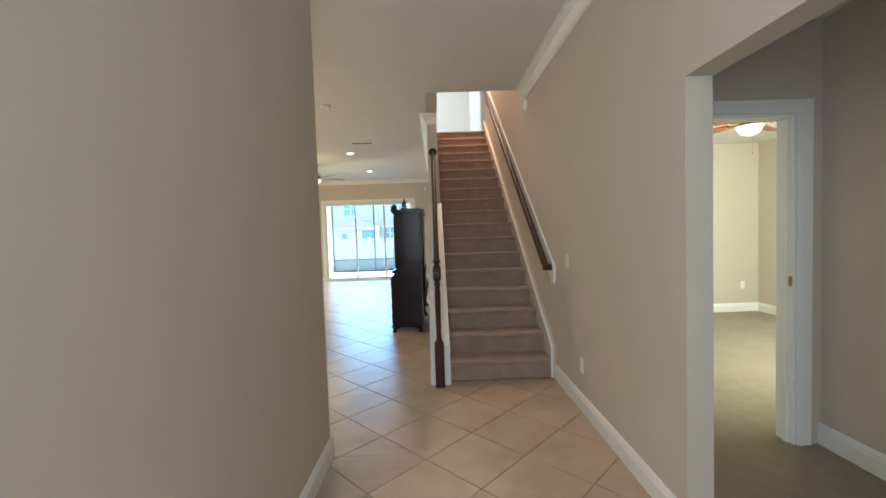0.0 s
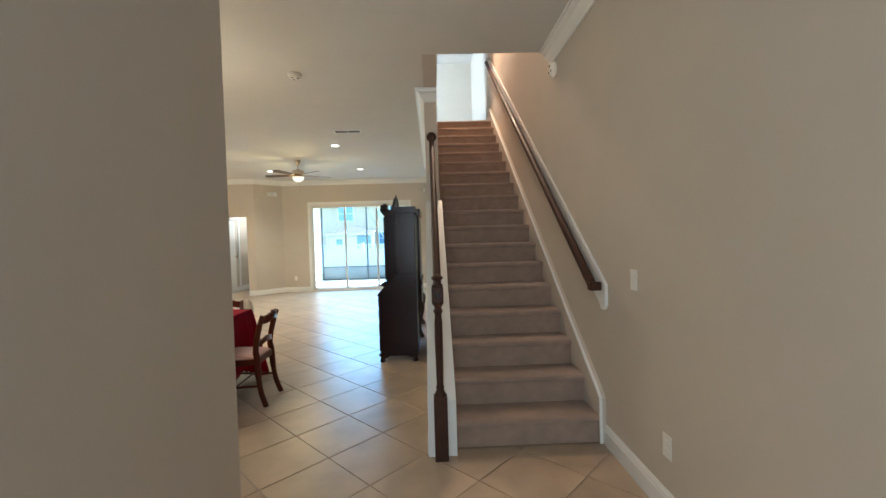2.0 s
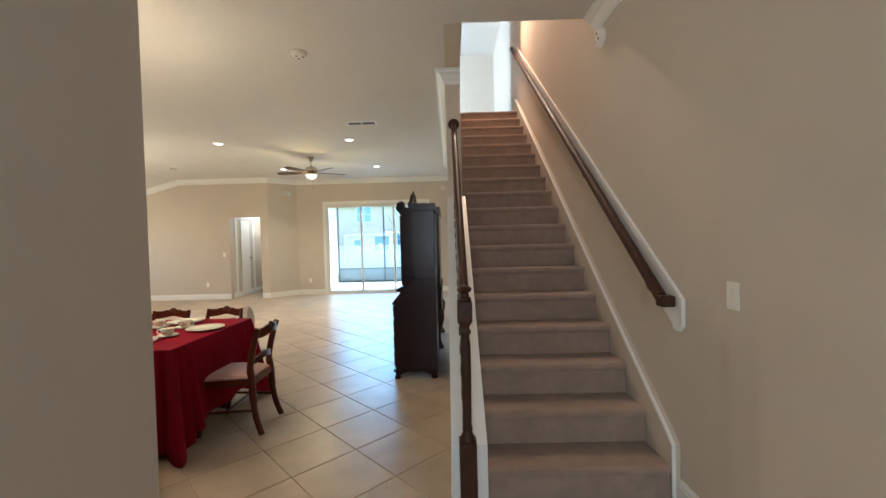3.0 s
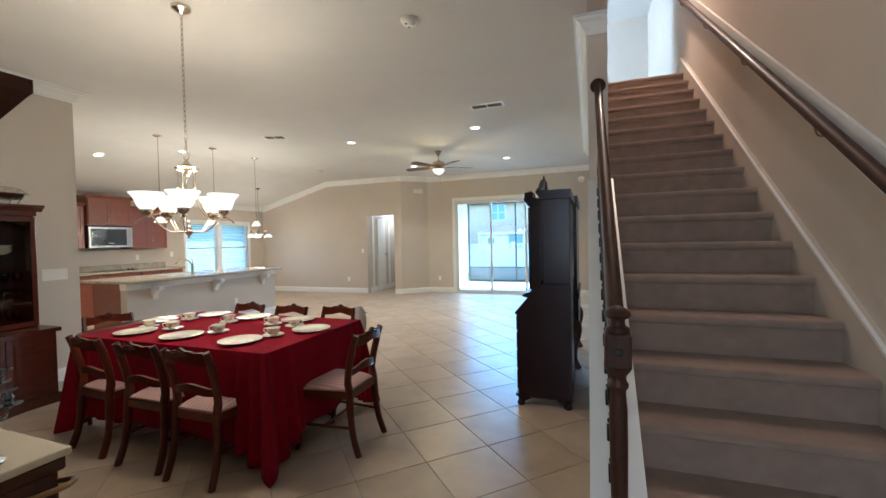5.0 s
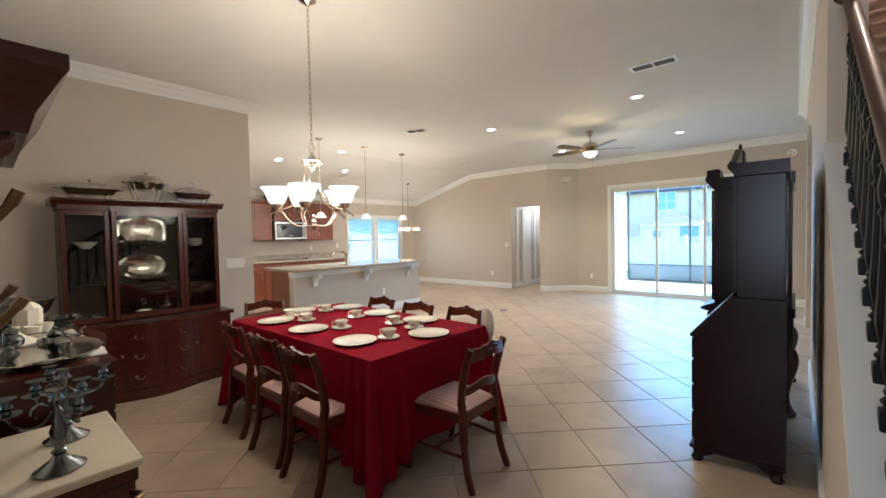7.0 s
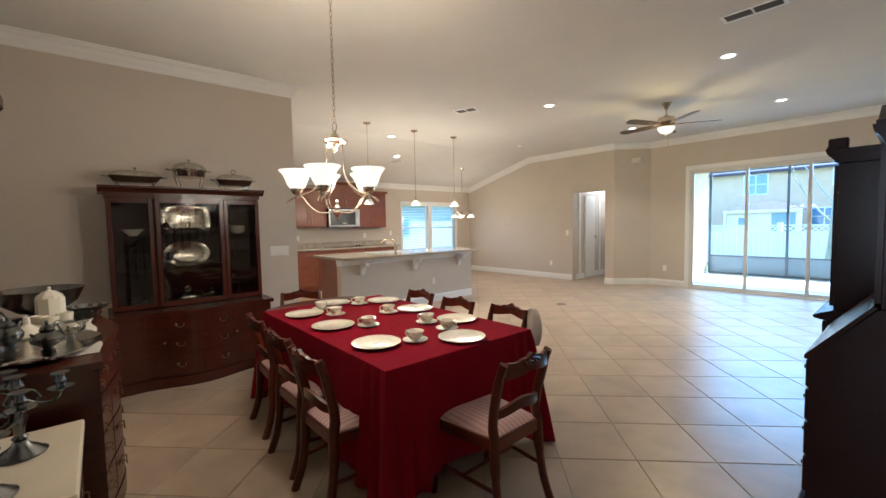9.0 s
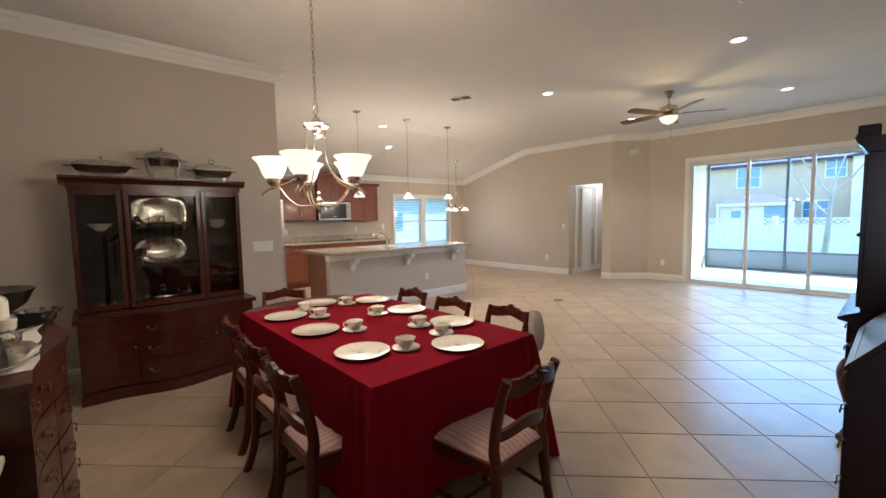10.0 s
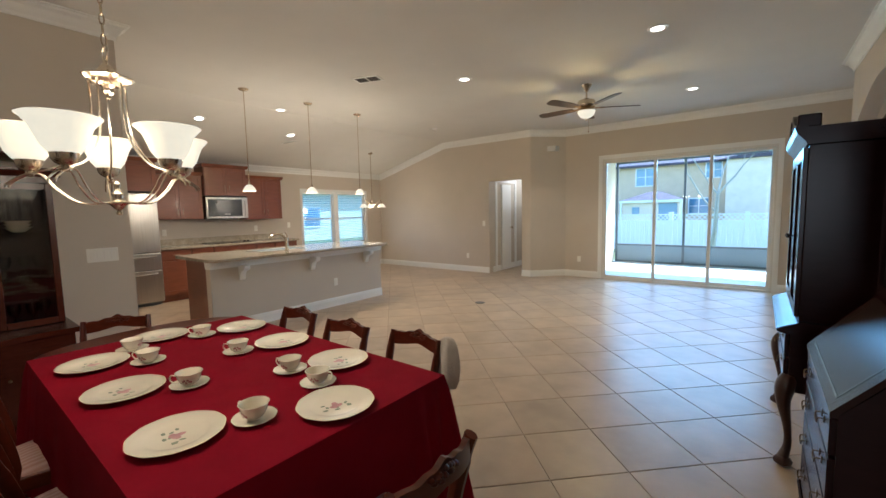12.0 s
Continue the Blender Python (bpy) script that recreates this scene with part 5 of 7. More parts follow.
for i, (x, y, nx, ny) in enumerate(peri):
    s_ = x * (1 if ny else 0) + y * (1 if nx else 0) + 3.0 * nx + 5.0 * ny
    dxc, dyc = hx - abs(x), hy - abs(y)
    d_ = math.hypot(dxc, dyc)
    corner = max(0.0, 1 - d_ / 0.06)
    if corner > 0:
        cxn, cyn = math.copysign(1, x) * 0.7071, math.copysign(1, y) * 0.7071
        w = corner ** 0.7
        nx, ny = nx * (1 - w) + cxn * w, ny * (1 - w) + cyn * w
    side_wave = 0.5 * math.sin(s_ * 12.5 + phase[0]) + 0.35 * math.sin(s_ * 21 + phase[1]) + 0.25 * math.sin(s_ * 7.1 + phase[2])
    col = []
    near = max(0.0, 1 - math.hypot(dxc, dyc) / 0.42)
    fall = max(0.0, 1 - d_ / 0.28)
    drop = DROP + 0.162 * fall ** 1.15 + 0.01 * math.sin(s_ * 9)
    fold = math.exp(-(d_ / 0.22) ** 2) * (0.034 * math.cos(2 * math.pi * d_ / 0.19) + 0.095 * (abs(math.cos(math.pi * d_ / 0.088)) ** 1.3 - 0.5))
    for k in range(LV + 1):
        v = k / LV
        out_ = 0.006 + 0.026 * v + v * 0.026 * (side_wave + 0.6) + v ** 0.85 * (fold + 0.022 * near) + 0.006 * v * near * math.sin(s_ * 61)
        zz = -0.003 - drop * v if k else 0.0
        col.append(bm.verts.new((x + nx * (out_ if k else 0), y + ny * (out_ if k else 0), zz + (0.002 if k == 0 else 0))))
    cols.append(col)
for i in range(total):
    a, b = cols[i], cols[(i + 1) % total]
    for k in range(LV):
        bm.faces.new((a[k], b[k], b[k + 1], a[k + 1]))
# cloth top, faintly uneven
NX_, NY_ = NS, NS // 2
grid = {}
for j in range(NY_ + 1):
    for i in range(NX_ + 1):
        if j == 0:
            v = cols[i][0] if i < NS else cols[NS][0]
        elif i == NX_:
            v = cols[NS + j][0]
        elif j == NY_:
            v = cols[NS + NS // 2 + (NS - i)][0]
        elif i == 0:
            v = cols[(2 * NS + NS // 2 + (NS // 2 - j)) % total][0]
        else:
            x, y = -hx + 2 * hx * warp(i / NX_), -hy + 2 * hy * warp(j / NY_)
            v = bm.verts.new((x, y, 0.002 + 0.0016 * noise.noise(Vector((x * 4, y * 4, 0)))))
        grid[i, j] = v
for j in range(NY_):
    for i in range(NX_):
        bm.faces.new((grid[i, j], grid[i + 1, j], grid[i + 1, j + 1], grid[i, j + 1]))
co = part("cloth", bm, CLOTH, cloth, smooth=True)
mod = co.modifiers.new("thick", "SOLIDIFY")
mod.thickness, mod.offset = 0.002, 1.0
TT = TZ + 0.0045

# ---- china on the table ----
GOLD = mat("gilt_rim", (0.80, 0.68, 0.45), 0.3, 0.4, vary=0.05)
ROSE = mat("rose_print", (0.45, 0.20, 0.21), 0.3, vary=0.2, scale=60)
LEAF = mat("leaf_print", (0.17, 0.22, 0.14), 0.3, vary=0.2, scale=60)


def motif(t, r, z0, seed, wall=False):
    rng = random.Random(seed)
    for name, m, n, rad, s0 in (("flower_print", ROSE, 7, r * 0.35, r * 0.30), ("leaf_print", LEAF, 9, r * 0.85, r * 0.20)):
        bm = bmesh.new()
        for k in range(n):
            a, d = rng.uniform(0, 6.28), rad * (0.3 + 0.7 * rng.random())
            x, y = d * math.cos(a) * 1.25, d * math.sin(a) * 0.8
            s_ = s0 * rng.uniform(0.6, 1.1)
            e = rng.uniform(0, 3.14)
            vs = []
            for q in range(7):
                b = 2 * math.pi * q / 7
                u, v = s_ * math.cos(b), s_ * 0.6 * math.sin(b)
                vs.append(bm.verts.new((x + u * math.cos(e) - v * math.sin(e), y + u * math.sin(e) + v * math.cos(e), z0 + 0.00005 * k + (0.0003 if n == 7 else 0))))
            bm.faces.new(vs)
        part(name, bm, m, t)


plate0 = thing("dinner_plate", "ivory dinner plate with a rose motif on the red cloth", "plate", (0, 0, 0), 0, "dinner plates")
bm = bmesh.new()
lathe(bm, [(0.060, 0.0), (0.066, 0.0), (0.075, 0.004), (0.098, 0.010), (0.133, 0.017), (0.135, 0.0195), (0.131, 0.0195), (0.097, 0.0135), (0.088, 0.011), (0.074, 0.0068), (0.002, 0.0060)], 44, wave=0.008, waves=11)
part("plate", bm, PORCELAIN, plate0, smooth=True)
bm = bmesh.new()
n = 66
for a_ in range(1):
    ri = [[bm.verts.new((r_ * (1 + 0.008 * math.cos(11 * 2 * math.pi * i / n)) * math.cos(2 * math.pi * i / n), r_ * (1 + 0.008 * math.cos(11 * 2 * math.pi * i / n)) * math.sin(2 * math.pi * i / n), zz)) for i in range(n)] for r_, zz in ((0.1332, 0.0200), (0.1352, 0.0200))]
    for i in range(n):
        bm.faces.new((ri[0][i], ri[1][i], ri[1][(i + 1) % n], ri[0][(i + 1) % n]))
part("gilt_rim", bm, GOLD, plate0)
motif(plate0, 0.056, 0.0066, 3)

cup0 = thing("teacup", "ivory teacup with a rose motif standing on its saucer", "cup", (0, 0, 0), 0, "teacups")
bm = bmesh.new()
lathe(bm, [(0.020, 0.0), (0.023, 0.002), (0.021, 0.006), (0.032, 0.014), (0.041, 0.030), (0.045, 0.046), (0.050, 0.056), (0.047, 0.056), (0.042, 0.046), (0.038, 0.030), (0.029, 0.017), (0.002, 0.010)], 32, wave=0.01, waves=8)
part("bowl", bm, PORCELAIN, cup0, smooth=True)
bm = bmesh.new()
tube(bm, curve([(0.043, 0, 0.046), (0.060, 0, 0.052), (0.066, 0, 0.038), (0.056, 0, 0.022), (0.036, 0, 0.018)]), 0.0028, 6)
part("cup_handle", bm, PORCELAIN, cup0, smooth=True)
for sg in (1, -1):
    bm = bmesh.new()
    for k in range(6):
        a = sg * 1.35 + (k - 2.5) * 0.13
        zz = 0.028 + 0.006 * math.sin(k * 2.4)
        rr = 0.0415 + (zz - 0.030) * 0.25 + 0.0005
        c_, s_ = math.cos(a), math.sin(a)
        q = [(-0.004, -0.004), (0.004, -0.004), (0.005, 0.003), (-0.002, 0.006)]
        bm.faces.new([bm.verts.new((rr * c_ - u * s_ + v * 0.25 * c_, rr * s_ + u * c_ + v * 0.25 * s_, zz + v)) for u, v in q])
    part("flower_print", bm, ROSE, cup0)
sau0 = thing("saucer", "ivory saucer with a gilt scalloped rim on the red cloth", "saucer", (0, 0, 0), 0, "saucers")
bm = bmesh.new()
lathe(bm, [(0.028, 0), (0.032, 0), (0.045, 0.005), (0.070, 0.012), (0.071, 0.014), (0.068, 0.014), (0.044, 0.008), (0.030, 0.0045), (0.002, 0.004)], 36, wave=0.012, waves=10)
part("plate", bm, PORCELAIN, sau0, smooth=True)
plates = [(-2.26, 4.40, 10), (-2.80, 4.40, 30), (-3.28, 4.40, 5), (-2.02, 4.82, 80), (-2.37, 5.10, 170), (-2.85, 5.10, 190), (-3.32, 5.11, 175), (-3.53, 4.75, -95)]
cups = [(-2.17, 4.60, 200), (-2.66, 4.58, 250), (-3.12, 4.57, 230), (-3.40, 4.58, 120), (-2.24, 4.90, 20), (-2.46, 4.91, 210), (-2.90, 4.89, 250), (-3.36, 4.90, 240)]
for k, (x, y, a) in enumerate(plates):
    m = pose(x, y, TT, 0, 0, a)
    if k == 0:
        plate0.matrix_basis = m
    else:
        copy_thing(plate0, m)
for k, (x, y, a) in enumerate(cups):
    ms, mc = pose(x, y, TT, 0, 0, a * 0.7), pose(x, y, TT + 0.0045, 0, 0, a)
    if k == 0:
        sau0.matrix_basis, cup0.matrix_basis = ms, mc
    else:
        copy_thing(sau0, ms)
        copy_thing(cup0, mc)

# ---- dining chairs ----
STRIPE = mat("striped_seat", (0.52, 0.36, 0.32), 0.8, vary=0.05, scale=30, bump=0.2, bump_scale=400)
nt = STRIPE.node_tree
bs = nt.nodes["Principled BSDF"]
base_link = bs.inputs["Base Color"].links[0].from_socket
wv = nt.nodes.new("ShaderNodeTexWave")
wv.inputs["Scale"].default_value = 11.0
wv.inputs["Distortion"].default_value = 0.15
wv.bands_direction = "X"
tcx = nt.nodes.new("ShaderNodeTexCoord")
nt.links.new(tcx.outputs["Object"], wv.inputs["Vector"])
mxs = nt.nodes.new("ShaderNodeMix")
mxs.data_type = "RGBA"
nt.links.new(wv.outputs["Fac"], mxs.inputs["Factor"])
nt.links.new(base_link, mxs.inputs["A"])
mxs.inputs["B"].default_value = (0.40, 0.225, 0.20, 1)
nt.links.new(mxs.outputs["Result"], bs.inputs["Base Color"])

chair0 = thing("dining_chair", "dark wooden dining chair with a pink striped seat at the table", "chair", (0, 0, 0), 0, "dining chairs")
for s_ in (-1, 1):
    bm = bmesh.new()
    tube(bm, curve([(s_ * 0.176, -0.245, 0.0), (s_ * 0.170, -0.205, 0.12), (s_ * 0.164, -0.185, 0.26), (s_ * 0.160, -0.178, 0.40), (s_ * 0.158, -0.168, 0.47), (s_ * 0.160, -0.182, 0.57), (s_ * 0.164, -0.215, 0.70), (s_ * 0.162, -0.240, 0.77)]), [0.020] * 10 + [0.024] * 10 + [0.022] * 10 + [0.019] * 6, 8, (1.12, 0.80))
    part("leg", bm, CHAIRWOOD, chair0, smooth=True)
    bm = bmesh.new()
    tube(bm, curve([(s_ * 0.198, 0.205, 0.0), (s_ * 0.199, 0.188, 0.10), (s_ * 0.200, 0.176, 0.22), (s_ * 0.201, 0.174, 0.33), (s_ * 0.201, 0.176, 0.40)]), [0.017] * 6 + [0.020] * 6 + [0.024] * 9, 8)
    part("leg", bm, CHAIRWOOD, chair0, smooth=True)
    bm = bmesh.new()
    tube(bm, [(s_ * 0.168, -0.19, 0.175), (s_ * 0.185, 0.0, 0.175), (s_ * 0.199, 0.180, 0.175)], 0.010, 8)
    part("stretcher", bm, CHAIRWOOD, chair0, smooth=True)
bm = bmesh.new()
tube(bm, [(-0.184, 0.0, 0.178), (0.184, 0.0, 0.178)], 0.009, 8)
part("stretcher", bm, CHAIRWOOD, chair0, smooth=True)
bm = bmesh.new()
prism(bm, [(-0.164, -0.190), (0.164, -0.190), (0.212, 0.190), (-0.212, 0.190)], 0.355, 0.405)
part("seat_frame", bm, CHAIRWOOD, chair0)
bm = bmesh.new()
NSX = 12
gr = []
for j in range(NSX + 1):
    row = []
    for i in range(NSX + 1):
        u, v = i / NSX * 2 - 1, j / NSX * 2 - 1
        hw = 0.156 + (v + 1) / 2 * 0.046
        dome = (1 - abs(u) ** 4) * (1 - abs(v) ** 4)
        row.append(bm.verts.new((u * hw, 0.002 + v * 0.180, 0.406 + 0.008 + 0.028 * dome ** 0.6)))
    gr.append(row)
for j in range(NSX):
    for i in range(NSX):
        bm.faces.new((gr[j][i], gr[j][i + 1], gr[j + 1][i + 1], gr[j + 1][i]))
edge = [gr[0][i] for i in range(NSX)] + [gr[j][NSX] for j in range(NSX)] + [gr[NSX][NSX - i] for i in range(NSX)] + [gr[NSX - j][0] for j in range(NSX)]
low = [bm.verts.new((v.co.x, v.co.y, 0.4055)) for v in edge]
for i in range(len(edge)):
    bm.faces.new((edge[i], low[i], low[(i + 1) % len(edge)], edge[(i + 1) % len(edge)]))
bm.faces.new(low)
part("seat", bm, STRIPE, chair0, "pink striped upholstered seat", smooth=True)


def back_board(name, zc, h, yb, crest, label, thick=0.018):
    """A bowed cross board of the chair's back with a wavy outline."""
    bm = bmesh.new()
    n = 28
    rows = []
    for i in range(n + 1):
        u = i / n * 2 - 1
        x = u * 0.154
        y = yb - 0.030 * (1 - u * u)
        if crest:
            top = zc + h / 2 + 0.022 * math.exp(-(u / 0.35) ** 2) + 0.006 * math.cos(u * 15) * (1 - abs(u)) - 0.010 * (abs(u) > 0.93)
            bot = zc - h / 2 + 0.012 * math.cos(u * math.pi) * (1 - abs(u)) + 0.008 * (1 - u * u)
        else:
            top = zc + h / 2 + 0.014 * math.cos(u * 3.0) - 0.006
            bot = zc - h / 2 + 0.010 * math.cos(u * 3.4 + 0.3)
        rows.append([bm.verts.new((x, y - thick / 2, bot)), bm.verts.new((x, y - thick / 2, top)), bm.verts.new((x, y + thick / 2, top)), bm.verts.new((x, y + thick / 2, bot))])
    for a, b in zip(rows, rows[1:]):
        for k in range(4):
            bm.faces.new((a[k], a[(k + 1) % 4], b[(k + 1) % 4], b[k]))
    bm.faces.new(rows[0][::-1])
    bm.faces.new(rows[-1])
    part(name, bm, CHAIRWOOD, chair0, label, smooth=True)


back_board("top_rail", 0.732, 0.070, -0.232, True, "carved wavy top rail")
back_board("cross_rail", 0.540, 0.050, -0.178, False, "wavy cross rail")
bm = bmesh.new()
rng = random.Random(8)
for k in range(16):
    a, d = rng.uniform(0, 6.28), rng.uniform(0, 1)
    x, z_ = 0.075 * d * math.cos(a), 0.752 + 0.020 * d * math.sin(a)
    y = -0.232 - 0.030 * (1 - (x / 0.178) ** 2)
    for sd in (0.010, -0.010):
        lathe(bm, [(0.002, -0.006), (0.009, -0.003), (0.011, 0.001), (0.007, 0.006), (0.001, 0.008)], 7, (x, y + sd, z_))
part("carving", bm, CHAIRWOOD, chair0, "carved flowers and leaves", smooth=True)
chairs = [(-2.235, 4.222, 1), (-2.690, 4.243, 1), (-3.215, 4.272, -3), (-1.712, 4.712, 91), (-3.245, 5.225, 180), (-2.715, 5.200, 181), (-2.245, 5.255, 178), (-3.83, 4.58, -112)]
chair_objects = []
for k, (x, y, a) in enumerate(chairs):
    m = pose(x, y, 0, 0, 0, a)
    if k == 0:
        chair0.matrix_basis = m
        chair_objects.append(chair0)
    else:
        chair_objects.append(copy_thing(chair0, m))
for k in (1, 2):
    chair_objects[k]["label"] = "carved dark wooden dining chair pushed in at the long side"
chair_objects[3]["label"] = "carved dark wooden dining chair at the head of the table"
chair_objects[7]["label"] = "dark wooden dining chair turned a little at the table's foot"
for k in (4, 5, 6):
    chair_objects[k]["label"] = "dark wooden dining chair on the living room side"

# a grey cloth cap hung on a chair's corner
FABRIC = mat("grey_fabric", (0.50, 0.46, 0.40), 0.9, vary=0.1, scale=20, bump=0.5, bump_scale=150)
t = thing("cloth_cap", "crumpled grey cloth hung over the corner of a dining chair's back", "cloth", (-2.035, 5.50, 0.0))
bm = bmesh.new()
prof = [(0.010, 0.525), (0.045, 0.54), (0.062, 0.58), (0.070, 0.63), (0.066, 0.69), (0.058, 0.74), (0.040, 0.775), (0.020, 0.79), (0.003, 0.792)]
lathe(bm, prof, 26, scale=(1.0, 0.62), wave=0.09, waves=5)
for v in bm.verts:
    v.co += Vector((noise.noise(v.co * 22), noise.noise(v.co * 22 + Vector((5, 0, 0))), 0)) * 0.008
part("cloth", bm, FABRIC, t, smooth=True)


# ---- cabinets ----
def bail(parent, m, w=0.055):
    """A drop handle on two posts; its plane looks along the local +x."""
    bm = bmesh.new()
    tube(bm, curve([(0, -w / 2, 0), (0.016, -w / 2, -0.002), (0.018, -w / 2 + 0.004, -0.018), (0.018, 0, -0.026), (0.018, w / 2 - 0.004, -0.018), (0.016, w / 2, -0.002), (0, w / 2, 0)], 3), 0.0028, 6)
    for s_ in (-1, 1):
        box(bm, 0, 0.003, s_ * w / 2 - 0.010, s_ * w / 2 + 0.010, -0.012, 0.012, 0.001)
    o = part("handle", bm, DARKBRASS, parent, "dark aged brass drop handle", smooth=True)
    o.matrix_basis = m
    return o


def curved_slab(front, back, y0, y1, z0, z1, n=14):
    """A slab whose front follows x = front(y)."""
    ys = [y0 + (y1 - y0) * i / n for i in range(n + 1)]
    bm = bmesh.new()
    prism(bm, [(front(y), y) for y in ys] + [(back, y1), (back, y0)], z0, z1)
    return bm


CY = 1.26
china = thing("china_cabinet", "mahogany breakfront china cabinet with glass doors, filled with silver and glass", "china cabinet", (-5.12, 3.30, 0))


def bow(y):
    u = (y - CY / 2) / (CY / 2)
    return 0.570 + 0.10 * (0.5 + 0.5 * math.cos(math.pi * min(1.0, abs(u) / 0.72)))


part("plinth", curved_slab(lambda y: bow(y) + 0.012, 0.0, 0.0, CY, 0.0, 0.085, 24), MAHOGANY, china)
part("body", curved_slab(lambda y: bow(y) - 0.012, 0.0, 0.012, CY - 0.012, 0.0855, 0.63, 24), MAHOGANY, china)
part("deck", curved_slab(lambda y: bow(y) + 0.02, 0.0, -0.012, CY + 0.012, 0.6305, 0.665, 24), MAHOGANY, china)
for k, (z0, z1) in enumerate(((0.105, 0.285), (0.295, 0.455), (0.465, 0.62))):
    d = part("drawer", curved_slab(bow, 0.3, 0.375, CY - 0.375, z0, z1, 12), MAHOGANY, china)
    for y in (0.46, CY - 0.46):
        bail(d, pose(bow(y), y, (z0 + z1) / 2 + 0.01))
for y0, y1, py in ((0.02, 0.365, 0.345), (CY - 0.365, CY - 0.02, CY - 0.345)):
    d = part("door", curved_slab(lambda y: bow(y) + 0.001, 0.3, y0, y1, 0.105, 0.62, 8), MAHOGANY, china)
    part("door_panel", curved_slab(lambda y: bow(y) + 0.007, 0.3, y0 + 0.06, y1 - 0.06, 0.165, 0.56, 6), MAHOGANY, d)
    bm = bmesh.new()
    lathe(bm, [(0.004, 0), (0.005, 0.012), (0.010, 0.018), (0.003, 0.025)], 10)
    o = part("knob", bm, BRASS, d)
    o.matrix_basis = pose(bow(py), py, 0.40, 0, 90)
# upper case: back, sides, posts, rails
UX = 0.335
part("back_panel", boxes((0.0, 0.012, 0.02, CY - 0.02, 0.6655, 1.66)), EBONY, china, "dark back panel")
part("side_panel", boxes((0.0125, UX - 0.03, 0.02, 0.038, 0.6655, 1.66)), MAHOGANY, china)
part("side_panel", boxes((0.0125, UX - 0.03, CY - 0.038, CY - 0.02, 0.6655, 1.66)), MAHOGANY, china)
part("partition", boxes((0.0125, UX - 0.03, 0.342, 0.356, 0.6655, 1.66)), MAHOGANY, china)
part("partition", boxes((0.0125, UX - 0.03, CY - 0.356, CY - 0.342, 0.6655, 1.66)), MAHOGANY, china)
bm = bmesh.new()
box(bm, 0, UX, 0.01, CY - 0.01, 1.66, 1.70)
prism(bm, [(0, 1.70), (UX, 1.70), (UX + 0.012, 1.715), (UX + 0.035, 1.735), (UX + 0.045, 1.74), (UX + 0.045, 1.758), (0, 1.758)], -0.03, CY + 0.03, "xzy")
part("cornice", bm, MAHOGANY, china)
bm = bmesh.new()
box(bm, UX + 0.0005, UX + 0.032, 0.345, CY - 0.345, 1.655, 1.70)
prism(bm, [(UX + 0.0455, 1.736), (UX + 0.060, 1.738), (UX + 0.072, 1.743), (UX + 0.072, 1.7595), (UX + 0.0455, 1.7595)], 0.325, CY - 0.325, "xzy")
prism(bm, [(UX + 0.0005, 1.7005), (UX + 0.034, 1.7005), (UX + 0.045, 1.715), (UX + 0.062, 1.735), (UX + 0.0455, 1.7355)], 0.335, CY - 0.335, "xzy")
part("centre_cornice", bm, MAHOGANY, china, "projecting centre cornice")
for y0, y1 in ((0.02, 0.345), (0.355, CY - 0.355), (CY - 0.345, CY - 0.02)):
    fw = 0.036
    UF = UX + (0.028 if 0.3 < y0 < 0.5 else 0.0)
    d = part("glass_door", boxes((UX - 0.029, UF, y0, y0 + fw, 0.672, 1.655, 0.003), (UX - 0.029, UF, y1 - fw, y1, 0.672, 1.655, 0.003), (UX - 0.029, UF, y0 + fw, y1 - fw, 0.672, 0.715), (UX - 0.029, UF, y0 + fw, y1 - fw, 1.612, 1.655)), MAHOGANY, china)
    g = part("pane", boxes((UX - 0.017, UX - 0.014, y0 + fw - 0.003, y1 - fw + 0.003, 0.712, 1.615)), CASEGLASS, d, "clear glass pane")
    g.visible_shadow = False
SHELFGLASS = glass("shelf_glass", (0.75, 0.85, 0.82), 1.0)
for zz in (1.0, 1.32):
    for y0, y1 in ((0.04, 0.341), (0.357, CY - 0.357), (CY - 0.341, CY - 0.04)):
        part("shelf", boxes((0.014, UX - 0.05, y0, y1, zz - 0.006, zz)), SHELFGLASS, china, "glass shelf")
CX0 = -5.12


def at_china(x, y, zz):
    return (CX0 + x, 3.30 + y, zz)


def platter(name, label, place, rx, rz, material, lean=5, turn=90, boxy=False):
    """An oval dish leaning back, seen from +x."""
    t = thing(name, label, name.replace("_", " "), place)
    bm = bmesh.new()
    lathe(bm, [(0.55, 0.0), (0.62, 0.0), (0.72, 0.010), (0.98, 0.020), (1.0, 0.025), (0.97, 0.027), (0.70, 0.016), (0.60, 0.008), (0.01, 0.007)], 40, scale=(rx, rz), wave=0.012, waves=10)
    if boxy:
        squared(bm, rx, rz)
    o = part("dish", bm, material, t, smooth=True)
    o.matrix_basis = pose(0, 0, rz + 0.004, 0, 90 - lean, 0) @ pose(0, 0, 0, 0, 0, 90)
    return t


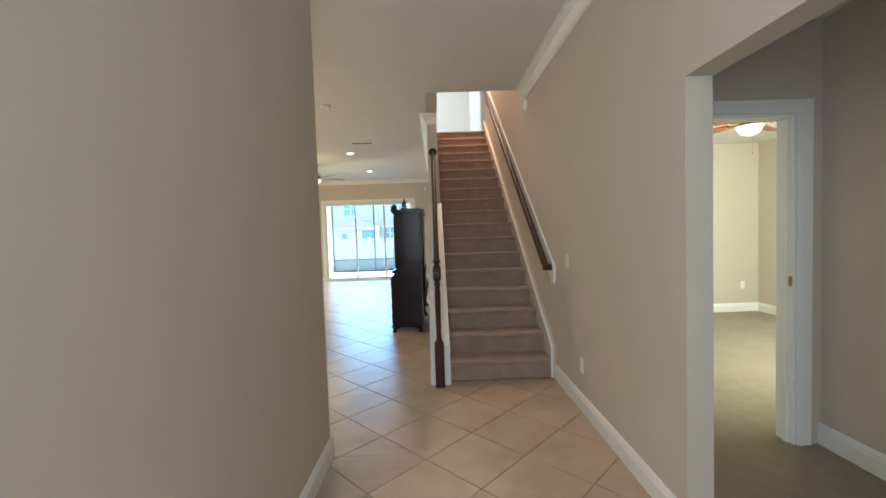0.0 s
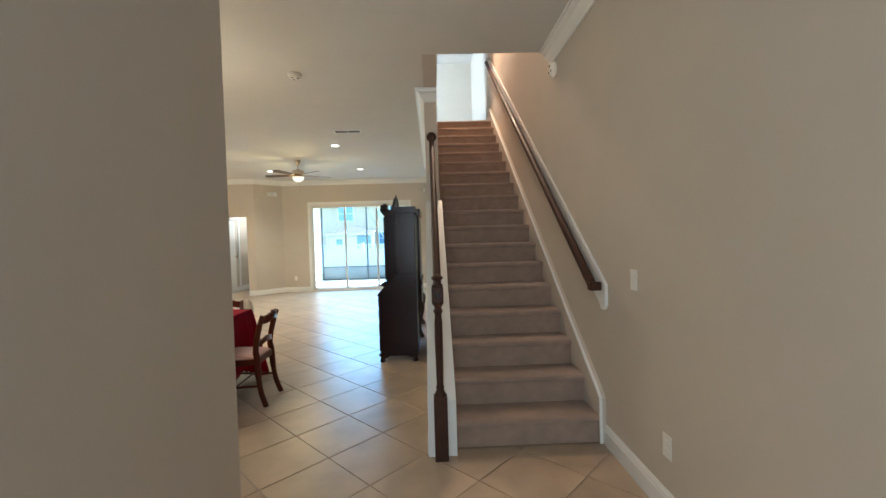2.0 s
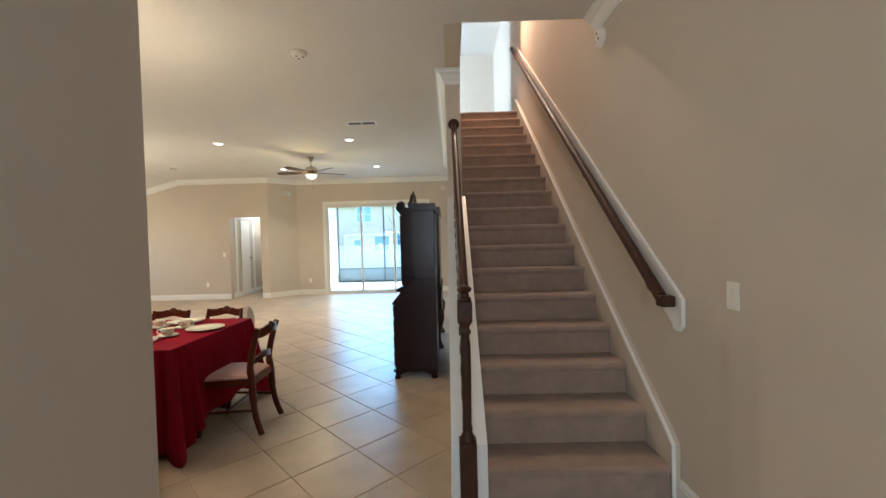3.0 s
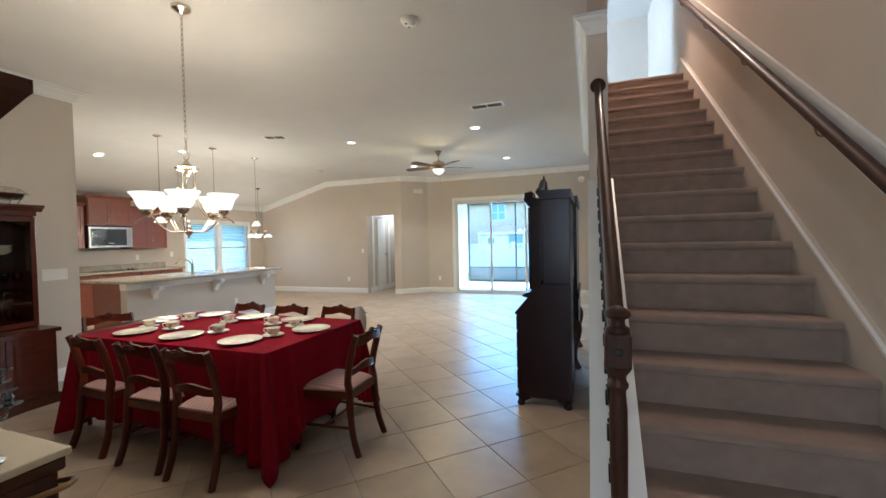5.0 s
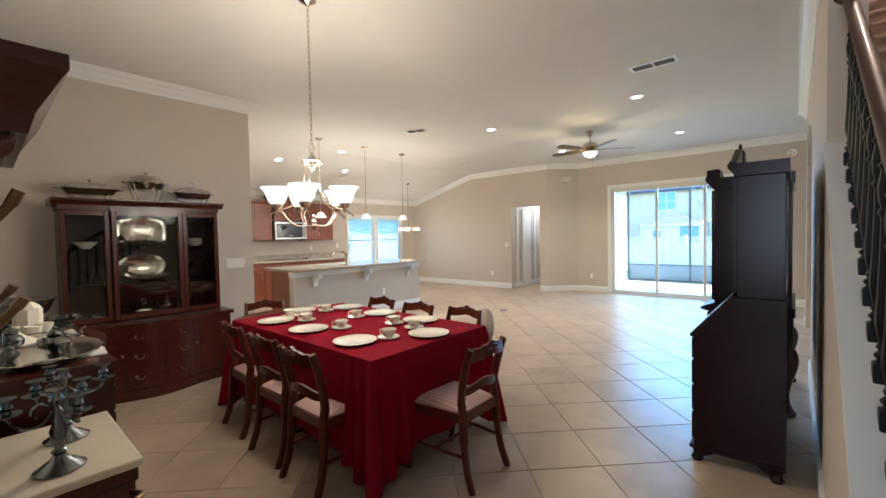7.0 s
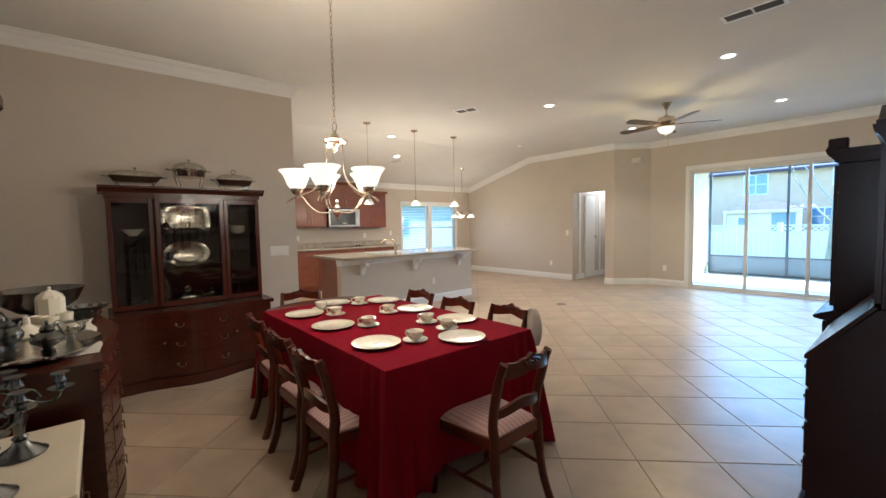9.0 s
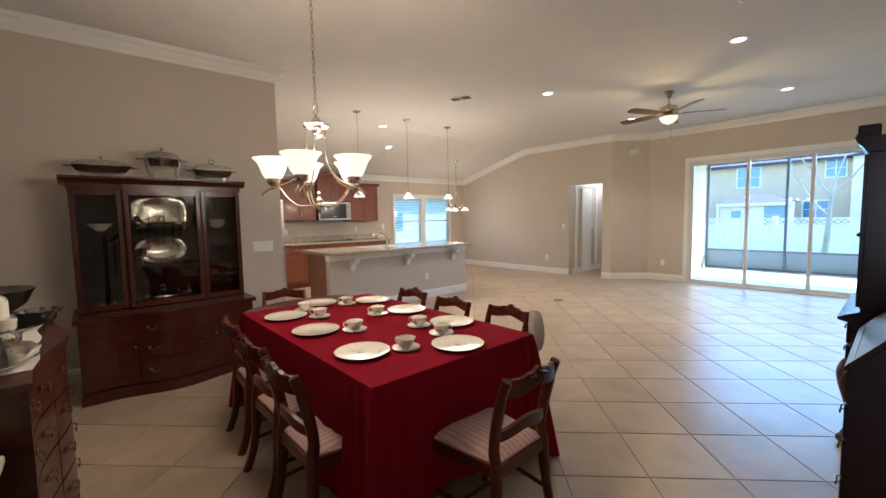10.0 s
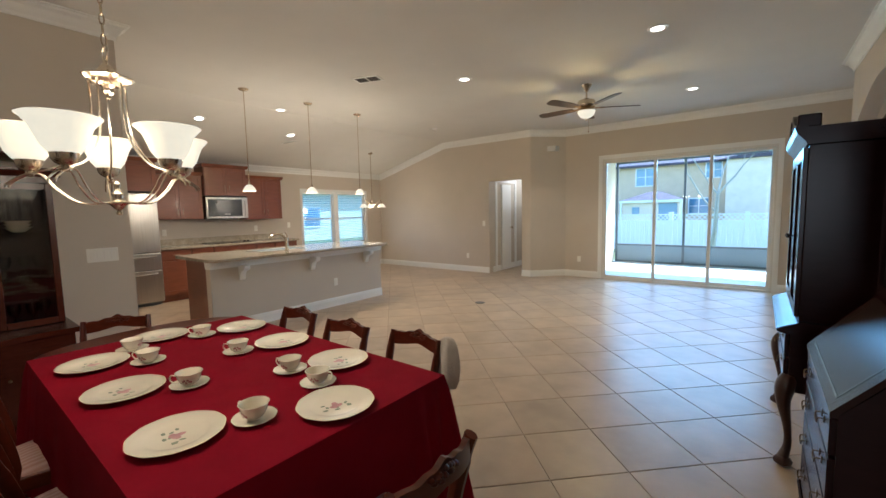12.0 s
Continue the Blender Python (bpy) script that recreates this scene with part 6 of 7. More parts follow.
def silver_pot(name, label, place, s=1.0, turn=0.0, lid=True, material=SILVER, belly=1.0):
    t = thing(name, label, name.replace("_", " "), place, turn)
    bm = bmesh.new()
    lathe(bm, [(0.030 * s, 0), (0.034 * s, 0.006 * s), (0.020 * s, 0.018 * s), (0.034 * s, 0.030 * s), (0.058 * s * belly, 0.055 * s), (0.062 * s * belly, 0.078 * s), (0.050 * s * belly, 0.100 * s), (0.032 * s, 0.116 * s), (0.036 * s, 0.126 * s), (0.033 * s, 0.127 * s)], 24)
    part("body", bm, material, t, smooth=True)
    bm = bmesh.new()
    tube(bm, curve([(0.045 * s, 0, 0.055 * s), (0.085 * s, 0, 0.070 * s), (0.092 * s, 0, 0.105 * s), (0.115 * s, 0, 0.125 * s)]), [0.012 * s] * 5 + [0.009 * s] * 5 + [0.007 * s] * 6, 8)
    part("spout", bm, material, t, smooth=True)
    bm = bmesh.new()
    tube(bm, curve([(-0.034 * s, 0, 0.118 * s), (-0.075 * s, 0, 0.135 * s), (-0.100 * s, 0, 0.10 * s), (-0.085 * s, 0, 0.055 * s), (-0.050 * s, 0, 0.045 * s)]), 0.0045 * s, 7)
    part("handle", bm, material, t, smooth=True)
    if lid:
        bm = bmesh.new()
        lathe(bm, [(0.033 * s, 0.128 * s), (0.028 * s, 0.140 * s), (0.012 * s, 0.150 * s), (0.006 * s, 0.156 * s), (0.010 * s, 0.166 * s), (0.006 * s, 0.176 * s), (0.001, 0.180 * s)], 18)
        part("lid", bm, material, t, smooth=True)
    return t


def squared(bm, rx, ry):
    """Round outline pushed out to a rectangle with round corners."""
    for v in bm.verts:
        a, b = v.co.x / rx, v.co.y / ry
        r = math.hypot(a, b)
        if r > 1e-5:
            k = 1 / ((abs(a / r) ** 6 + abs(b / r) ** 6) ** (1 / 6))
            v.co.x, v.co.y = v.co.x * k, v.co.y * k


def covered_dish(name, label, place, rx, ry, h, turn=0.0, stand=0.0, ring=True, square=False):
    t = thing(name, label, "serving dish", place, turn)
    z0 = stand
    if stand:
        for sx in (-1, 1):
            for sy in (-1, 1):
                bm = bmesh.new()
                tube(bm, curve([(sx * rx * 0.55, sy * ry * 0.5, 0.004), (sx * rx * 0.62, sy * ry * 0.56, stand * 0.4), (sx * rx * 0.80, sy * ry * 0.7, stand + h * 0.35)]), 0.005, 6)
                part("leg", bm, SILVER, t, smooth=True)
        bm = bmesh.new()
        lathe(bm, [(0.34 * rx, 0.0), (0.36 * rx, 0.004), (0.30 * rx, 0.008), (0.05 * rx, 0.010)], 18, scale=(1, ry / rx))
        part("burner", bm, SILVER, t, smooth=True)
    bm = bmesh.new()
    lathe(bm, [(0.60, z0 + 0.004), (0.80, z0 + 0.008), (0.93, z0 + h * 0.35), (1.04, z0 + h * 0.45), (1.05, z0 + h * 0.49), (1.0, z0 + h * 0.50)], 32, scale=(rx, ry))
    if square:
        squared(bm, rx, ry)
    part("base", bm, SILVER, t, smooth=True)
    bm = bmesh.new()
    lathe(bm, [(0.99, z0 + h * 0.505), (0.95, z0 + h * 0.60), (0.80, z0 + h * 0.80), (0.55, z0 + h * 0.92), (0.25, z0 + h * 0.97), (0.01, z0 + h)], 32, scale=(rx, ry))
    if square:
        squared(bm, rx, ry)
    part("lid", bm, SILVER, t, smooth=True)
    bm = bmesh.new()
    if ring:
        tube(bm, [(0.022 * math.cos(a / 6 * math.pi), 0, z0 + h + 0.024 + 0.022 * math.sin(a / 6 * math.pi)) for a in range(13)], 0.005, 7)
    else:
        lathe(bm, [(0.006, z0 + h - 0.002), (0.005, z0 + h + 0.008), (0.013, z0 + h + 0.018), (0.010, z0 + h + 0.028), (0.002, z0 + h + 0.034)], 14)
    part("lid_knob", bm, SILVER, t, smooth=True)
    for s_ in (-1, 1):
        bm = bmesh.new()
        tube(bm, curve([(s_ * rx * 1.0, -0.03, z0 + h * 0.46), (s_ * (rx + 0.035), -0.022, z0 + h * 0.50), (s_ * (rx + 0.040), 0, z0 + h * 0.51), (s_ * (rx + 0.035), 0.022, z0 + h * 0.50), (s_ * rx * 1.0, 0.03, z0 + h * 0.46)], 3), 0.0045, 6)
        part("handle", bm, SILVER, t, smooth=True)
    return t


# on top of the cabinet
top = 1.7585
covered_dish("serving_dish", "long low silver serving dish on top of the china cabinet", at_china(0.20, 0.24, top), 0.195, 0.12, 0.115, 90, stand=0.035, ring=False, square=True)
covered_dish("chafing_dish", "round silver chafing dish on curved legs on the china cabinet", at_china(0.20, 0.66, top), 0.150, 0.150, 0.150, 90, stand=0.105, ring=False)
covered_dish("serving_dish", "silver covered dish with a ring handle on the china cabinet", at_china(0.20, 1.05, top), 0.175, 0.115, 0.125, 90, stand=0.04, square=True)
# inside
platter("serving_tray", "polished silver tray leaning behind the cabinet glass", at_china(0.075, 0.63, 1.325), 0.215, 0.140, SILVER, boxy=True)
platter("oval_platter", "oval silver platter leaning behind the cabinet glass", at_china(0.085, 0.62, 1.005), 0.20, 0.125, SILVER)
covered_dish("serving_dish", "silver covered dish on the cabinet's upper shelf", at_china(0.22, 0.62, 1.321), 0.13, 0.06, 0.07, 90, square=True)
covered_dish("serving_dish", "silver covered dish on the cabinet's lower shelf", at_china(0.20, 0.60, 0.666), 0.15, 0.08, 0.11, 90)
platter("silver_bowl", "shallow silver dish on the cabinet's middle shelf", at_china(0.24, 0.70, 1.001), 0.13, 0.03, SILVER, 88)
silver_pot("teapot", "polished silver teapot inside the china cabinet", at_china(0.18, 0.80, 0.666), 0.95, -70)
silver_pot("coffee_pot", "polished silver jug inside the china cabinet", at_china(0.18, 0.45, 1.321), 0.80, 100)
silver_pot("creamer", "small silver jug inside the china cabinet", at_china(0.18, 0.80, 1.321), 0.55, 60, False)
silver_pot("creamer", "small silver cup at the cabinet's side shelf", at_china(0.22, 0.17, 0.666), 0.50, 60, False)
silver_pot("creamer", "small silver cup at the cabinet's side shelf", at_china(0.22, 0.26, 0.666), 0.50, 100, False)


def goblet(label, place, h=0.155, r=0.034, group="glasses"):
    t = thing("drinking_glass", label, "glass", place, 0, group)
    bm = bmesh.new()
    lathe(bm, [(r * 0.9, 0), (r * 0.85, 0.003), (0.006, 0.008), (0.005, h * 0.42), (r * 0.7, h * 0.52), (r * 1.05, h * 0.75), (r, h), (r * 0.93, h), (r * 0.95, h * 0.75), (0.003, h * 0.50)], 16)
    o = part("glass", bm, CRYSTAL, t, smooth=True)
    o.visible_shadow = False
    return t


CRYSTAL = glass("crystal", (0.86, 0.88, 0.88), 2.2)
for k, (x, y, zz) in enumerate(((0.22, 1.00, 0.666), (0.22, 1.09, 0.666), (0.16, 1.16, 0.666), (0.22, 0.13, 1.001), (0.20, 0.22, 1.001), (0.22, 0.31, 1.001), (0.2, 0.43, 1.001), (0.14, 0.47, 1.001), (0.22, 0.98, 1.001), (0.18, 1.08, 1.001), (0.22, 1.15, 1.001))):
    goblet("clear stemmed glass standing in the china cabinet", at_china(x, y, zz))
t = thing("glass_bowl", "white glass bowl on the cabinet's upper side shelf", "bowl", at_china(0.18, 0.20, 1.321))
bm = bmesh.new()
lathe(bm, [(0.03, 0), (0.035, 0.006), (0.06, 0.03), (0.085, 0.055), (0.095, 0.060), (0.088, 0.058), (0.055, 0.026), (0.002, 0.012)], 26)
part("bowl", bm, PORCELAIN, t, smooth=True)
t = thing("bowl_stack", "white dishes stacked on the cabinet's upper side shelf", "bowls", at_china(0.17, 1.07, 1.321))
for k in range(3):
    bm = bmesh.new()
    lathe(bm, [(0.03, 0.022 * k), (0.04, 0.004 + 0.022 * k), (0.075, 0.035 + 0.022 * k), (0.078, 0.036 + 0.022 * k), (0.04, 0.010 + 0.022 * k), (0.002, 0.008 + 0.022 * k)], 24)
    part("bowl", bm, PORCELAIN, t, smooth=True)

# ---- sideboard ----
SBX0, SBX1, SBY, SBZ = -3.78, -2.38, 2.712, 0.87
side = thing("sideboard", "dark mahogany serpentine sideboard crowded with silver tea ware", "sideboard", (SBX0, SBY, 0))
SW_ = SBX1 - SBX0


def serp(x):
    u = x / SW_ * 2 - 1
    return 0.53 + 0.035 * math.cos(u * 4.6) * (1 - 0.35 * abs(u)) + 0.030 * (1 - u * u)


def serp_slab(inset, x0, x1, z0, z1, out_=0.0, n=20):
    xs = [x0 + (x1 - x0) * i / n for i in range(n + 1)]
    bm = bmesh.new()
    prism(bm, [(x, serp(x) - inset + out_) for x in xs][::-1] + [(x0, 0), (x1, 0)], z0, z1)
    return bm


part("body", serp_slab(0.015, 0.012, SW_ - 0.012, 0.09, SBZ - 0.028), MAHOGANY, side)
part("top", serp_slab(-0.012, -0.01, SW_ + 0.01, SBZ - 0.0275, SBZ), MAHOGANY, side, "polished dark top")
part("plinth", serp_slab(-0.002, 0.0, SW_, 0.0, 0.0895), MAHOGANY, side)
for (z0, z1) in ((0.10, 0.28), (0.29, 0.46), (0.47, 0.64), (0.65, 0.83)):
    for x0, x1 in ((0.02, SW_ / 3 - 0.005), (SW_ / 3 + 0.005, 2 * SW_ / 3 - 0.005), (2 * SW_ / 3 + 0.005, SW_ - 0.02)):
        d = part("drawer", serp_slab(0.0, x0, x1, z0, z1, 0, 8), MAHOGANY, side)
        for f in (0.25, 0.75):
            x = x0 + (x1 - x0) * f
            bail(d, pose(x, serp(x), (z0 + z1) / 2 + 0.01, 0, 0, 90), 0.065)


def on_side(x, y, dz=0.0):
    return (x, y, SBZ + 0.0005 + dz)


CLOTHW = mat("white_linen", (0.78, 0.74, 0.66), 0.9, vary=0.05, scale=20, bump=0.4, bump_scale=300)
t = thing("linen_runner", "white linen runner with a drooping lace end on the sideboard", "table runner", on_side(-3.10, 3.03))
bm = bmesh.new()
n = 14
rows = []
for i in range(n + 1):
    u = i / n
    x = -0.45 + 1.02 * u
    rows.append([bm.verts.new((x, -0.17 + 0.01 * math.sin(u * 9), 0.001 + 0.001 * math.sin(i * 2.0))), bm.verts.new((x, 0.17 + 0.05 * u + 0.01 * math.sin(u * 17), 0.001 + 0.001 * math.cos(i * 1.7)))])
for a, b in zip(rows, rows[1:]):
    bm.faces.new((a[0], b[0], b[1], a[1]))
o = part("cloth", bm, CLOTHW, t)
o.modifiers.new("thick", "SOLIDIFY").thickness = 0.0015


def tray(label, place, rx, ry, turn=0.0, material=SILVER):
    t = thing("serving_tray", label, "tray", place, turn)
    bm = bmesh.new()
    lathe(bm, [(0.80, 0.001), (0.86, 0.003), (0.98, 0.016), (1.0, 0.022), (0.985, 0.024), (0.90, 0.014), (0.80, 0.008), (0.01, 0.007)], 48, scale=(rx, ry), wave=0.02, waves=14)
    part("tray", bm, material, t, smooth=True)
    for s_ in (-1, 1):
        bm = bmesh.new()
        tube(bm, curve([(s_ * rx * 0.97, -0.07, 0.02), (s_ * (rx + 0.03), -0.05, 0.035), (s_ * (rx + 0.045), 0, 0.04), (s_ * (rx + 0.03), 0.05, 0.035), (s_ * rx * 0.97, 0.07, 0.02)], 3), 0.006, 6)
        part("handle", bm, material, t, smooth=True)
    return t


DARKSILVER = mat("tarnished_silver", (0.22, 0.22, 0.21), 0.2, 1.0, vary=0.3, scale=14, rough_vary=0.08)
tray("large oval silver tray with a ruffled rim on the sideboard", on_side(-2.74, 3.04, 0.003), 0.30, 0.215)
tray("round silver tray on the sideboard's linen runner", on_side(-3.40, 3.04, 0.003), 0.24, 0.19)
t = thing("punch_bowl", "large dark silver punch bowl on the sideboard", "bowl", on_side(-3.70, 2.98, 0.001))
bm = bmesh.new()
lathe(bm, [(0.07, 0), (0.075, 0.008), (0.05, 0.02), (0.10, 0.035), (0.165, 0.085), (0.195, 0.15), (0.205, 0.165), (0.198, 0.167), (0.155, 0.085), (0.08, 0.04), (0.002, 0.034)], 40)
part("bowl", bm, DARKSILVER, t, smooth=True)
zt_ = 0.011
silver_pot("teapot", "dark silver teapot on the sideboard tray", on_side(-2.66, 3.08, zt_), 0.72, -30, material=DARKSILVER, belly=1.25)
silver_pot("teapot", "silver teapot on the sideboard tray", on_side(-2.83, 2.95, zt_), 0.78, 160, material=TARNISH)
silver_pot("creamer", "silver creamer on the sideboard tray", on_side(-2.86, 3.14, zt_), 0.65, 60, False)
silver_pot("sugar_bowl", "silver sugar bowl on the sideboard tray", on_side(-2.62, 2.94, zt_), 0.50, 200, True, material=TARNISH)
silver_pot("coffee_pot", "tall dark silver coffee pot on the sideboard", on_side(-3.10, 2.84, 0.003), 1.25, 20, material=DARKSILVER)
t = thing("tea_caddy", "square white porcelain canister with a domed lid and gilt line", "canister", on_side(-3.43, 3.04, zt_), 20)
bm = bmesh.new()
prism(bm, [(0.062 * math.cos(radians(a)), 0.062 * math.sin(radians(a))) for a in (22.5, 67.5, 112.5, 157.5, 202.5, 247.5, 292.5, 337.5)], 0, 0.13)
part("body", bm, PORCELAIN, t)
bm = bmesh.new()
prism(bm, [(0.0625 * math.cos(radians(a)), 0.0625 * math.sin(radians(a))) for a in (22.5, 67.5, 112.5, 157.5, 202.5, 247.5, 292.5, 337.5)], 0.116, 0.120)
part("gilt_line", bm, GOLD, t)
bm = bmesh.new()
lathe(bm, [(0.062, 0.130), (0.056, 0.145), (0.030, 0.165), (0.010, 0.172), (0.006, 0.178), (0.011, 0.186), (0.002, 0.192)], 8)
part("lid", bm, PORCELAIN, t)
for x, y, s_ in ((-3.33, 3.10, 1.0), (-3.25, 3.05, 0.95), (-3.31, 3.00, 0.9)):
    c = thing("teacup", "plain white cup with a gilt line on the sideboard", "cup", on_side(x, y, zt_), 40)
    bm = bmesh.new()
    lathe(bm, [(0.026 * s_, 0), (0.034 * s_, 0.01), (0.037 * s_, 0.055), (0.034 * s_, 0.055), (0.030 * s_, 0.012), (0.002, 0.008)], 20)
    part("bowl", bm, PORCELAIN, c, smooth=True)
    bm = bmesh.new()
    lathe(bm, [(0.0372 * s_, 0.045), (0.0376 * s_, 0.045), (0.0376 * s_, 0.048), (0.0372 * s_, 0.048)], 20)
    part("gilt_line", bm, GOLD, c)
t = thing("lemon_dish", "white pointed porcelain server on a plate on the sideboard", "dish", on_side(-3.08, 2.98, 0.003))
bm = bmesh.new()
lathe(bm, [(0.10, 0.0), (0.125, 0.012), (0.128, 0.016), (0.095, 0.008), (0.085, 0.02), (0.040, 0.042), (0.014, 0.062), (0.012, 0.095), (0.002, 0.10)], 30)
part("dish", bm, PORCELAIN, t, smooth=True)
t = thing("crystal_bowl", "cut crystal bowl at the back of the sideboard", "bowl", on_side(-3.60, 3.19, 0.002))
bm = bmesh.new()
lathe(bm, [(0.03, 0), (0.04, 0.006), (0.08, 0.03), (0.10, 0.05), (0.095, 0.05), (0.075, 0.032), (0.002, 0.012)], 24, wave=0.05, waves=12)
o = part("bowl", bm, CRYSTAL, t)
o.visible_shadow = False

# ---- hall stand with a marble top ----
HX0, HX1, HY0, HY1, HZ0 = -2.27, -1.72, 2.712, 3.19, 0.70
hs = thing("hall_stand", "carved dark wooden hall stand with marble top and brass hooks", "hall stand", (HX0, HY0, 0))
wx, wy = HX1 - HX0, HY1 - HY0
part("body", boxes((0.03, wx - 0.03, 0.06, wy - 0.03, 0.10, HZ0 - 0.075, 0.004)), MAHOGANY, hs)
part("apron", boxes((0.012, wx - 0.012, 0.05, wy - 0.012, HZ0 - 0.0745, HZ0 - 0.028, 0.006)), MAHOGANY, hs)
for x in (0.05, wx - 0.05):
    for y in (0.08, wy - 0.05):
        bm = bmesh.new()
        lathe(bm, [(0.018, 0), (0.028, 0.02), (0.020, 0.04), (0.030, 0.06), (0.030, 0.10)], 12, (x, y, 0))
        part("foot", bm, MAHOGANY, hs, smooth=True)
d = part("drawer", boxes((0.06, wx - 0.06, wy - 0.03, wy - 0.012, HZ0 - 0.24, HZ0 - 0.085, 0.004)), MAHOGANY, hs)
bail(d, pose(wx / 2, wy - 0.012, HZ0 - 0.16, 0, 0, 90), 0.09)
part("side_panel", boxes((wx - 0.031, wx - 0.022, 0.10, wy - 0.07, 0.16, HZ0 - 0.12, 0.003)), MAHOGANY, hs)
part("marble_top", boxes((-0.0, wx, 0.085, wy, HZ0 - 0.0275, HZ0, 0.007, 2)), MARBLE, hs, "cream marble top")
bm = bmesh.new()
tube(bm, curve([(wx - 0.03, wy - 0.17, HZ0 - 0.10), (wx + 0.03, wy - 0.19, HZ0 - 0.09), (wx + 0.07, wy - 0.13, HZ0 - 0.085), (wx + 0.075, wy - 0.06, HZ0 - 0.09), (wx + 0.03, wy - 0.015, HZ0 - 0.10), (wx - 0.03, wy - 0.03, HZ0 - 0.11)]), 0.009, 8)
part("umbrella_ring", bm, BRASS, hs, "curved brass umbrella ring", smooth=True)
for x in (0.035, wx - 0.035):
    part("back_post", boxes((x - 0.035, x + 0.035, 0.0, 0.06, 0.0, 1.5675, 0.005)), MAHOGANY, hs)
part("mirror_frame", boxes((0.0705, wx - 0.0705, 0.01, 0.05, HZ0 + 0.0, HZ0 + 0.10), (0.0705, wx - 0.0705, 0.01, 0.05, 1.46, 1.5675)), MAHOGANY, hs)
MIRROR = mat("mirror", (0.85, 0.86, 0.86), 0.02, 1.0, vary=0.0)
part("mirror", boxes((0.0705, wx - 0.0705, 0.02, 0.03, HZ0 + 0.10, 1.46)), MIRROR, hs, "tall old mirror")
bm = bmesh.new()
rings = []
for zz, ox, oy in ((1.648, 0.10, 0.254), (1.70, 0.112, 0.268), (1.735, 0.140, 0.288), (1.785, 0.178, 0.316), (1.800, 0.190, 0.326), (1.836, 0.190, 0.326)):
    rings.append([bm.verts.new(p) for p in ((-ox + 0.06, 0.0, zz), (wx + ox, 0.0, zz), (wx + ox, oy, zz), (-ox + 0.06, oy, zz))])
for p, q in zip(rings, rings[1:]):
    for k in range(4):
        bm.faces.new((p[k], p[(k + 1) % 4], q[(k + 1) % 4], q[k]))
bm.faces.new(rings[0][::-1])
bm.faces.new(rings[-1])
part("canopy", bm, MAHOGANY, hs, "overhanging moulded canopy")
bm = bmesh.new()
prism(bm, [(0.0, 1.568), (0.08, 1.574), (0.15, 1.59), (0.20, 1.613), (0.225, 1.6475), (0.0, 1.6475)], 0.0, wx + 0.075, "yzx")
part("cove", bm, MAHOGANY, hs)
for k in range(9):
    bm = bmesh.new()
    x = wx - 0.10 + k * 0.022
    tube(bm, [(x, 0.075, 1.572), (x, 0.150, 1.588), (x, 0.203, 1.612), (x, 0.228, 1.642)], 0.006, 6)
    part("flute", bm, CHAIRWOOD, hs, "carved fluting rib", smooth=True)
bm = bmesh.new()
tube(bm, curve([(wx + 0.03, 0.02, 1.58), (wx + 0.05, 0.10, 1.575), (wx + 0.06, 0.17, 1.585), (wx + 0.07, 0.215, 1.61), (wx + 0.06, 0.22, 1.648)]), 0.014, 8)
part("scroll_bracket", bm, MAHOGANY, hs, smooth=True)


def hook(y, zz, up, x=None):
    x = wx if x is None else x
    bm = bmesh.new()
    tube(bm, curve([(x - 0.03, 0.061, zz), (x, 0.11, zz - 0.02), (x + 0.03, 0.17, zz - 0.02), (x + 0.05, 0.215, zz + 0.03), (x + 0.06, 0.235, zz + up)]), [0.008] * 10 + [0.011] * 6 + [0.014] * 5, 8)
    tube(bm, curve([(x - 0.02, 0.065, zz - 0.10), (x, 0.12, zz - 0.13), (x + 0.015, 0.15, zz - 0.07), (x - 0.01, 0.13, zz - 0.045)]), 0.006, 6)
    box(bm, x - 0.045, x - 0.015, 0.060, 0.066, zz - 0.14, zz + 0.03, 0.002)
    part("hook", bm, BRONZEHOOK, hs, "curling brass coat hook", smooth=True)


hook(0, 1.44, 0.07)
hook(0, 1.18, 0.06)
hook(0, 1.18, 0.06, 0.09)

cand0 = thing("candelabra", "tarnished silver candelabra with curling arms on the marble top", "candelabra", (-1.84, 3.01, HZ0 + 0.0005), 20, "candelabras")
bm = bmesh.new()
lathe(bm, [(0.072, 0), (0.074, 0.006), (0.060, 0.014), (0.050, 0.024), (0.030, 0.036), (0.018, 0.055), (0.024, 0.066), (0.014, 0.076), (0.016, 0.10), (0.026, 0.14), (0.016, 0.17), (0.020, 0.185), (0.013, 0.20), (0.018, 0.235), (0.024, 0.255), (0.016, 0.268), (0.016, 0.285), (0.030, 0.288), (0.030, 0.292), (0.012, 0.294)], 26)
part("stem", bm, TARNISH, cand0, smooth=True)
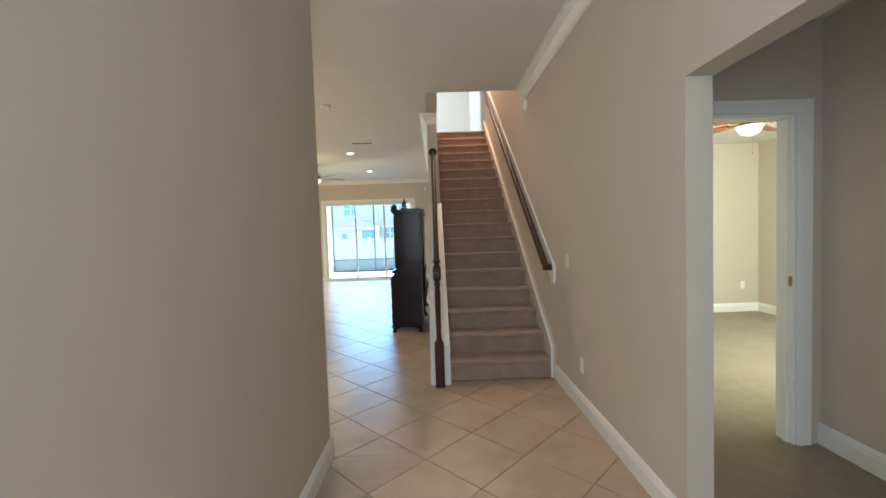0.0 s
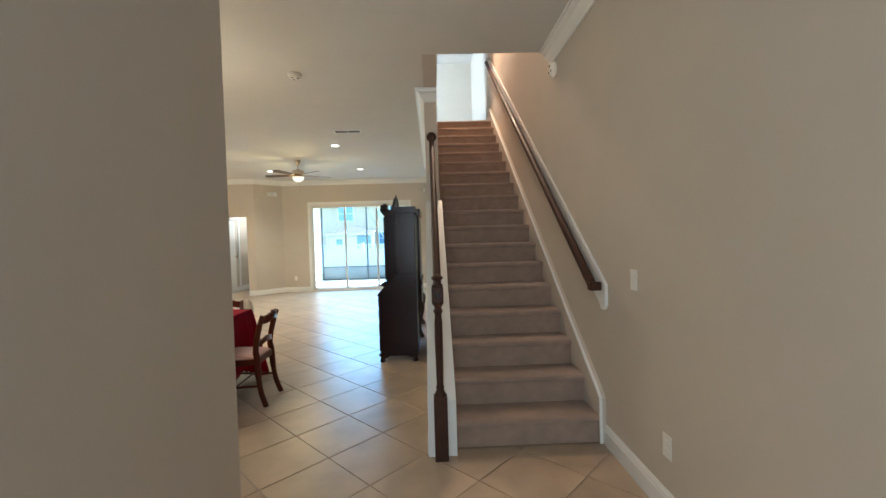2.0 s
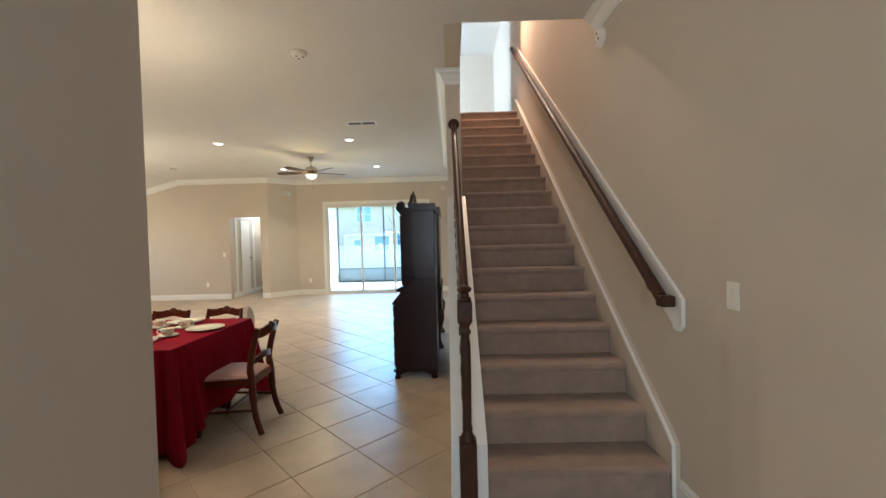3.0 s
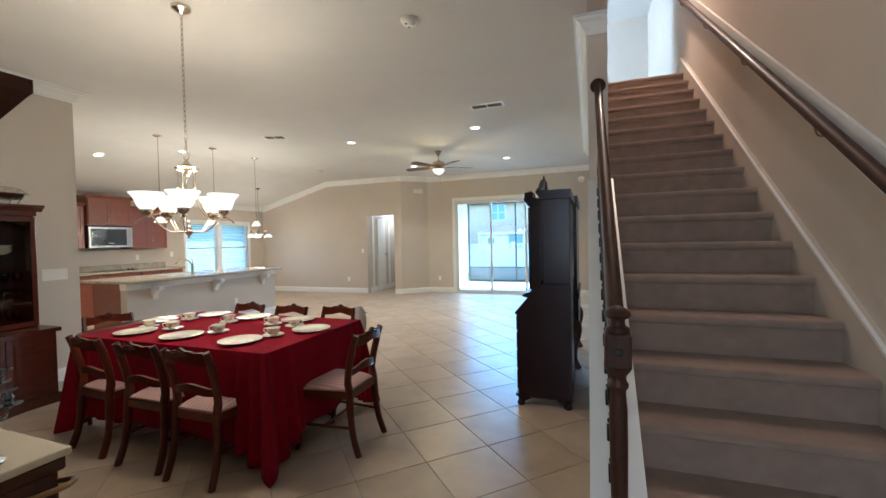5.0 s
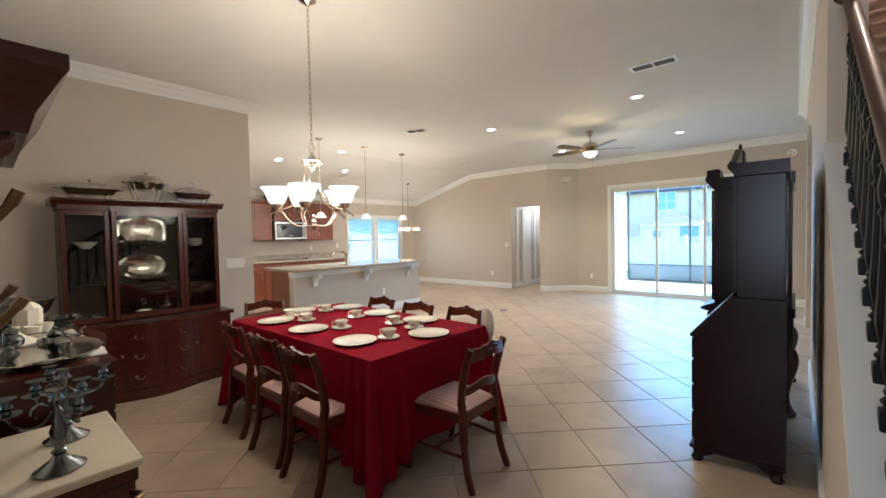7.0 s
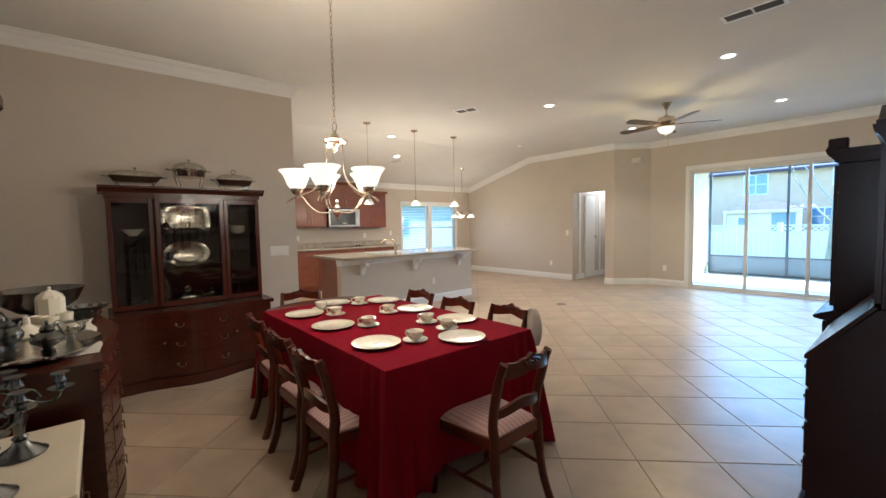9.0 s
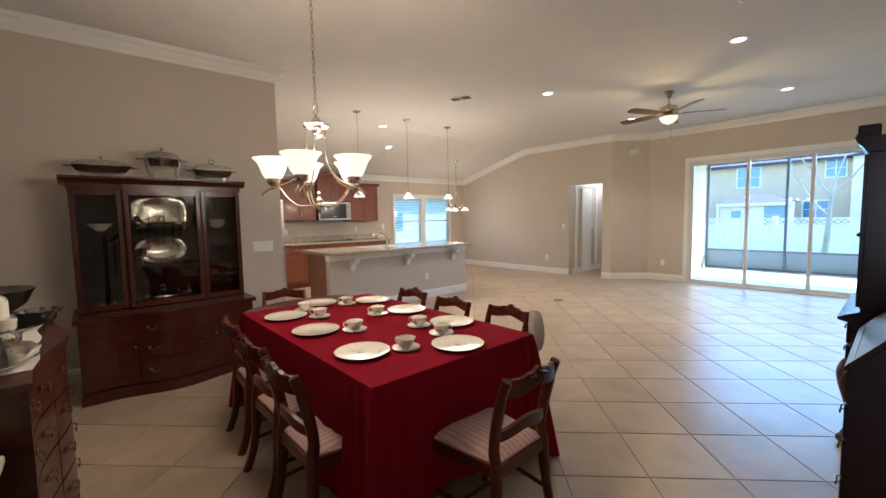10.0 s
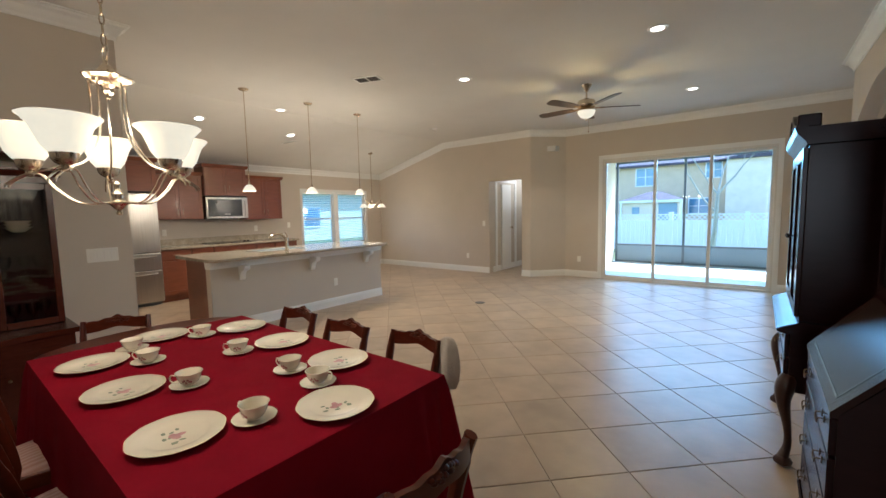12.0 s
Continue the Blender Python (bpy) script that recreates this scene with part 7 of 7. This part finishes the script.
for a0 in (0, 120, 240):
    for lift, R in ((0.0, 0.125),):
        c_, s_ = math.cos(radians(a0)), math.sin(radians(a0))
        t0 = lambda r, zz, w=0.0: (r * c_ - w * s_, r * s_ + w * c_, zz)
        bm = bmesh.new()
        tube(bm, curve([t0(0.012, 0.21), t0(0.04, 0.18, 0.02), t0(0.085, 0.175, 0.02), t0(0.118, 0.20), t0(0.125, 0.222)]), 0.0055, 7)
        tube(bm, curve([t0(0.012, 0.225), t0(0.03, 0.245, -0.015), t0(0.06, 0.235, -0.02), t0(0.07, 0.21, -0.01), t0(0.055, 0.20, 0)]), 0.004, 6)
        part("arm", bm, TARNISH, cand0, smooth=True)
        bm = bmesh.new()
        lathe(bm, [(0.006, 0.215), (0.012, 0.222), (0.038, 0.230), (0.040, 0.233), (0.014, 0.236), (0.012, 0.245), (0.018, 0.256), (0.012, 0.268), (0.013, 0.280), (0.028, 0.284), (0.028, 0.287), (0.010, 0.288)], 18, (R * c_, R * s_, 0))
        part("candle_cup", bm, TARNISH, cand0, smooth=True)
cand0.scale = (0.83, 0.83, 0.83)
copy_thing(cand0, pose(-2.08, 3.05, HZ0 + 0.0005, 0, 0, 75))

# ---- slant-front secretary ----
sec = thing("secretary_desk", "dark mahogany slant-front secretary desk on bracket feet by the stair wall", "secretary desk", (-0.655, 5.64, 0))
SD, SWd = 0.44, 0.80
bm = bmesh.new()
prism(bm, [(0.02, 0.10), (0.02, 0.755), (0.22, 0.995), (SD, 0.995), (SD, 0.10)], 0.0, 0.022, "xzy")
part("side_panel", bm, EBONY, sec)
bm = bmesh.new()
prism(bm, [(0.02, 0.10), (0.02, 0.755), (0.22, 0.995), (SD, 0.995), (SD, 0.10)], SWd - 0.022, SWd, "xzy")
part("side_panel", bm, EBONY, sec)
bm = bmesh.new()
prism(bm, [(0.035, 0.10), (0.035, 0.74), (0.225, 0.97), (0.225, 0.99), (SD - 0.01, 0.99), (SD - 0.01, 0.10)], 0.0225, SWd - 0.0225, "xzy")
part("body", bm, EBONY, sec)
bm = bmesh.new()
prism(bm, [(0.0, 0.745), (0.0, 0.762), (0.205, 1.008), (0.22, 1.003), (0.02, 0.755), (0.02, 0.745)], 0.004, SWd - 0.004, "xzy")
part("flap", bm, POLISHED, sec, "polished slanting fall front")
bm = bmesh.new()
nrm = Vector((-0.246, 0, 0.205)).normalized()


def on_flap(u, y):
    p = Vector((0.0, 0, 0.762)) + Vector((0.205, 0, 0.246)) * u
    return (p.x + nrm.x * 0.002, y, p.z + nrm.z * 0.002)


for (u0, u1, y0, y1) in ((0.10, 0.12, 0.07, SWd - 0.07), (0.88, 0.90, 0.07, SWd - 0.07), (0.12, 0.88, 0.07, 0.076), (0.12, 0.88, SWd - 0.076, SWd - 0.07)):
    bm.faces.new([bm.verts.new(on_flap(*q)) for q in ((u0, y0), (u1, y0), (u1, y1), (u0, y1))])
part("inlay", bm, BLACK, sec, "thin dark inlay line")
for z0, z1 in ((0.125, 0.285), (0.297, 0.447), (0.459, 0.599), (0.611, 0.735)):
    d = part("drawer", boxes((0.004, 0.034, 0.026, SWd - 0.026, z0, z1, 0.004)), EBONY, sec)
    for y in (0.17, SWd - 0.17):
        bail(d, pose(0.004, y, (z0 + z1) / 2 + 0.01, 0, 0, 180))
part("base_moulding", boxes((-0.004, SD, -0.006, SWd + 0.006, 0.075, 0.0995, 0.006)), EBONY, sec)
for x, y, sx, sy in ((0.0, 0.0, 1, 1), (0.0, SWd, 1, -1), (SD - 0.002, 0.0, -1, 1), (SD - 0.002, SWd, -1, -1)):
    bm = bmesh.new()
    lathe(bm, [(0.028, 0), (0.034, 0.014), (0.026, 0.03), (0.022, 0.045), (0.030, 0.075)], 12, (x + sx * 0.034, y + sy * 0.034, 0))
    prism(bm, [(x + sx * 0.05, 0.075), (x + sx * 0.13, 0.075), (x + sx * 0.10, 0.055), (x + sx * 0.06, 0.035)], y + sy * 0.004, y + sy * 0.022, "xzy")
    part("foot", bm, EBONY, sec, smooth=True)
part("upper_case", boxes((0.225, SD - 0.005, 0.012, SWd - 0.012, 0.9955, 1.67, 0.003)), EBONY, sec)
for y0, y1 in ((0.02, SWd / 2 - 0.003), (SWd / 2 + 0.003, SWd - 0.02)):
    d = part("upper_door", boxes((0.205, 0.2245, y0, y0 + 0.05, 1.02, 1.66), (0.205, 0.2245, y1 - 0.05, y1, 1.02, 1.66), (0.205, 0.2245, y0 + 0.05, y1 - 0.05, 1.02, 1.07), (0.205, 0.2245, y0 + 0.05, y1 - 0.05, 1.61, 1.66)), EBONY, sec)
    part("pane", boxes((0.214, 0.2175, y0 + 0.05, y1 - 0.05, 1.07, 1.61)), BLACK, d, "dark glass")
bm = bmesh.new()
prism(bm, [(0.215, 1.6705), (0.205, 1.69), (0.185, 1.715), (0.18, 1.74), (SD + 0.01, 1.74), (SD + 0.01, 1.6705)], -0.012, SWd + 0.012, "xzy")
part("cornice", bm, EBONY, sec)
for sg in (-1, 1):
    bm = bmesh.new()
    yc = SWd / 2
    pts = [(yc + sg * 0.41, 1.741), (yc + sg * 0.41, 1.755), (yc + sg * 0.30, 1.775), (yc + sg * 0.18, 1.83), (yc + sg * 0.10, 1.865), (yc + sg * 0.055, 1.86), (yc + sg * 0.05, 1.83), (yc + sg * 0.09, 1.81), (yc + sg * 0.07, 1.741)]
    prism(bm, pts, 0.19, 0.225, "yzx")
    part("pediment", bm, EBONY, sec, "carved swan-neck pediment")
bm = bmesh.new()
box(bm, 0.185, 0.23, SWd / 2 - 0.03, SWd / 2 + 0.03, 1.741, 1.80, 0.003)
lathe(bm, [(0.018, 1.80), (0.022, 1.81), (0.012, 1.82), (0.026, 1.84), (0.024, 1.86), (0.008, 1.885), (0.010, 1.895), (0.002, 1.915)], 12, (0.207, SWd / 2, 0))
part("finial", bm, EBONY, sec, smooth=True)

# ---- tall cabinet on cabriole legs ----
hb = thing("highboy_cabinet", "dark mahogany cabinet on carved cabriole legs with panelled doors and pediment", "cabinet", (-0.72, 6.70, 0))
HD, HW = 0.53, 0.92
for x, y, sx, sy in ((0.03, 0.03, -1, -1), (0.03, HW - 0.03, -1, 1), (HD - 0.03, 0.03, 1, -1), (HD - 0.03, HW - 0.03, 1, 1)):
    bm = bmesh.new()
    tube(bm, curve([(x, y, 0.50), (x + sx * 0.018, y + sy * 0.018, 0.44), (x + sx * 0.022, y + sy * 0.022, 0.36), (x, y, 0.22), (x - sx * 0.006, y - sy * 0.006, 0.12), (x + sx * 0.010, y + sy * 0.010, 0.05)]), [0.036, 0.039, 0.042, 0.043, 0.044, 0.044, 0.043, 0.041, 0.038, 0.035, 0.032, 0.029, 0.026, 0.023, 0.021, 0.019, 0.018, 0.017, 0.017, 0.018, 0.018, 0.019, 0.020, 0.022, 0.024, 0.026], 10)
    part("leg", bm, LEGWOOD, hb, "carved cabriole leg", smooth=True)
    bm = bmesh.new()
    lathe(bm, [(0.018, 0), (0.034, 0.012), (0.037, 0.030), (0.028, 0.050), (0.014, 0.060)], 12, (x + sx * 0.010, y + sy * 0.010, 0), wave=0.12, waves=4)
    part("claw_foot", bm, LEGWOOD, hb, "ball and claw foot", smooth=True)
part("lower_case", boxes((0.02, HD, 0.0, HW, 0.42, 0.735, 0.004)), EBONY, hb)
for y0, y1 in ((0.03, HW / 2 - 0.004), (HW / 2 + 0.004, HW - 0.03)):
    for z0, z1 in ((0.46, 0.585), (0.60, 0.72)):
        d = part("drawer", boxes((0.0, 0.0195, y0, y1, z0, z1, 0.004)), EBONY, hb)
        bail(d, pose(0.0, (y0 + y1) / 2, (z0 + z1) / 2 + 0.01, 0, 0, 180))
bm = bmesh.new()
prism(bm, [(0.0, 0.7355), (-0.035, 0.745), (-0.040, 0.758), (-0.01, 0.775), (0.05, 0.80), (HD + 0.01, 0.80), (HD + 0.01, 0.7355)], -0.02, HW + 0.02, "xzy")
part("waist_moulding", bm, EBONY, hb)
part("upper_case", boxes((0.05, HD - 0.01, 0.015, HW - 0.015, 0.8005, 1.70, 0.003)), EBONY, hb)
part("side_frame", boxes((0.06, 0.12, 0.008, 0.0145, 0.82, 1.69), (HD - 0.08, HD - 0.02, 0.008, 0.0145, 0.82, 1.69), (0.12, HD - 0.08, 0.008, 0.0145, 0.82, 0.88), (0.12, HD - 0.08, 0.008, 0.0145, 1.62, 1.69)), EBONY, hb)
for y0, y1, ky in ((0.03, HW / 2 - 0.003, HW / 2 - 0.03), (HW / 2 + 0.003, HW - 0.03, HW / 2 + 0.03)):
    d = part("door", boxes((0.03, 0.0495, y0, y0 + 0.06, 0.82, 1.69, 0.002), (0.03, 0.0495, y1 - 0.06, y1, 0.82, 1.69, 0.002), (0.03, 0.0495, y0 + 0.06, y1 - 0.06, 0.82, 0.88), (0.03, 0.0495, y0 + 0.06, y1 - 0.06, 1.63, 1.69), (0.04, 0.0495, y0 + 0.06, y1 - 0.06, 0.88, 1.63)), EBONY, hb)
    bm = bmesh.new()
    lathe(bm, [(0.004, 0), (0.004, 0.015), (0.013, 0.022), (0.013, 0.030), (0.003, 0.036)], 12)
    o = part("knob", bm, BLACK, d, smooth=True)
    o.matrix_basis = pose(0.03, ky, 1.22, 0, -90)
bm = bmesh.new()
prism(bm, [(0.04, 1.7005), (0.03, 1.72), (0.0, 1.755), (-0.01, 1.785), (HD + 0.005, 1.785), (HD + 0.005, 1.7005)], -0.02, HW + 0.02, "xzy")
part("cornice", bm, EBONY, hb)
for sg in (-1, 1):
    bm = bmesh.new()
    yc = HW / 2
    prism(bm, [(yc + sg * 0.47, 1.786), (yc + sg * 0.47, 1.80), (yc + sg * 0.32, 1.82), (yc + sg * 0.18, 1.875), (yc + sg * 0.10, 1.90), (yc + sg * 0.06, 1.885), (yc + sg * 0.09, 1.85), (yc + sg * 0.08, 1.786)], -0.005, 0.04, "yzx")
    part("pediment", bm, EBONY, hb, "carved swan-neck pediment")
bm = bmesh.new()
box(bm, 0.0, 0.09, 0.0, 0.07, 1.786, 1.85, 0.006)
part("corner_block", bm, EBONY, hb)


# ---- floor tiles, laid diagonally ----
floor_ob = bpy.data.objects["floor"]
PT, TU, TV = 0.4385, 3.412, 5.315     # pitch of the tiles, one joint across and one along
regions = [(-9.1, 0.098, 2.52, 12.28), (-0.71, WR, -1.6, 2.52), (0.098, WR, 2.52, 3.73), (0.098, 1.13, 9.9, 12.28)]


def clip_poly(poly, axis, limit, keep_less):
    out = []
    for i, p in enumerate(poly):
        q = poly[(i + 1) % len(poly)]
        pin = p[axis] <= limit if keep_less else p[axis] >= limit
        qin = q[axis] <= limit if keep_less else q[axis] >= limit
        if pin:
            out.append(p)
        if pin != qin:
            t_ = (limit - p[axis]) / (q[axis] - p[axis])
            out.append((p[0] + (q[0] - p[0]) * t_, p[1] + (q[1] - p[1]) * t_))
    return out


r2 = math.sqrt(0.5)
half = PT / 2 - 0.0024
whole = None
singles, rest = [], []
for i in range(-60, 60):
    for j in range(-60, 60):
        cu, cv = TU + (i + 0.5) * PT, TV + (j + 0.5) * PT
        cx, cy = (cu - cv) * r2, (cu + cv) * r2
        poly = [(cx + (a - b) * half * r2, cy + (a + b) * half * r2) for a, b in ((-1, -1), (1, -1), (1, 1), (-1, 1))]
        if all(any(x0 <= x <= x1 and y0 <= y <= y1 for x0, x1, y0, y1 in regions) for x, y in poly):
            (singles if -6.0 < cx < 1.2 and 1.5 < cy < 11.0 else rest).append((cx, cy, poly))
            continue
        for x0, x1, y0, y1 in regions:
            p = clip_poly(clip_poly(clip_poly(clip_poly(poly, 0, x0, False), 0, x1, True), 1, y0, False), 1, y1, True)
            if len(p) < 3:
                continue
            if abs(sum(a[0] * b[1] - a[1] * b[0] for a, b in zip(p, p[1:] + p[:1]))) / 2 > 0.002:
                rest.append((cx, cy, p))
singles.sort(key=lambda q: (q[0] + 1.2) ** 2 + (q[1] - 6.0) ** 2)
rest += singles[300:]


def tile_mesh(bm, poly, cx=0.0, cy=0.0):
    c = [(p[0] - cx, p[1] - cy) for p in poly]
    n = len(c)
    mx, my = sum(p[0] for p in c) / n, sum(p[1] for p in c) / n
    inner = []
    for p in c:
        d = Vector((mx - p[0], my - p[1]))
        d = d.normalized() * 0.004
        inner.append((p[0] + d.x, p[1] + d.y))
    lo = [bm.verts.new((x, y, -0.007)) for x, y in c]
    mid = [bm.verts.new((x, y, -0.0018)) for x, y in c]
    hi = [bm.verts.new((x, y, 0.0)) for x, y in inner]
    bm.faces.new(hi)
    for k in range(n):
        bm.faces.new((lo[k], lo[(k + 1) % n], mid[(k + 1) % n], mid[k]))
        bm.faces.new((mid[k], mid[(k + 1) % n], hi[(k + 1) % n], hi[k]))


for cx, cy, p in singles[:300]:
    if whole is None:
        bm = bmesh.new()
        tile_mesh(bm, p, cx, cy)
        o = part("tile", bm, TILE, floor_ob)
        whole = o.data
    else:
        o = new("tile", whole)
        o.parent = floor_ob
    o.matrix_basis = pose(cx, cy, 0)
bm = bmesh.new()
for cx, cy, p in rest:
    tile_mesh(bm, p)
part("tiles", bm, TILE, floor_ob, kind="stuff")
